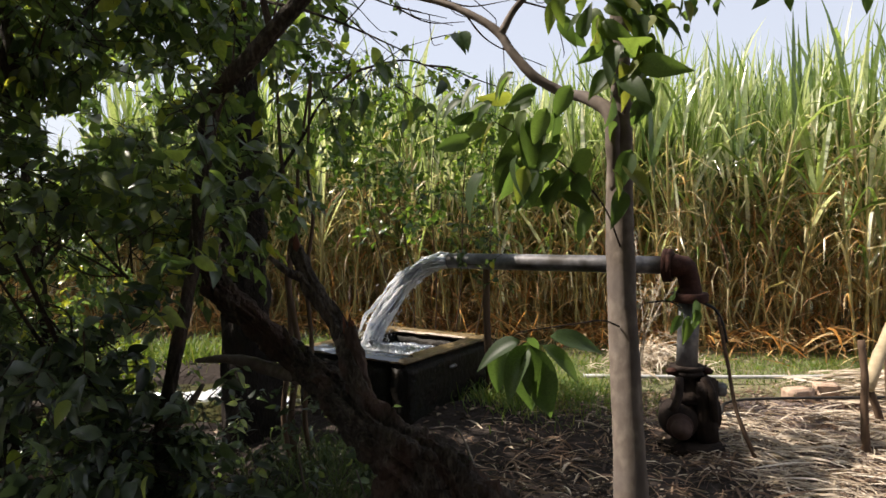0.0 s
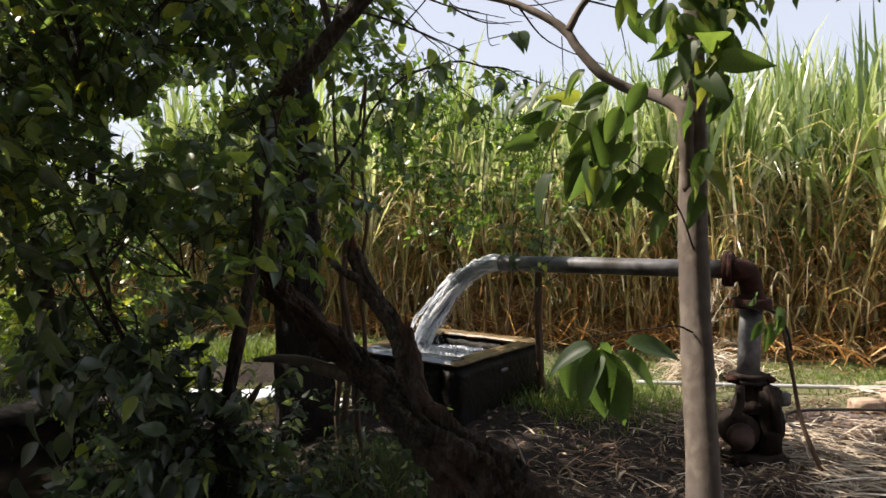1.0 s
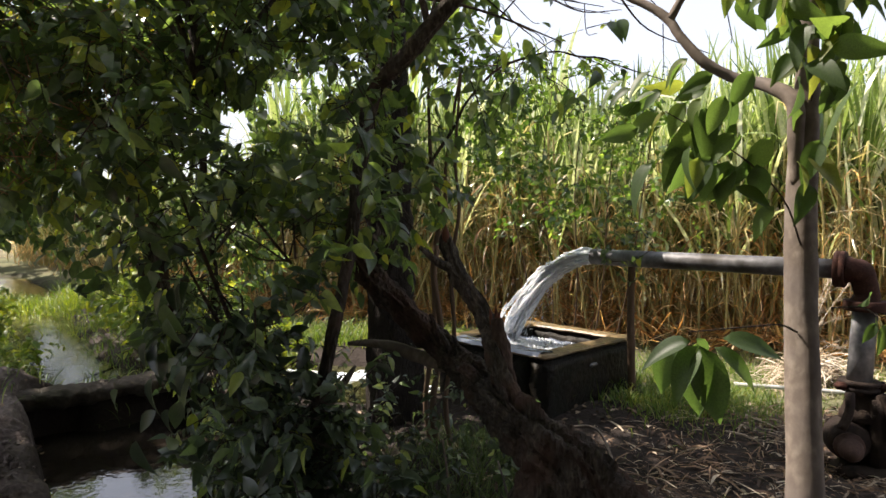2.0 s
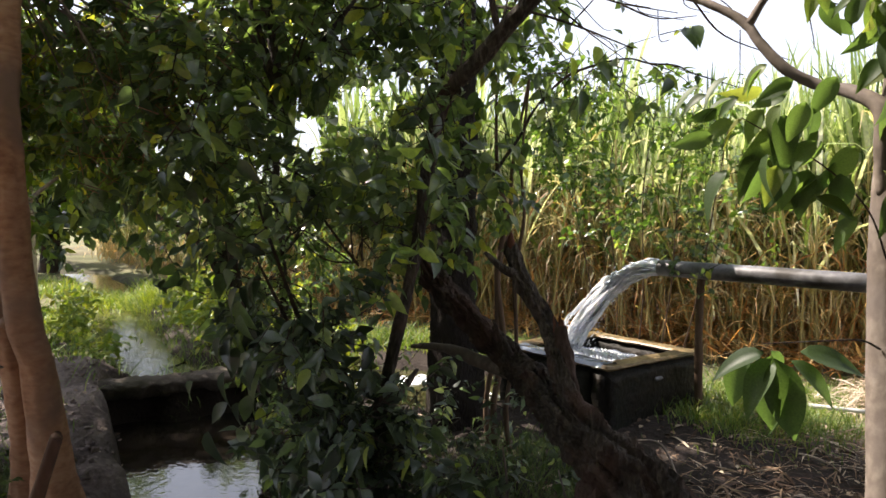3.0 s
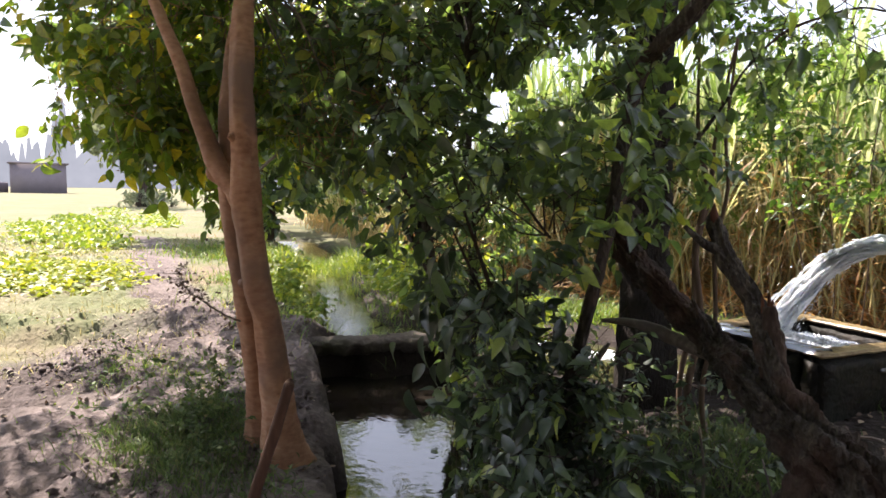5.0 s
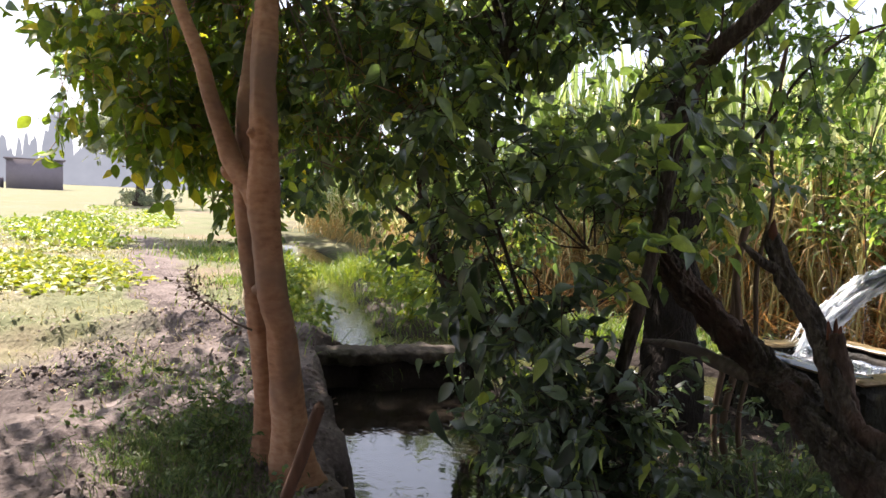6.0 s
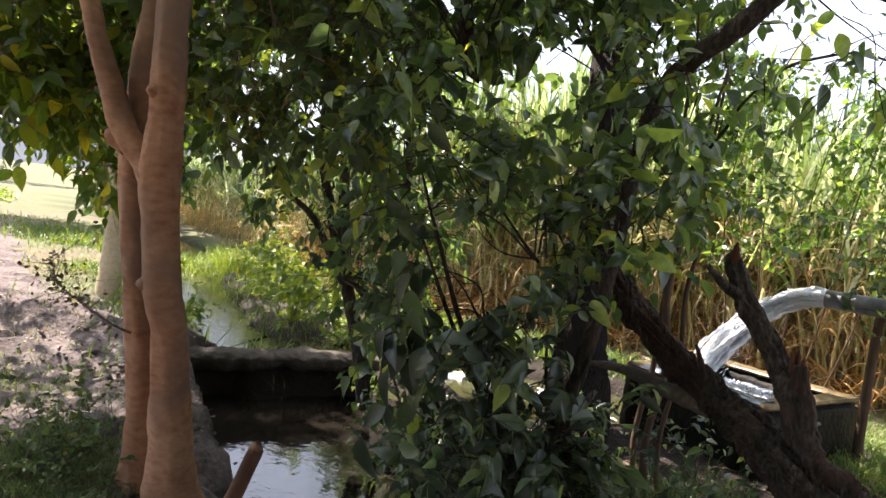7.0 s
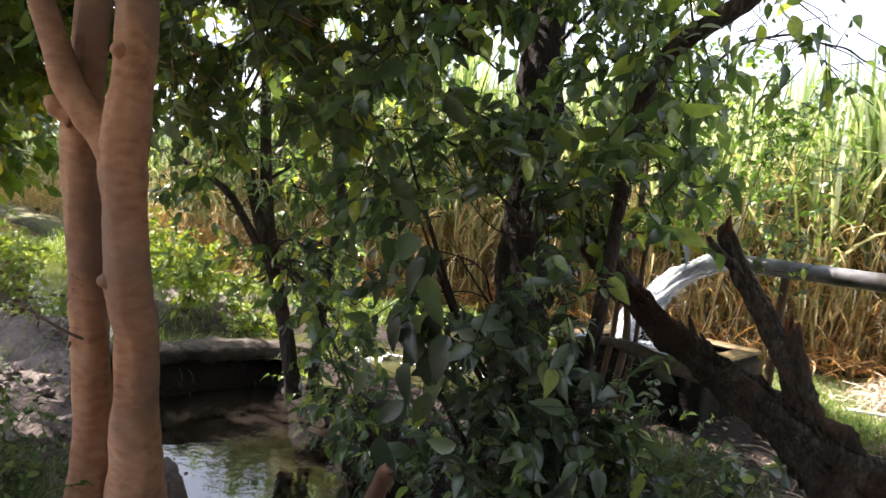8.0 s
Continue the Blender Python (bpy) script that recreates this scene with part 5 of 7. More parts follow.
def bush():
    """The broad-leaved bush at the pool's edge."""
    rng = np.random.default_rng(33)
    t = thing("leafy_bush", (-1.5, 3.1, 0), "dense bush with broad drooping dark green leaves", "bush")
    for k, (x, y, e) in enumerate(((-1.36, 3.10, (-1.62, 2.9, 1.25)), (-1.45, 3.2, (-2.0, 3.0, 1.5)), (-1.6, 3.2, (-1.95, 2.95, 1.0)), (-1.25, 3.2, (-1.36, 2.95, 1.15)), (-1.5, 3.1, (-2.15, 3.2, 1.85)))):
        m = ((x + e[0]) / 2 + 0.04, (y + e[1]) / 2 + 0.05, e[2] * 0.55)
        part("stem", tube([(x, y, -0.1), (x + 0.03, y + 0.02, e[2] * 0.28), m, ((m[0] + e[0]) / 2 - 0.03, (m[1] + e[1]) / 2, e[2] * 0.8), e], [0.022, 0.018, 0.014, 0.010, 0.005], 8, 6, 0.15, 14, k, 0.2), BARK_DARK, t)
    part("pale_branch", tube([(-1.40, 3.12, 0.52), (-1.36, 3.18, 0.61), (-1.30, 3.21, 0.72), (-1.22, 3.25, 0.84), (-1.17, 3.27, 0.92)], [0.03, 0.03, 0.026, 0.02, 0.008], 8, 5, 0.2, 18), BARK_GREY, t, "pale broken branch")
    blobs = [(-1.68, 2.80, 1.24, 0.26, 34), (-1.42, 2.90, 1.16, 0.25, 30), (-1.52, 2.78, 0.95, 0.24, 36), (-1.34, 2.75, 0.68, 0.25, 50), (-1.16, 3.00, 0.80, 0.2, 23), (-1.08, 2.85, 0.50, 0.22, 35), (-1.78, 2.9, 1.50, 0.24, 38), (-1.95, 2.95, 1.10, 0.2, 22), (-1.70, 2.85, 0.72, 0.22, 32), (-1.98, 3.05, 1.4, 0.2, 22), (-1.45, 2.8, 0.42, 0.26, 44), (-1.20, 2.7, 0.30, 0.26, 44), (-1.65, 3.1, 0.9, 0.22, 22), (-0.95, 2.95, 0.28, 0.2, 23)]
    crown(t, rng, blobs, LEAF_BROAD, LEAF_BUSH, 8, 0.18, 0.092, 0.5, BARK_DARK, single=(-1.75, 2.55, 1.0, 0.7, 280))
    n = 26
    p = np.array([-1.90, 2.74, 1.08]) + rng.normal(0, 1, (n, 3)) * np.array([0.07, 0.08, 0.2])
    single_leaves(t, LEAF_BROAD, LEAF_BUSH, p, rng.normal(0, 0.3, (n, 3)) + np.array([-0.25, 0, -0.9]), rng.normal(0, 0.3, (n, 3)) + np.array([-0.2, -0.8, 0.5]), rng.uniform(0.13, 0.22, n))
    low = [(-2.1, 3.6, 0.12, 0.25, 27), (-1.8, 3.4, 0.15, 0.25, 31), (-2.4, 4.2, 0.12, 0.28, 17), (-1.2, 3.5, 0.2, 0.25, 27), (-0.85, 3.35, 0.25, 0.2, 8), (-0.8, 2.8, 0.15, 0.22, 8), (-1, 3.2, 0.5, 0.2, 5), (-2, 4.3, 0.2, 0.3, 18), (-0.95, 3.8, 0.35, 0.26, 11), (-0.75, 4.1, 0.35, 0.24, 10), (-1.3, 4.1, 0.3, 0.3, 27), (-0.6, 2.9, 0.2, 0.2, 6), (-1, 4.8, 0.25, 0.3, 12), (-1.6, 4.9, 0.2, 0.3, 22), (-0.6, 4.55, 0.3, 0.26, 11), (-2.1, 5.2, 0.15, 0.3, 18), (-0.5, 3.6, 0.25, 0.24, 10), (-0.35, 4.1, 0.2, 0.24, 10), (-0.55, 3.25, 0.3, 0.2, 7), (-0.15, 3.75, 0.25, 0.22, 6)]
    crown(t, rng, low, LEAF_OVAL, LEAF_BUSH, 6, 0.14, 0.07, 0.5, BARK_DARK, name="undergrowth")
    boughs(rng, [(-1.4, 3.1, 0.4), (-1.5, 3.0, 0.9), (-1.3, 3.1, 0.7), (-1.65, 2.95, 1.2)], blobs, 0.006, t, BARK_DARK)


bush()


def twin_tree():
    """The smooth red-barked tree with two stems."""
    rng = np.random.default_rng(45)
    t = thing("twin_stem_tree", (-3.15, 2.7, 0), "smooth reddish-brown tree forking into several stems", "tree")
    part("trunk", tube([(-3.03, 2.76, -0.12), (-3.02, 2.70, 0.1), (-3.01, 2.65, 0.38), (-3.005, 2.61, 0.62), (-2.98, 2.53, 0.95), (-2.99, 2.475, 1.14), (-2.99, 2.42, 1.45), (-2.998, 2.40, 1.65), (-2.958, 2.36, 1.86), (-2.948, 2.34, 2.08), (-2.97, 2.36, 2.42), (-3.08, 2.5, 3.2), (-3.2, 2.7, 4.2)], [0.2, 0.135, 0.1, 0.086, 0.076, 0.084, 0.074, 0.084, 0.067, 0.066, 0.062, 0.05, 0.03], 26, 9, 0.1, 9, 1, 0.13), BARK_RED, t, "smooth reddish trunk")
    part("trunk", tube([(-3.29, 2.80, -0.12), (-3.275, 2.74, 0.25), (-3.262, 2.70, 0.55), (-3.24, 2.62, 0.9), (-3.233, 2.577, 1.15), (-3.24, 2.52, 1.45), (-3.25, 2.50, 1.70), (-3.21, 2.46, 1.95), (-3.20, 2.46, 2.2), (-3.25, 2.55, 2.6), (-3.4, 2.8, 3.2)], [0.15, 0.09, 0.077, 0.074, 0.073, 0.068, 0.07, 0.062, 0.058, 0.045, 0.02], 26, 9, 0.1, 9, 2, 0.13), BARK_RED, t, "smooth reddish trunk")
    part("limb", tube([(-3.01, 2.40, 1.55), (-3.04, 2.39, 1.63), (-3.085, 2.385, 1.70), (-3.14, 2.37, 1.765), (-3.205, 2.35, 1.87), (-3.25, 2.31, 2.04), (-3.30, 2.27, 2.22), (-3.36, 2.25, 2.4), (-3.6, 2.2, 2.9), (-3.9, 2.2, 3.6)], [0.05, 0.058, 0.057, 0.056, 0.055, 0.047, 0.043, 0.04, 0.03, 0.015], 20, 8, 0.09, 12, 3, 0.1), BARK_RED, t)
    for a, b, c, r in (((-3.23, 2.43, 1.76), (-3.295, 2.39, 1.785), (-3.315, 2.378, 1.785), 0.036), ((-3.02, 2.43, 1.16), (-3.055, 2.408, 1.165), (-3.066, 2.40, 1.17), 0.026), ((-3.24, 2.56, 1.22), (-3.258, 2.518, 1.225), (-3.262, 2.506, 1.23), 0.022), ((-2.96, 2.32, 1.98), (-2.965, 2.277, 1.985), (-2.967, 2.268, 1.99), 0.026)):
        part("knot", tube([a, b, c], [r * 1.5, r, r * 0.25], 12, 6, 0.25, 22), BARK_RED, t)
    tw = part("dead_twig", tube([(-3.20, 2.52, 0.90), (-3.20, 2.40, 0.96), (-3.27, 2.33, 1.03), (-3.36, 2.28, 1.10), (-3.44, 2.25, 1.21)], [0.007, 0.006, 0.005, 0.003, 0.0015], 6, 5, 0.2, 20), BARK_GREY, t, "dry twig with shrivelled brown leaves")
    spine = spline([(-3.20, 2.40, 0.96), (-3.27, 2.33, 1.03), (-3.36, 2.28, 1.10), (-3.44, 2.25, 1.21)], 8)
    A = spine[rng.integers(0, len(spine), 46)]
    B = A + rng.normal(0, 0.055, A.shape) + np.array([-0.02, 0, 0.05])
    C = np.repeat(B, 3, axis=0) + rng.normal(0, 0.03, (138, 3))
    tagged(part("twiglet", join_arrays(sticks(A, B, 0.003), sticks(np.repeat(A * 0.4 + B * 0.6, 3, axis=0), C, 0.0015)), BARK_GREY, tw), kind="stuff")
    tagged(part("dry_leaf", strewn(LEAF_SMALL, C, rng.normal(size=(138, 3)), rng.normal(size=(138, 3)), rng.uniform(0.012, 0.034, 138)), DEAD_LEAF, tw), kind="stuff")
    left = [(-5.13, 2.66, 2.85, 0.45, 80), (-4.57, 2.76, 2.50, 0.42, 80), (-4.36, 2.95, 2.1, 0.34, 80), (-3.98, 2.85, 2.80, 0.45, 80), (-4.9, 3.6, 2.0, 0.34, 60), (-4.75, 3.6, 1.66, 0.22, 30), (-4.76, 2.9, 2.1, 0.32, 56), (-5.13, 2.7, 2.3, 0.32, 44), (-4.2, 3.3, 2.4, 0.4, 70)]
    right = [(-3.28, 3.10, 2.75, 0.42, 60), (-2.95, 3.15, 2.42, 0.38, 52), (-3.26, 3.2, 2.12, 0.34, 45), (-2.60, 3.15, 2.65, 0.4, 60), (-2.55, 3.05, 2.1, 0.34, 45)]
    inner = [(-4.3, 3.3, 2.6, 0.45, 46), (-4.8, 3.2, 2.6, 0.4, 41), (-4.1, 3.1, 2.15, 0.3, 25), (-3.9, 2.6, 2.75, 0.3, 25), (-3.32, 3.59, 2.82, 0.4, 30), (-3.66, 3.44, 2.3, 0.36, 29), (-3.19, 3.61, 2.1, 0.34, 25), (-3.4, 3.7, 1.78, 0.2, 13), (-3.0, 3.6, 2.5, 0.36, 35), (-4.0, 3.9, 2.4, 0.36, 30)]
    # inner leaves get the dark copy, outer left ones the copy painted sunlit
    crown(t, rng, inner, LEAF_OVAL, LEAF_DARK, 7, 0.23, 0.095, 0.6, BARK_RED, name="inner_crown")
    # balls far left of this tree are unseen, added to shade soil and pool
    top = [(-3.5, 2.4, 4.2, 0.8, 92), (-4.5, 2.8, 3.8, 0.8, 122), (-2.8, 2.4, 3.6, 0.7, 44), (-3.6, 3.5, 3.6, 0.7, 44), (-2.4, 1.6, 3.7, 0.7, 49), (-4.4, 1.8, 4.3, 0.8, 94), (-3.0, 1.2, 4.4, 0.8, 70), (-7.4, 3.3, 5.4, 0.9, 130), (-6.4, 2.6, 5.2, 0.9, 150), (-8.2, 4.2, 5.8, 0.9, 130), (-6.8, 4.4, 5.6, 0.9, 150), (-8.4, 3.4, 4.9, 0.9, 110), (-7.6, 2.4, 5.0, 0.9, 110), (-6.2, 3.7, 5.4, 0.8, 130), (-5.4, 3.4, 5.0, 0.9, 140), (-5.0, 3.0, 4.3, 0.7, 86), (-5.6, 2.4, 4.6, 0.7, 120), (-4.75, 3.2, 4.4, 0.5, 110), (-4.2, 3.15, 4.3, 0.5, 80), (-3.6, 3.3, 3.95, 0.4, 50)]
    crown(t, rng, left, LEAF_OVAL, LEAF_SUNLIT, 6, 0.23, 0.118, 0.6, BARK_RED, single=(-4.4, 2.8, 2.1, 0.6, 260), name="sunlit_crown")
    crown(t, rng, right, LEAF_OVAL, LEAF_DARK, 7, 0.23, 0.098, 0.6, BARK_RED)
    crown(t, rng, top, LEAF_SMALL, LEAF_DARK, 6, 0.28, 0.13, 0.5, BARK_RED, name="upper_crown")
    boughs(rng, [(-3.6, 2.2, 2.95), (-3.35, 2.7, 3.0), (-2.99, 2.42, 2.95), (-3.7, 2.2, 3.15), (-3.06, 2.48, 3.2), (-3.8, 2.2, 3.4), (-3.1, 2.55, 3.5), (-3.4, 2.8, 3.2)], left + right + inner, 0.009, t, BARK_GREY)
    boughs(rng, [(-3.15, 2.6, 3.2), (-3.6, 2.2, 2.9), (-3.9, 2.2, 3.6), (-3.6, 2.9, 3.1)], top, 0.03, t, BARK_RED)


twin_tree()


def sapling():
    """The grey young tree beside the camera."""
    rng = np.random.default_rng(57)
    t = thing("young_tree", (0.62, 1.85, 0), "slim grey-barked young tree with a pale side branch", "tree")
    part("trunk", tube([(0.63, 1.78, -0.1), (0.61, 1.84, 0.5), (0.60, 1.89, 0.91), (0.60, 1.96, 1.3), (0.605, 2.02, 1.75), (0.615, 2.03, 2.05), (0.615, 2.05, 2.38), (0.62, 2.08, 3.0), (0.66, 2.1, 3.8)], [0.07, 0.052, 0.047, 0.043, 0.039, 0.031, 0.028, 0.024, 0.015], 22, 10, 0.1, 11, 1, 0.1), BARK_GREY, t)
    part("branch", tube([(0.590, 2.01, 1.80), (0.580, 2.0, 1.93), (0.575, 2.01, 2.03), (0.52, 2.08, 2.09), (0.46, 2.14, 2.12), (0.37, 2.17, 2.18), (0.30, 2.20, 2.27), (0.26, 2.23, 2.34), (0.16, 2.28, 2.42), (0.03, 2.35, 2.49), (-0.3, 2.5, 2.6)], [0.016, 0.021, 0.022, 0.018, 0.0165, 0.016, 0.0155, 0.015, 0.012, 0.010, 0.005], 16, 8, 0.14, 22, 2, 0.15), BARK_GREY, t, "pale grey sunlit side branch")
    part("branch", tube([(0.27, 2.22, 2.33), (0.32, 2.24, 2.42), (0.40, 2.25, 2.5), (0.5, 2.3, 2.62)], [0.014, 0.012, 0.011, 0.008], 8, 5, 0.1), BARK_GREY, t)
    for pts in (((0.60, 1.98, 1.62), (0.52, 1.88, 1.76), (0.40, 1.83, 1.87), (0.22, 1.85, 1.99)), ((0.58, 1.94, 1.40), (0.50, 1.80, 1.44), (0.40, 1.66, 1.455), (0.25, 1.58, 1.45)), ((0.615, 2.02, 2.0), (0.62, 1.93, 2.12), (0.66, 1.9, 2.22)), ((0.66, 1.93, 1.47), (0.68, 1.80, 1.49), (0.69, 1.72, 1.48))):
        part("twig", tube(pts, [0.003, 0.0025, 0.002, 0.0015][:len(pts)], 6, 5), BARK_DARK, t)
    P, A, S = [], [], []

    def spray(centre, spread, n, size, axis, jit):
        for k in range(n):
            P.append(np.array(centre) + rng.normal(0, 1, 3) * np.array(spread))
            A.append(np.array(axis) + rng.normal(0, jit, 3))
            S.append(size * rng.uniform(0.75, 1.2))
    spray((0.36, 1.84, 1.93), (0.08, 0.05, 0.06), 30, 0.125, (-0.35, 0, -0.9), 0.35)
    spray((0.22, 1.92, 2.03), (0.07, 0.04, 0.05), 16, 0.10, (-0.7, 0, -0.5), 0.3)
    spray((0.50, 1.83, 1.80), (0.05, 0.03, 0.06), 8, 0.11, (0.0, -0.1, -0.9), 0.4)
    spray((0.60, 1.92, 2.24), (0.07, 0.04, 0.10), 40, 0.115, (0.1, -0.2, -0.7), 0.5)
    spray((0.68, 1.93, 2.33), (0.08, 0.03, 0.03), 12, 0.085, (0.5, 0, -0.5), 0.5)
    spray((0.48, 2.02, 2.36), (0.07, 0.05, 0.05), 14, 0.085, (-0.2, 0, -0.9), 0.4)
    spray((0.84, 2.12, 2.40), (0.09, 0.05, 0.03), 16, 0.06, (0.4, 0, -0.5), 0.6)
    spray((0.69, 1.72, 1.48), (0.02, 0.02, 0.03), 6, 0.06, (0.0, -0.2, -0.8), 0.5)
    spray((1.38, 2.07, 2.40), (0.03, 0.03, 0.02), 4, 0.07, (0.1, 0, -0.9), 0.4)
    single_leaves(t, LEAF_FINE, LEAF_SAPLING, np.array(P), np.array(A), unit(rng.normal(0, 0.5, (len(P), 3)) + np.array([0.0, -0.7, 0.5])), np.array(S))
    for k, (p, a, u, q) in enumerate((((0.0, 0.0, 0.0), (0.25, 0, -1), (0.1, -0.9, 0.2), 0.185), ((0.035, 0.02, -0.02), (0.03, 0, -1), (0.8, -0.5, 0.1), 0.15), ((0.03, -0.01, 0.0), (0.75, -0.1, -0.6), (0.3, -0.5, 0.8), 0.125), ((0.05, 0.0, 0.018), (1, 0, -0.2), (0, -0.6, 0.8), 0.13), ((0.0, 0.0, 0.0), (-0.55, -0.2, -0.8), (-0.4, -0.7, 0.5), 0.13), ((-0.02, 0.0, 0.01), (-1, 0, -0.35), (0, -0.5, 0.8), 0.11), ((0.0, 0.03, 0.0), (-0.12, 0.1, -1), (-0.3, -0.8, 0.2), 0.17), ((0.0, 0.04, 0.01), (0.2, 0.5, -0.8), (0.1, -0.6, 0.6), 0.14), ((-0.05, 0.02, 0.0), (-0.35, 0.2, -0.9), (-0.2, -0.8, 0.3), 0.13))):
        single_leaves(t, LEAF_LONG, LEAF_SAPLING, np.array([p]) + np.array([0.275, 1.58, 1.42]), np.array([a]), np.array([u]), np.array([q * 1.12]))
    top = [(0.6, 2.1, 3.0, 0.4, 60), (0.7, 2.2, 3.6, 0.5, 80), (0.2, 2.4, 2.95, 0.3, 30), (1.1, 2.2, 3.0, 0.4, 50), (1.3, 1.9, 3.5, 0.5, 60)]
    crown(t, rng, top, LEAF_OVAL, LEAF_SAPLING, 6, 0.2, 0.1, 0.6, BARK_GREY)
    boughs(rng, [(0.62, 2.07, 2.7), (0.64, 2.09, 3.2), (0.03, 2.35, 2.49)], top, 0.012, t, BARK_GREY)


sapling()


def vine():
    rng = np.random.default_rng(61)
    t = thing("shrub", (-0.2, 6.9, 0), "tall thin shrub with small sunlit leaves behind the tank", "shrub")
    blobs = [(-0.95, 5.5, 2.95, 0.3, 52), (-1.05, 5.5, 3.3, 0.3, 40), (-0.75, 5.55, 2.6, 0.26, 40), (-0.5, 5.7, 2.95, 0.26, 34), (0.01, 5.9, 2.55, 0.40, 64), (-0.29, 5.8, 2.75, 0.40, 57), (-0.61, 5.8, 2.40, 0.42, 50), (-0.09, 5.95, 2.05, 0.36, 36), (-0.66, 5.6, 2.9, 0.34, 36), (0.5, 6.2, 2.25, 0.40, 43), (-0.93, 5.6, 2.12, 0.34, 29), (0.35, 6.0, 2.7, 0.3, 26), (-0.4, 6.0, 1.7, 0.3, 19), (0.8, 6.4, 1.8, 0.3, 16)]
    for k in range(5):
        x = -0.7 + 0.3 * k
        part("stem", tube([(x * 0.6 - 0.1, 7.0, 0), (x * 0.8, 6.6, 1.0), (x, 6.1, 2.0), (x + 0.1, 5.9, 2.8)], [0.008, 0.007, 0.005, 0.003], 6, 5, 0.1), WOOD, t)
    crown(t, rng, blobs, LEAF_SMALL, LEAF_VINE, 8, 0.2, 0.06, 0.4, BARK_DARK)
    hang = thing("climber", (0.36, 5.62, 1.3), "small-leaved climber hanging over the pipe", "climber")
    crown(hang, rng, [(0.37, 5.52, 1.60, 0.15, 26), (0.30, 5.5, 1.44, 0.13, 20), (0.5, 5.45, 1.48, 0.12, 14), (0.42, 5.55, 1.75, 0.1, 10)], LEAF_SMALL, LEAF_DARK, 8, 0.1, 0.05, 0.5, BARK_DARK)


vine()


def thicket():
    rng = np.random.default_rng(65)
    t = thing("thicket", (-3.35, 5.15, 0), "dark thicket of thin stems on the pool's far bank", "thicket")
    for k, (pts, r) in enumerate(((((-3.30, 5.2, -0.1), (-3.40, 5.1, 0.5), (-3.48, 4.95, 0.95), (-3.70, 4.94, 1.54), (-3.87, 4.95, 2.1), (-3.90, 5.0, 2.8)), 0.07), (((-3.48, 4.95, 0.92), (-3.70, 4.93, 1.25), (-3.89, 4.91, 1.5), (-4.30, 4.86, 1.72)), 0.035), (((-3.46, 4.95, 0.9), (-3.6, 4.97, 1.6), (-3.69, 5.0, 2.4)), 0.05), (((-3.2, 5.3, -0.1), (-3.1, 5.1, 0.7), (-2.95, 4.8, 1.4), (-2.9, 4.6, 2.2)), 0.045))):
        part("stem", tube(pts, [r, r * 0.9, r * 0.75, r * 0.6, r * 0.45, r * 0.3][:len(pts)], 9, 6, 0.15, 10, k), BARK_DARK, t)
    blobs = [(-4.21, 4.8, 2.62, 0.4, 41), (-3.77, 4.7, 2.4, 0.36, 35), (-3.32, 4.6, 2.65, 0.4, 41), (-3.87, 4.83, 1.8, 0.26, 17), (-3.24, 4.65, 1.68, 0.3, 23), (-2.86, 4.3, 2.15, 0.34, 30), (-4.24, 4.9, 2.0, 0.26, 17), (-3.35, 4.75, 1.22, 0.24, 16), (-2.65, 4.0, 2.56, 0.36, 30), (-2.85, 4.4, 1.2, 0.28, 20), (-3.1, 5.0, 0.75, 0.26, 22), (-2.6, 4.5, 0.7, 0.28, 24), (-3.0, 5.2, 0.25, 0.3, 25), (-2.75, 4.75, 0.2, 0.3, 25), (-2.45, 4.3, 0.15, 0.28, 24), (-4.1, 4.95, 1.45, 0.28, 16), (-3.7, 5.0, 1.3, 0.26, 12), (-2.7, 5.0, 1.5, 0.35, 20), (-3.5, 5.8, 3.0, 0.5, 46), (-4.2, 6.0, 4.0, 0.6, 50), (-2.9, 5.7, 2.3, 0.35, 25), (-3.4, 5.75, 0.9, 0.3, 30), (-2.3, 5.4, 1.95, 0.28, 30), (-2.65, 5.45, 1.75, 0.28, 26), (-3.2, 6.05, 1.4, 0.34, 36), (-3.7, 6.2, 1.9, 0.34, 30), (-3.1, 5.9, 3.6, 0.5, 41)]
    crown(t, rng, blobs, LEAF_OVAL, LEAF_DARK, 7, 0.2, 0.095, 0.6, BARK_DARK)
    boughs(rng, [(-3.5, 4.95, 1.0), (-3.75, 4.94, 1.7), (-3.87, 4.95, 2.1), (-2.95, 4.8, 1.4), (-3.6, 4.97, 1.6)], blobs, 0.014, t, BARK_DARK)


thicket()


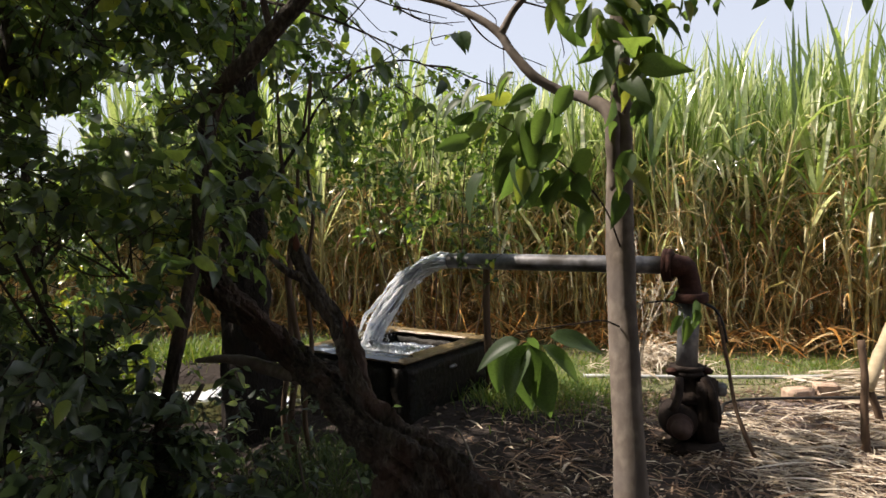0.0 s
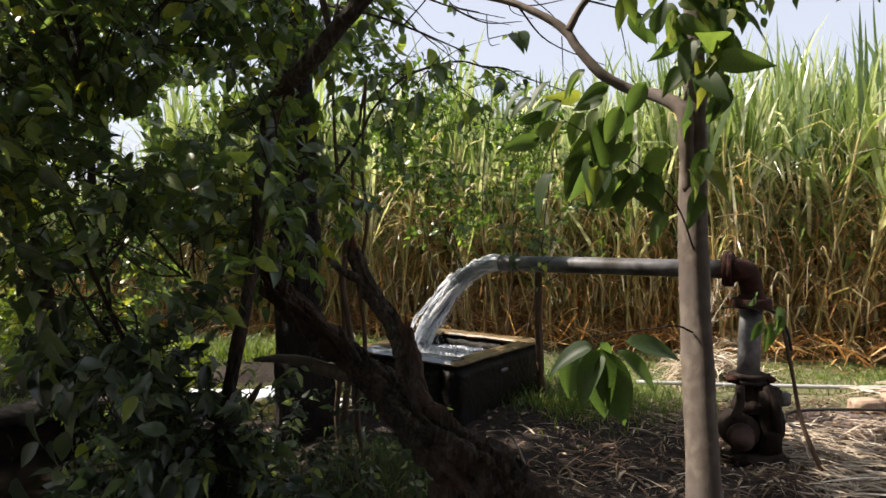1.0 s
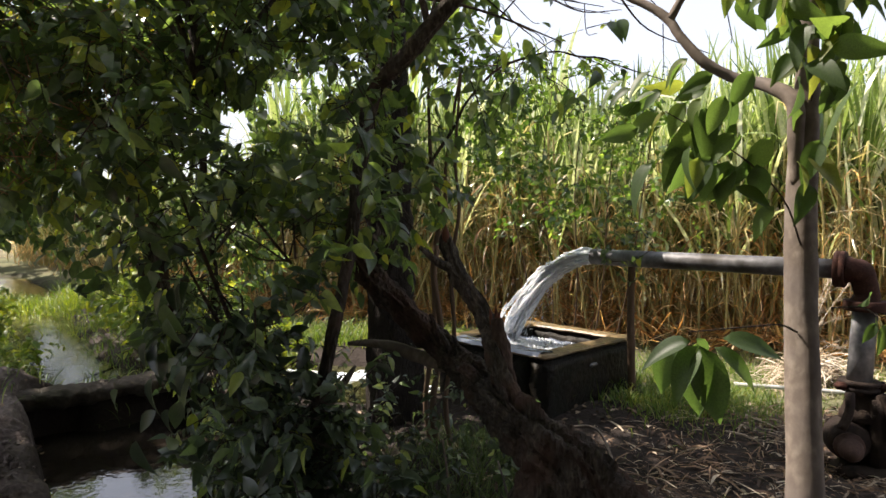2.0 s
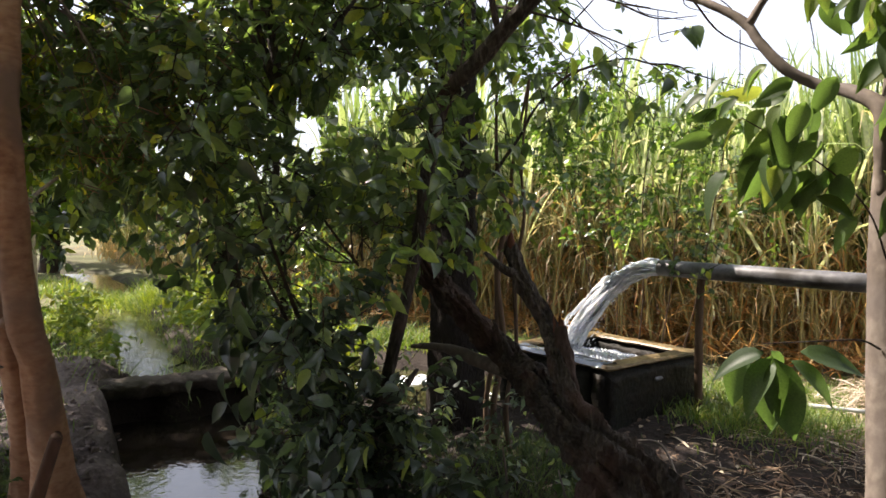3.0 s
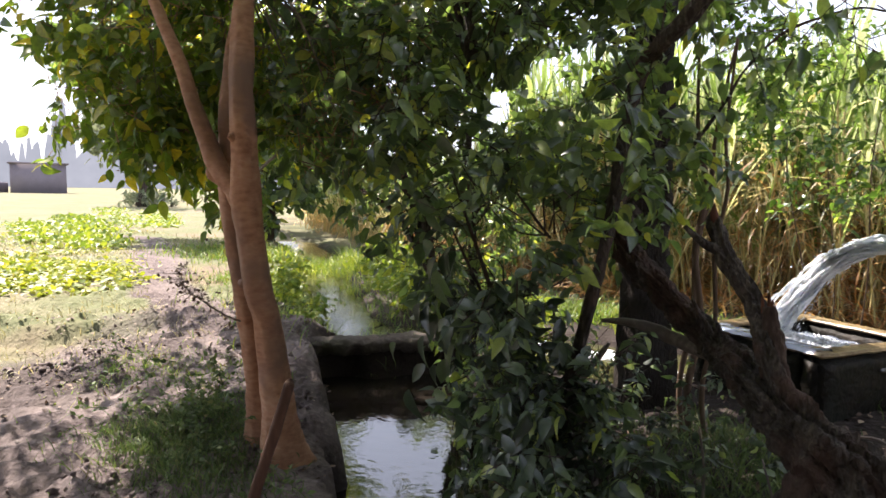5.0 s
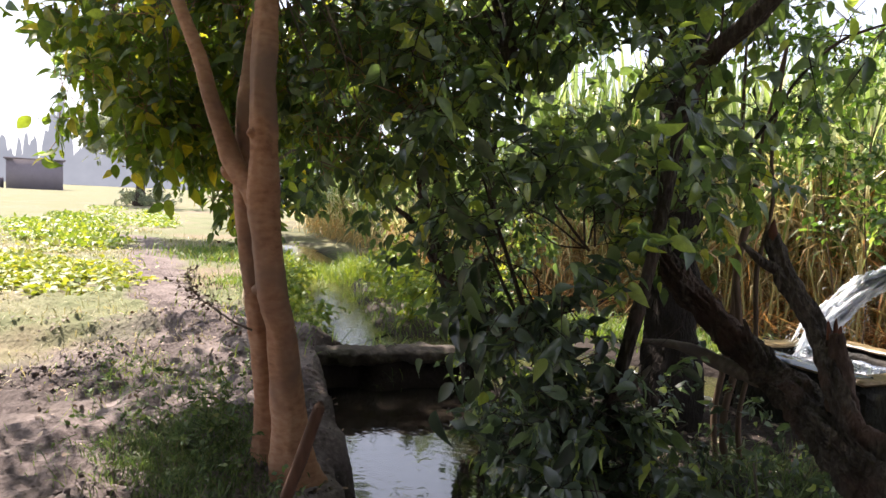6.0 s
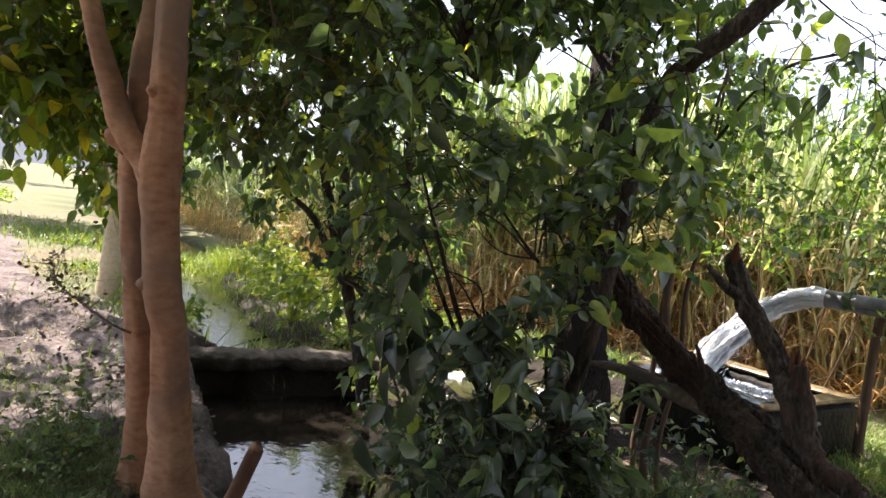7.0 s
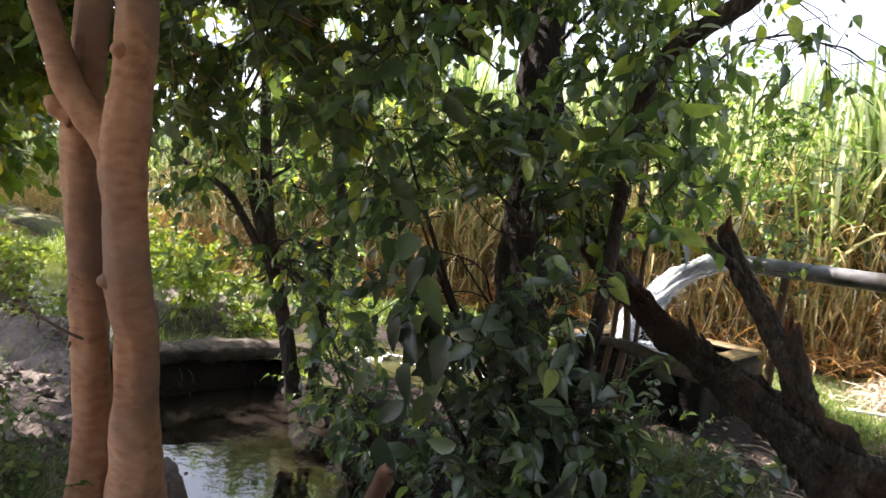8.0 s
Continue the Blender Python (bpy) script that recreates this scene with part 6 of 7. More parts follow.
def added_shade_tree():
    """Unseen trees added behind the camera; their tall crowns keep sky off near ground."""
    rng = np.random.default_rng(67)
    for k, (x, y, blobs) in enumerate((
        (1.6, -2.2, [(1.4, -1.8, 4.4, 1.2, 340), (0.6, -2.4, 3.2, 1.0, 260), (0.4, -3.4, 1.8, 1.2, 240), (2.2, -3.6, 1.7, 1.1, 200), (-1.2, -3.4, 1.7, 1.1, 200), (0.6, -1.0, 3.7, 0.9, 200), (-0.6, -0.4, 3.7, 0.8, 160), (-0.8, -2.6, 3.0, 1.0, 260), (2.0, -2.6, 3.0, 1.0, 240), (-0.2, -1.2, 4.3, 1.1, 300), (2.8, -0.8, 4.3, 1.1, 300), (0.8, 0.4, 4.2, 1.0, 260), (-1.4, 0.2, 4.5, 1.0, 240), (2.4, 1.0, 4.4, 0.9, 200), (0.2, -3.0, 4.4, 1.3, 180), (-0.6, 1.6, 4.5, 0.9, 150), (1.2, 2.4, 4.8, 0.9, 130)]),
        (-2.8, -3.2, [(-2.6, -2.6, 3.4, 1.3, 260), (-3.6, -1.6, 4.0, 1.2, 220), (-1.6, -3.4, 3.2, 1.2, 220), (-4.4, -3.0, 3.0, 1.2, 200), (-2.6, -0.8, 4.8, 1.0, 150)]),
        (4.4, -2.6, [(4.2, -2.0, 3.4, 1.3, 260), (5.0, -0.6, 3.6, 1.2, 220), (3.2, -3.0, 3.2, 1.2, 220), (5.4, -2.4, 2.6, 1.1, 180), (4.2, 0.4, 4.6, 1.0, 150)]))):
        t = thing("added_shade_tree", (x, y, 0), "unseen leafy tree added to shade the ground near the pool", "tree", "shade trees")
        part("trunk", tube([(x, y, -0.1), (x - 0.1, y + 0.1, 1.2), (x - 0.2, y + 0.3, 2.6), (x - 0.3, y + 0.5, 4.4)], [0.24, 0.18, 0.15, 0.06], 14, 7, 0.15, 6, k), BARK_DARK, t)
        crown(t, rng, blobs, LEAF_SMALL, LEAF_DARK, 4, 0.45, 0.33, 0.5, BARK_DARK)
        boughs(rng, [(x - 0.1, y + 0.2, 2.0), (x - 0.2, y + 0.3, 2.8), (x - 0.3, y + 0.45, 3.8)], blobs, 0.05, t, BARK_DARK)


added_shade_tree()


def pale_tree():
    rng = np.random.default_rng(71)
    t = thing("field_tree", (-7.75, 6.45, 0), "slender pale-barked tree at the edge of the field", "tree")
    part("trunk", tube([(-7.7, 6.4, -0.1), (-7.75, 6.45, 0.8), (-7.85, 6.5, 1.6), (-7.9, 6.5, 2.6), (-8.0, 6.6, 4.0)], [0.17, 0.125, 0.115, 0.10, 0.06], 14, 7, 0.08, 6), BARK_PALE, t)
    # balls above 4.5 m are hidden ones, added to shade pool, channel and cane
    blobs = [(-8.0, 6.5, 2.6, 0.6, 70), (-8.5, 6.3, 2.9, 0.7, 80), (-7.5, 6.6, 3.0, 0.6, 70), (-8.2, 6.6, 3.9, 0.9, 120), (-8.7, 6.2, 2.1, 0.4, 40), (-7.3, 7.0, 2.4, 0.5, 50), (-8.3, 5.7, 4.6, 0.9, 170), (-7.5, 5.1, 4.8, 0.9, 170), (-6.7, 5.0, 5.0, 0.9, 170), (-9.0, 5.0, 5.0, 0.9, 110), (-10.5, 8.2, 4.7, 1.0, 120), (-11.5, 9.2, 4.9, 1.0, 120), (-9.8, 7.4, 4.7, 0.9, 100), (-12.4, 9.8, 5.1, 0.9, 100), (-9.5, 10.6, 5.0, 1.0, 180), (-8.2, 11.2, 5.2, 1.0, 180), (-10.8, 11.4, 5.2, 1.0, 180), (-7.0, 10.9, 5.0, 0.9, 150), (-9.0, 9.4, 5.1, 0.9, 130), (-11.8, 12.8, 5.4, 1.0, 150)]
    crown(t, rng, blobs, LEAF_SMALL, LEAF_SUNLIT, 6, 0.3, 0.15, 0.6, BARK_GREY)
    boughs(rng, [(-7.85, 6.5, 1.8), (-7.9, 6.5, 2.6), (-8.0, 6.6, 3.4)], blobs, 0.03, t, BARK_GREY)


pale_tree()


def channel_tree():
    rng = np.random.default_rng(73)
    x, y = -16.5, 14.4
    t = thing("channel_tree", (x, y, 0), "dark leafy tree standing beside the irrigation channel", "tree")
    part("trunk", tube([(x, y, -0.2), (x + 0.1, y, 1.2), (x - 0.1, y - 0.2, 2.6), (x - 0.4, y - 0.6, 4.6)], [0.3, 0.22, 0.19, 0.08], 14, 7, 0.12, 5), BARK_DARK, t)
    # the wide high balls are hidden ones, added to shade field and cane
    blobs = [(x - 0.6, y - 0.6, 5.2, 1.3, 170), (x - 1.6, y - 1.6, 5.2, 1.2, 160), (x - 1.2, y - 2.8, 5.0, 1.2, 160), (x + 0.4, y - 1.6, 5.0, 1.2, 160), (x - 2.6, y - 2.6, 5.4, 1.1, 130), (x - 2.2, y - 0.2, 5.6, 1.1, 130), (x + 1.6, y - 0.6, 4.8, 1.1, 130), (x + 0.3, y + 0.1, 2.2, 0.8, 90), (x + 0.2, y - 0.2, 1.1, 0.7, 70), (x - 0.6, y, 3.2, 0.9, 100), (x - 3.4, y - 1.4, 6.0, 1.3, 170), (x - 5.0, y - 1.6, 6.2, 1.3, 170), (x - 6.8, y - 1.7, 6.4, 1.3, 150), (x - 4.2, y - 2.8, 6.0, 1.1, 110), (x - 3.0, y + 3.2, 5.6, 1.3, 130), (x - 5.0, y + 3.8, 5.8, 1.3, 130), (x - 1.0, y + 2.4, 5.4, 1.3, 130), (x - 7.0, y + 5.0, 6.0, 1.3, 120), (x + 1.2, y + 1.2, 5.0, 1.2, 120), (x - 0.8, y - 0.6, 3.9, 1.0, 140), (x + 0.9, y - 0.3, 3.2, 0.9, 130), (x + 2.0, y + 0.4, 3.6, 1.0, 140), (x - 1.8, y - 1.2, 3.8, 0.9, 120), (x + 1.4, y + 0.6, 1.9, 0.8, 90)]
    crown(t, rng, blobs, LEAF_SMALL, LEAF_DARK, 6, 0.5, 0.28, 0.5, BARK_DARK)
    boughs(rng, [(x, y, 1.8), (x - 0.1, y - 0.2, 2.6), (x - 0.3, y - 0.4, 3.8)], blobs, 0.05, t, BARK_DARK)


channel_tree()

stake = part("stake", tube([(-1.731, 1.539, 1.008), (-1.736, 1.539, 1.0), (-1.80, 1.53, 0.82), (-1.95, 1.51, 0.42), (-2.12, 1.485, -0.05)], [0.012, 0.019, 0.021, 0.022, 0.023], 10, 5, 0.1, 14), BARK_STAKE)
tagged(stake, "short brown wooden stake leaning at the pool edge", "stake")
for pts, r in ((((-1.5, 4.25, 0.1), (-1.32, 4.35, 0.14), (-1.18, 4.42, 0.13), (-1.02, 4.3, 0.06)), 0.024), (((-0.95, 2.95, 0.1), (-0.72, 2.9, 0.15), (-0.5, 2.75, 0.06)), 0.018), (((-0.85, 4.05, 0.1), (-0.59, 4.3, 0.2), (-0.42, 4.2, 0.14)), 0.018), (((-0.1, 4.75, 0.2), (0.1, 4.6, 0.24), (0.22, 4.25, 0.1)), 0.010), (((-0.6, 2.9, 0.05), (-0.62, 3.05, 0.4), (-0.66, 3.1, 0.62)), 0.008), (((-0.25, 2.95, 0.05), (-0.32, 3.1, 0.3), (-0.4, 3.2, 0.5)), 0.007)):
    o = part("fallen_branch", tube(pts, [r, r * 0.9, r * 0.6, r * 0.4][:len(pts)], 7, 5, 0.2, 16), BARK_GREY)
    tagged(o, "dry grey fallen branch under the tree", "branch", "fallen branches")

# ---- grass, litter and field ----
def on_ground(x, y, lift=0.0):
    return np.stack([x, y, height(x, y) + lift], axis=1)


def tuft(name, label, category, rng, cx, cy, rx, ry, n, lo, hi, wide, mat, elev=(0.9, 1.5), curl=(0.2, 1.4), steps=4):
    x, y = cx + rx * rng.normal(0, 0.5, n), cy + ry * rng.normal(0, 0.5, n)
    ok = (pit(x, y) < 0.2)
    x, y = x[ok], y[ok]
    n = len(x)
    V, F = blades(rng, on_ground(x, y, -0.01), rng.uniform(0, 6.28, n), rng.uniform(*elev, n), rng.uniform(*curl, n), rng.uniform(lo, hi, n), rng.uniform(wide * 0.6, wide * 1.3, n), steps)
    return tagged(part(name, (V, F), mat), label, category, kind="stuff")


rng = np.random.default_rng(81)
n = 130
w = rng.uniform(0.3, 1.5, n)
x, y = POOL[0] + 0.687 * w - 0.727 * 0.06 + rng.normal(0, 0.05, n), POOL[1] + 0.727 * w + 0.687 * 0.06 + rng.normal(0, 0.05, n)
V, F = blades(rng, on_ground(x, y, -0.01), rng.normal(-0.76, 0.7, n), rng.uniform(-0.4, 0.7, n), rng.uniform(0.8, 2.4, n), rng.uniform(0.08, 0.34, n), rng.uniform(0.004, 0.009, n), 4)
tagged(part("grass", (V, F), GRASS_SHADED), "limp grass and rootlets hanging over the pool's edge", "grass", kind="stuff")
tuft("grass", "lush green grass at the tank's foot", "grass", rng, 1.0, 6.1, 0.75, 0.75, 2600, 0.08, 0.26, 0.008, GRASS)
tuft("grass", "lush green grass at the tank's foot", "grass", rng, 0.55, 5.45, 0.4, 0.3, 700, 0.06, 0.2, 0.007, GRASS)
tuft("grass", "short sunny grass before the cane", "grass", rng, 4.0, 7.2, 3.6, 0.9, 6500, 0.04, 0.13, 0.008, GRASS)
tuft("grass", "short sunny grass before the cane", "grass", rng, 1.2, 7.8, 1.6, 0.9, 2600, 0.05, 0.16, 0.008, GRASS)
tuft("grass", "dark green grass in the tree's shade", "grass", rng, -3.75, 2.55, 0.55, 0.5, 3400, 0.05, 0.17, 0.006, GRASS_SHADED)
tuft("grass", "dark green grass in the tree's shade", "grass", rng, -3.3, 2.2, 0.6, 0.35, 1600, 0.04, 0.15, 0.006, GRASS_SHADED)
tuft("grass", "sparse grass on the soil bank", "grass", rng, -5.3, 3.3, 0.9, 0.8, 900, 0.04, 0.12, 0.007, GRASS)
tuft("grass", "tall yellow-green grass along the channel", "grass", rng, -7.8, 7.2, 0.5, 0.4, 900, 0.1, 0.35, 0.010, CROP)
tuft("grass", "tall yellow-green grass along the channel", "grass", rng, -6.3, 8.6, 1.4, 0.4, 1200, 0.12, 0.4, 0.010, CROP)
tuft("grass", "tall yellow-green grass along the channel", "grass", rng, -9.0, 10.4, 2.6, 0.7, 2600, 0.2, 0.6, 0.016, CROP)
tuft("grass", "grass on the cane side of the channel", "grass", rng, -3.0, 8.6, 2.2, 0.7, 3000, 0.1, 0.4, 0.012, GRASS)
tuft("grass", "thin shaded weeds under the old tree", "grass", rng, -0.7, 3.2, 0.7, 0.8, 2400, 0.06, 0.26, 0.006, GRASS_SHADED)
tuft("grass", "weedy grass between the roots and the tank, coloured dark for shade", "grass", rng, -0.55, 4.2, 0.6, 0.6, 1000, 0.06, 0.26, 0.006, GRASS_SHADED)
tuft("grass", "dark lush grass in shade beside the channel", "grass", rng, -12.6, 10.9, 2.6, 1.3, 5200, 0.1, 0.34, 0.02, GRASS)
tuft("grass", "dark lush grass in shade beside the channel", "grass", rng, -9.2, 8.0, 1.2, 0.8, 2200, 0.06, 0.24, 0.014, GRASS)
n = 5200
i, f = rng.integers(2, 6, n), rng.random(n)[:, None]
p = np.array(CHANNEL)[i] * (1 - f) + np.array(CHANNEL)[i + 1] * f + rng.normal(0, 0.75, (n, 2))
p = p[(line_gap(p[:, 0], p[:, 1], CHANNEL) > 0.32 + 0.25 * rng.random(len(p))) & (pit(p[:, 0], p[:, 1]) < 0.05)]
n = len(p)
V, F = blades(rng, on_ground(p[:, 0], p[:, 1], -0.01), rng.uniform(0, 6.28, n), rng.uniform(0.7, 1.5, n), rng.uniform(0.2, 1.4, n), rng.uniform(0.06, 0.3, n), rng.uniform(0.006, 0.014, n), 4)
tagged(part("grass", (V, F), GRASS), "uneven grass along both banks of the channel", "grass", kind="stuff")
n = 16000
x, y = -6.0 - 20 * rng.random(n) ** 1.5, rng.uniform(1.5, 14, n)
keep = (line_gap(x, y, CHANNEL) > 0.8) & (line_gap(x, y, FOOTPATH) > 0.25 + 0.3 * rng.random(n)) & (x + 0.35 * (y - 4.5) < -6.0) & (lattice(x, y, 0.55, 31) + rng.normal(0, 0.4, n) > -0.2)
x, y = x[keep], y[keep]
n = len(x)
V, F = blades(rng, on_ground(x, y, -0.01), rng.uniform(0, 6.28, n), rng.uniform(0.7, 1.5, n), rng.uniform(0.2, 1.2, n), rng.uniform(0.04, 0.14, n) * (1 + 0.05 * (-x - 6)), rng.uniform(0.006, 0.012, n) * (1 + 0.12 * (-x - 6)), 3)
tagged(part("grass", (V, F), GRASS_PALE), "short dry yellow-green field grass", "grass", kind="stuff")
n = 10000
x = rng.normal(-13.4, 2.1, n)
y = 0.36 * -x + 1.4 + rng.normal(0, 0.7, n)
keep = (lattice(x, y, 0.8, 41) + 0.5 * lattice(x, y, 2.5, 42) + rng.normal(0, 0.2, n) > 0.0) & (x < -9.8)
x, y = x[keep], y[keep]
n = len(x)
V, F = strewn(LEAF_SMALL, on_ground(x, y, 0.0) + np.stack([0 * x, 0 * x, rng.uniform(0.01, 0.08, n)], axis=1), rng.normal(size=(n, 3)) * np.array([1, 1, 0.35]), rng.normal(0, 0.4, (n, 3)) + np.array([0, 0, 1]), rng.uniform(0.08, 0.17, n))
tagged(part("crop", (V, F), CROP_YELLOW), "low bright yellow-green vegetable crop in the field", "crop", kind="stuff")
n = 2600
x = rng.uniform(-34, -17, n)
y = 0.47 * -x + 1.2 + rng.normal(0, 0.5, n)
V, F = strewn(LEAF_SMALL, on_ground(x, y, 0.0) + np.stack([0 * x, 0 * x, rng.uniform(0.03, 0.2, n)], axis=1), rng.normal(size=(n, 3)) + np.array([0, 0, 0.2]), rng.normal(0, 0.4, (n, 3)) + np.array([0, 0, 1]), rng.uniform(0.1, 0.24, n))
tagged(part("crop", (V, F), CROP), "low bright yellow-green vegetable crop in the field", "crop", kind="stuff")


for slope, x0, x1, wide in ((0.55, -46, -22, 0.6), (0.30, -24, -12, 0.35), (0.62, -40, -24, 0.5), (0.42, -30, -20, 0.4)):
    n = 2600
    x = rng.uniform(x0, x1, n)
    y = slope * -x + 0.8 + rng.normal(0, wide, n)
    keep = lattice(x, y, 0.4, 47) + rng.normal(0, 0.3, n) > -0.1
    x, y = x[keep], y[keep]
    n = len(x)
    V, F = strewn(LEAF_SMALL, on_ground(x, y, 0.0) + np.stack([0 * x, 0 * x, rng.uniform(0.02, 0.14, n)], axis=1), rng.normal(size=(n, 3)) * np.array([1, 1, 0.4]), rng.normal(0, 0.4, (n, 3)) + np.array([0, 0, 1]), rng.uniform(0.1, 0.22, n))
    tagged(part("crop", (V, F), CROP), "thin strip of yellow-green crop across the field", "crop", kind="stuff")


def weeds():
    r = np.random.default_rng(91)
    for cx, cy, q, n in ((-5.3, 6.95, 0.2, 50), (-5.9, 7.5, 0.34, 64), (-6.6, 8.3, 0.36, 64), (-7.4, 9.1, 0.36, 56), (-4.6, 7.05, 0.17, 40), (-8.2, 10.0, 0.36, 50), (-7.3, 6.7, 0.24, 34), (-7.0, 6.2, 0.2, 26), (-8.6, 7.9, 0.26, 30), (-5.0, 7.6, 0.22, 40), (-3.6, 7.1, 0.26, 40), (-6.2, 6.25, 0.2, 30)):
        lab = "bright leafy weed growing on the bank"
        z = float(height(np.array(cx), np.array(cy)))
        t = thing("weed", (cx, cy, z), lab, "weed", "bank weeds")
        for k in range(3):
            part("stem", tube([(cx, cy, z - 0.05), (cx + r.normal(0, 0.08), cy + r.normal(0, 0.08), z + q), (cx + r.normal(0, 0.15), cy + r.normal(0, 0.15), z + 1.9 * q)], [0.008, 0.006, 0.003], 5, 4), GRASS, t)
        crown(t, r, [(cx, cy, z + 1.15 * q, q, n), (cx + 0.15, cy, z + 1.9 * q, q * 0.7, n // 2)], LEAF_OVAL, CROP, 6, 0.14, 0.085, 0.3, GRASS)


weeds()


def ground_weeds():
    r = np.random.default_rng(95)
    for cx, cy, q, n in ((-3.75, 2.6, 0.34, 60), (-4.1, 2.95, 0.26, 36), (-3.45, 2.35, 0.26, 40), (-4.3, 2.4, 0.26, 36), (-5.0, 3.9, 0.2, 20), (-5.6, 3.2, 0.2, 20), (-2.6, 2.2, 0.2, 18)):
        z = float(height(np.array(cx), np.array(cy)))
        t = thing("weed", (cx, cy, z), "low dark green weed spreading over shaded soil", "weed", "ground weeds")
        crown(t, r, [(cx, cy, z + 0.05, q, n), (cx + 0.2, cy + 0.1, z + 0.04, q * 0.8, n // 2)], LEAF_SMALL, GRASS_SHADED, 9, 0.11, 0.034, 0.0, GRASS_SHADED)


ground_weeds()

n = 30000
x, y = rng.uniform(-0.6, 6.5, n), rng.uniform(2.2, 6.3, n)
keep = (rng.random(n) < (0.15 + 0.85 * step(-0.1, 0.5, x)) * (0.55 + 0.45 * step(-0.4, 0.3, lattice(x, y, 1.4, 71) + 0.6 * lattice(x, y, 4, 72)))) & (np.hypot(x + 0.2, y - 5.9) > 1.0)
x, y = x[keep], y[keep]
n = len(x)
V, F = blades(rng, on_ground(x, y, 0.004) + np.stack([0 * x, 0 * x, rng.uniform(0, 0.03, n)], axis=1), rng.uniform(0, 6.28, n), rng.uniform(-0.02, 0.3, n), rng.uniform(0.1, 1.2, n), 0.03 + 0.34 * rng.random(n) ** 2.4, rng.uniform(0.003, 0.02, n), 3, 0.9)
k = 5200
x2, y2 = rng.uniform(2.0, 6.0, k), rng.uniform(3.0, 5.6, k)
V2, F2 = blades(rng, on_ground(x2, y2, 0.01) + np.stack([0 * x2, 0 * x2, rng.uniform(0, 0.05, k)], axis=1), rng.normal(-0.5, 0.7, k), rng.uniform(-0.02, 0.25, k), rng.uniform(0.1, 0.8, k), rng.uniform(0.08, 0.45, k), rng.uniform(0.004, 0.022, k), 4, 0.9)
# paler straw where the sun falls, part of that brightness put into its colour
tagged(part("straw", (V2, F2), STRAW_PALE), "bleached dry cane leaves on sunny soil, sunlight painted in", "straw", kind="stuff")
tagged(part("straw", (V, F), STRAW), "dry cane leaves and straw strewn on the soil", "straw", kind="stuff")
def straw_pieces():
    r = np.random.default_rng(83)
    t = thing("cane_trash", (1.2, 3.2, 0), "loose brown and bleached cane leaves on the soil", "straw")
    meshes = []
    for k in range(6):
        V, F = blades(r, np.zeros((1, 3)), np.array([0.0]), np.array([0.05]), np.array([r.uniform(0.2, 1.0)]), np.array([r.uniform(0.16, 0.42)]), np.array([r.uniform(0.012, 0.024)]), 5, 0.9)
        meshes.append(mesh_of("cane_leaf", V, F, STRAW if k % 2 else DEAD_LEAF))
    for k in range(270):
        x, y = r.uniform(0.2, 3.2), r.uniform(2.5, 4.6)
        o = new("cane_leaf", meshes[k % 6])
        o.parent, o.matrix_parent_inverse = t, t.matrix_basis.inverted()
        o.matrix_basis = pose(x, y, float(height(np.array(x), np.array(y))) + 0.02, r.uniform(-12, 12), r.uniform(-8, 8), r.uniform(0, 360))


straw_pieces()
n = 700
x, y = rng.normal(4.3, 0.5, n), rng.normal(6.15, 0.22, n)
V, F = blades(rng, on_ground(x, y, 0.0) + np.stack([0 * x, 0 * x, rng.uniform(0, 0.14, n)], axis=1), rng.normal(0, 0.4, n), rng.uniform(-0.05, 0.2, n), rng.uniform(0.0, 0.4, n), rng.uniform(0.3, 0.7, n), rng.uniform(0.015, 0.035, n), 4, 0.8)
tagged(part("straw_heap", (V, F), STRAW_PALE), "small heap of bleached dry leaves", "straw", kind="stuff")
n = 9500
x, y = rng.uniform(-8, 4.5, n), rng.uniform(1.6, 5.4, n)
keep = (pit(x, y) < 0.1) & (lattice(x, y, 1.1, 53) + 0.6 * lattice(x, y, 3.3, 54) + rng.normal(0, 0.3, n) > 0.15)
x, y = x[keep], y[keep]
n = len(x)
V, F = strewn(LEAF_SMALL, on_ground(x, y, 0.012), rng.normal(size=(n, 3)) * np.array([1, 1, 0.25]), rng.normal(0, 0.3, (n, 3)) + np.array([0, 0, 1]), rng.uniform(0.015, 0.08, n) * rng.uniform(0.6, 1.1, n))
tagged(part("leaf_litter", (V, F), DEAD_LEAF), "fallen dry leaves scattered on the soil", "leaf litter", kind="stuff")

n = 900
x, y = rng.normal(2.25, 0.28, n), rng.normal(7.2, 0.2, n)
V, F = blades(rng, on_ground(x, y, 0.0) + np.stack([0 * x, 0 * x, 0.32 * rng.random(n) * np.exp(-((x - 2.25) / 0.3) ** 2)], axis=1), rng.uniform(0, 6.28, n), rng.uniform(-0.2, 0.6, n), rng.uniform(0.2, 1.2, n), rng.uniform(0.2, 0.5, n), rng.uniform(0.006, 0.02, n), 4, 0.9)
tagged(part("straw_heap", (V, F), STRAW_PALE), "small heap of pale dry cane trash on grass", "straw", kind="stuff")

def clod_shape():
    V = [(0, 0, 0.6), (0, 0, -0.6)] + [(0.62 * math.cos(k * 1.047 + 0.3) * (1 + 0.25 * math.sin(k * 2.3)), 0.5 * math.sin(k * 1.047), 0.16 * (-1) ** k) for k in range(6)]
    F = [(0, 2 + k, 2 + (k + 1) % 6) for k in range(6)] + [(1, 2 + (k + 1) % 6, 2 + k) for k in range(6)]
    return np.array(V, float), np.array(F)


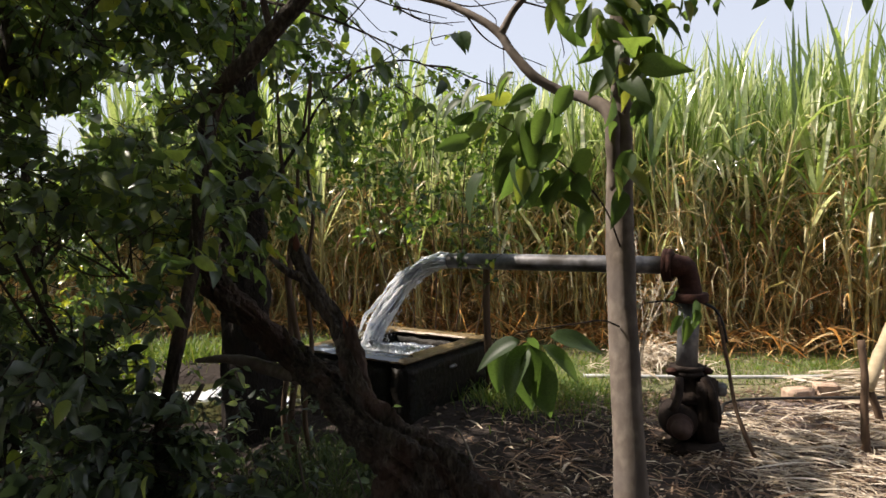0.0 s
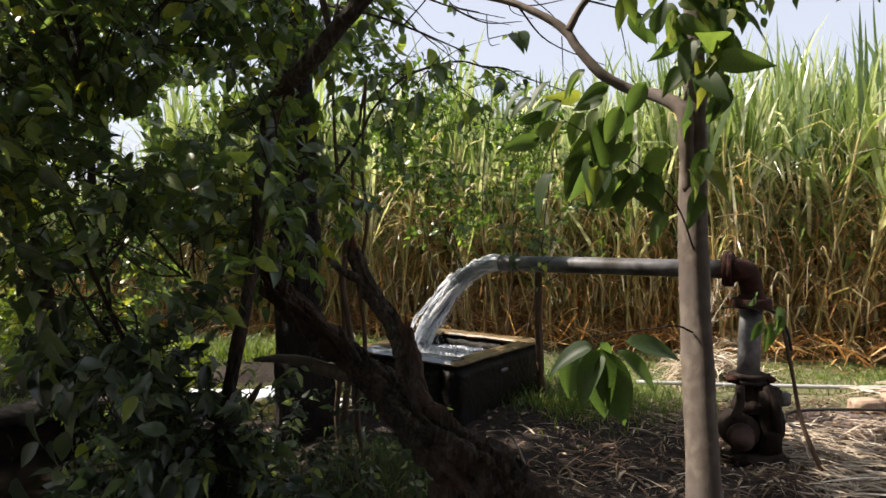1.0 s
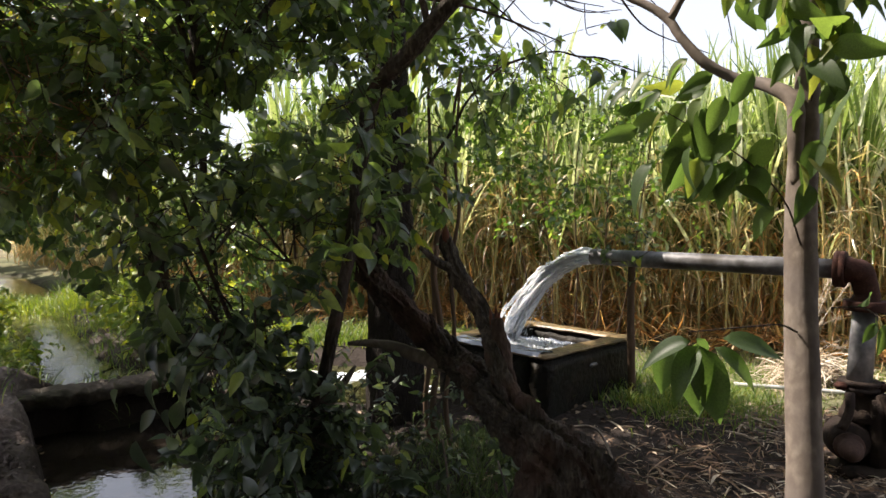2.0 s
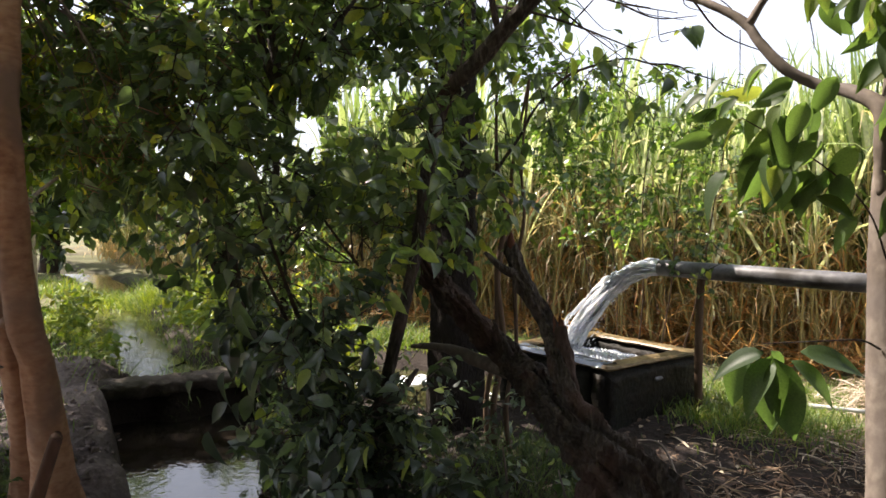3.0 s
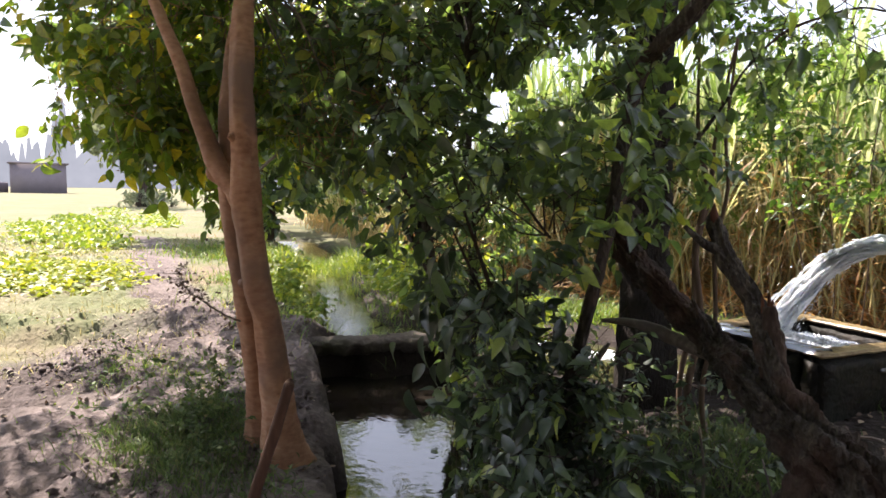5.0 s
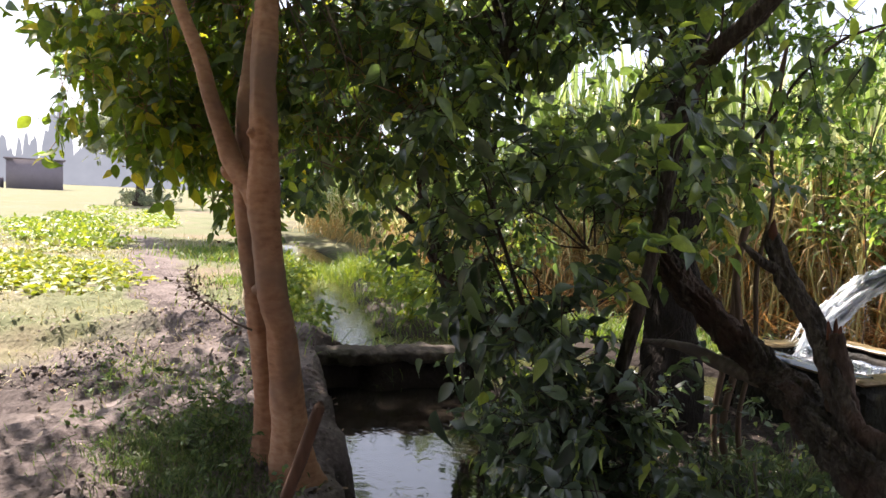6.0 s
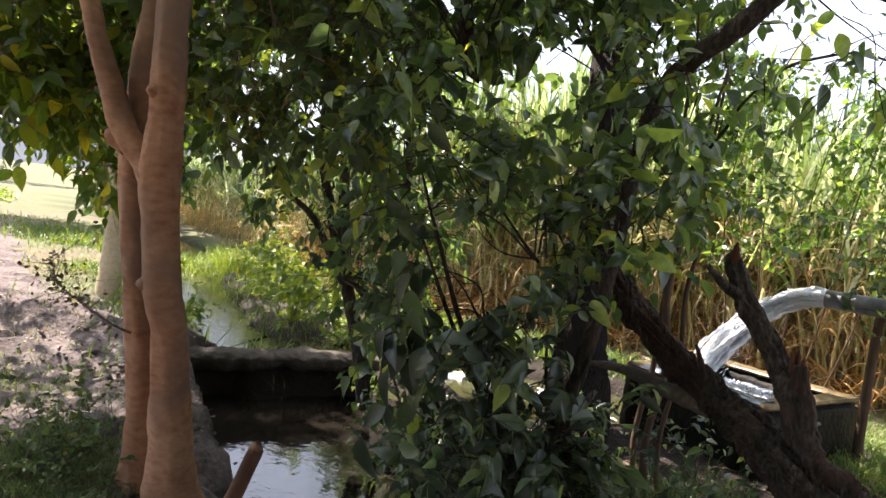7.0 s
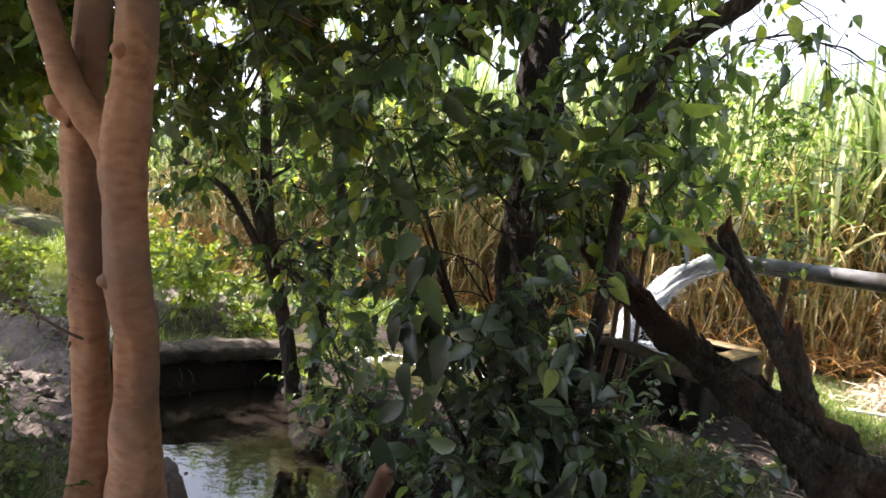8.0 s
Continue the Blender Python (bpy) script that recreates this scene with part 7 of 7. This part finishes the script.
n = 5200
x, y = rng.uniform(-6.4, -2.6, n), rng.uniform(1.4, 5.2, n)
keep = (pit(x, y) < 0.05) & (pit_rim(x, y) < 0.3) & (lattice(x, y, 1.7, 57) + 0.7 * lattice(x, y, 5, 58) + rng.normal(0, 0.25, n) > 0.1)
x, y = x[keep], y[keep]
n = len(x)
V, F = strewn(clod_shape(), on_ground(x, y, 0.006), rng.normal(size=(n, 3)), rng.normal(0, 0.5, (n, 3)) + np.array([0, 0, 1]), 0.008 + 0.055 * rng.random(n) ** 3)
tagged(part("clods", (V, F), SOIL), "crumbled clods of dry soil on the bank", "soil", kind="stuff")

# ---- the distance ----
def far_tree(rng, x, y, tall, wide, label, n=900):
    t = thing("distant_tree", (x, y, 0), label, "tree", "distant trees")
    part("trunk", tube([(x, y, -0.2), (x + 0.1, y, tall * 0.3), (x, y, tall * 0.8)], [0.024 * tall + 0.1, 0.02 * tall + 0.08, 0.05], 8, 4, 0.1, 3), BARK_DARK, t)
    b = []
    for k in range(7):
        a = rng.uniform(0, 6.28)
        b.append((x + wide * 0.5 * math.cos(a), y + wide * 0.5 * math.sin(a), tall * rng.uniform(0.35, 0.85), wide * rng.uniform(0.28, 0.5), n // 7))
    p, c = ball_points(rng, b)
    m = len(p)
    V, F = strewn(LEAF_SMALL, p, rng.normal(size=(m, 3)) + np.array([0, 0, -0.3]), rng.normal(0, 0.6, (m, 3)) + np.array([0, 0, 1]), rng.uniform(0.08, 0.16, m) * wide * 0.9 + 0.1)
    tagged(part("crown", (V, F), FAR_LEAF, t), kind="stuff")


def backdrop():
    """A far line of woods under the sky, haze painted in as pale glow."""
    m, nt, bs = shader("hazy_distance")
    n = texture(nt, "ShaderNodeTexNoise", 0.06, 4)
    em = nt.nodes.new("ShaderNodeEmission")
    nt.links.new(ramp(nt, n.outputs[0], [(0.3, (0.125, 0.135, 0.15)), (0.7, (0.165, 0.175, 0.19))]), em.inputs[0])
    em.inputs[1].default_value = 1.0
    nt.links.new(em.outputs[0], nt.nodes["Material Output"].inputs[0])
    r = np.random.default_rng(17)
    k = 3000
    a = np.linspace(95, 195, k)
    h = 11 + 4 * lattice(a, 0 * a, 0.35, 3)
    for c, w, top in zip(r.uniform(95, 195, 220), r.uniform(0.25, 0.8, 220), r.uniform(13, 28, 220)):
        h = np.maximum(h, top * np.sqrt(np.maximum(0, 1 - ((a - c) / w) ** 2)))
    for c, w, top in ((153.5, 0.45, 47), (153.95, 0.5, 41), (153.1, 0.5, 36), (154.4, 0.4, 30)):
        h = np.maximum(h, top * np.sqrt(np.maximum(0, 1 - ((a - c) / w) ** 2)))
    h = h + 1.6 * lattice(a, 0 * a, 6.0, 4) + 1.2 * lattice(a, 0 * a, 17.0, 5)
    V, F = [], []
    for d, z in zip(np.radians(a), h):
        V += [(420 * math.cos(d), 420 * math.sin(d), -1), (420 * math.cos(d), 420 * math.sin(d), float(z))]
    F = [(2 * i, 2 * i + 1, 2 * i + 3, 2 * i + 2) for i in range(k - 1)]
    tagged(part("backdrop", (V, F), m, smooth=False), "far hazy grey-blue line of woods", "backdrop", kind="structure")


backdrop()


def distance():
    r = np.random.default_rng(101)
    far_tree(r, -50, 31, 11.5, 5.5, "lone leafy tree standing in the field")
    for k in range(5):
        far_tree(r, -49 + r.normal(0, 2.2) - k * 0.8, 31 + r.normal(0, 1.2), r.uniform(0.8, 1.4), 1.8, "low scrub round the lone field tree", 200)
    V, F = block((-138.5, 51.5, 0.9), (0.5, 13, 1.9), math.atan2(138, 52) - math.pi / 2, 0.05, 1, 0)
    tagged(part("brick_wall", (V, F), HAZY_BRICK), "long low brick wall across the field, greyed by painted haze", "wall")
    h = thing("shed", (-134, 62, 0), "low brick shed beside the far trees, greyed by painted haze", "building")
    part("wall", block((-134, 62, 2.6), (7, 9, 5.6), -0.43, 0.05, 2, 0), HAZY_BRICK, h)
    part("roof", block((-134, 62, 5.5), (7.8, 9.8, 0.3), -0.43, 0.05, 3, 0), HAZY_BRICK, h)


distance()
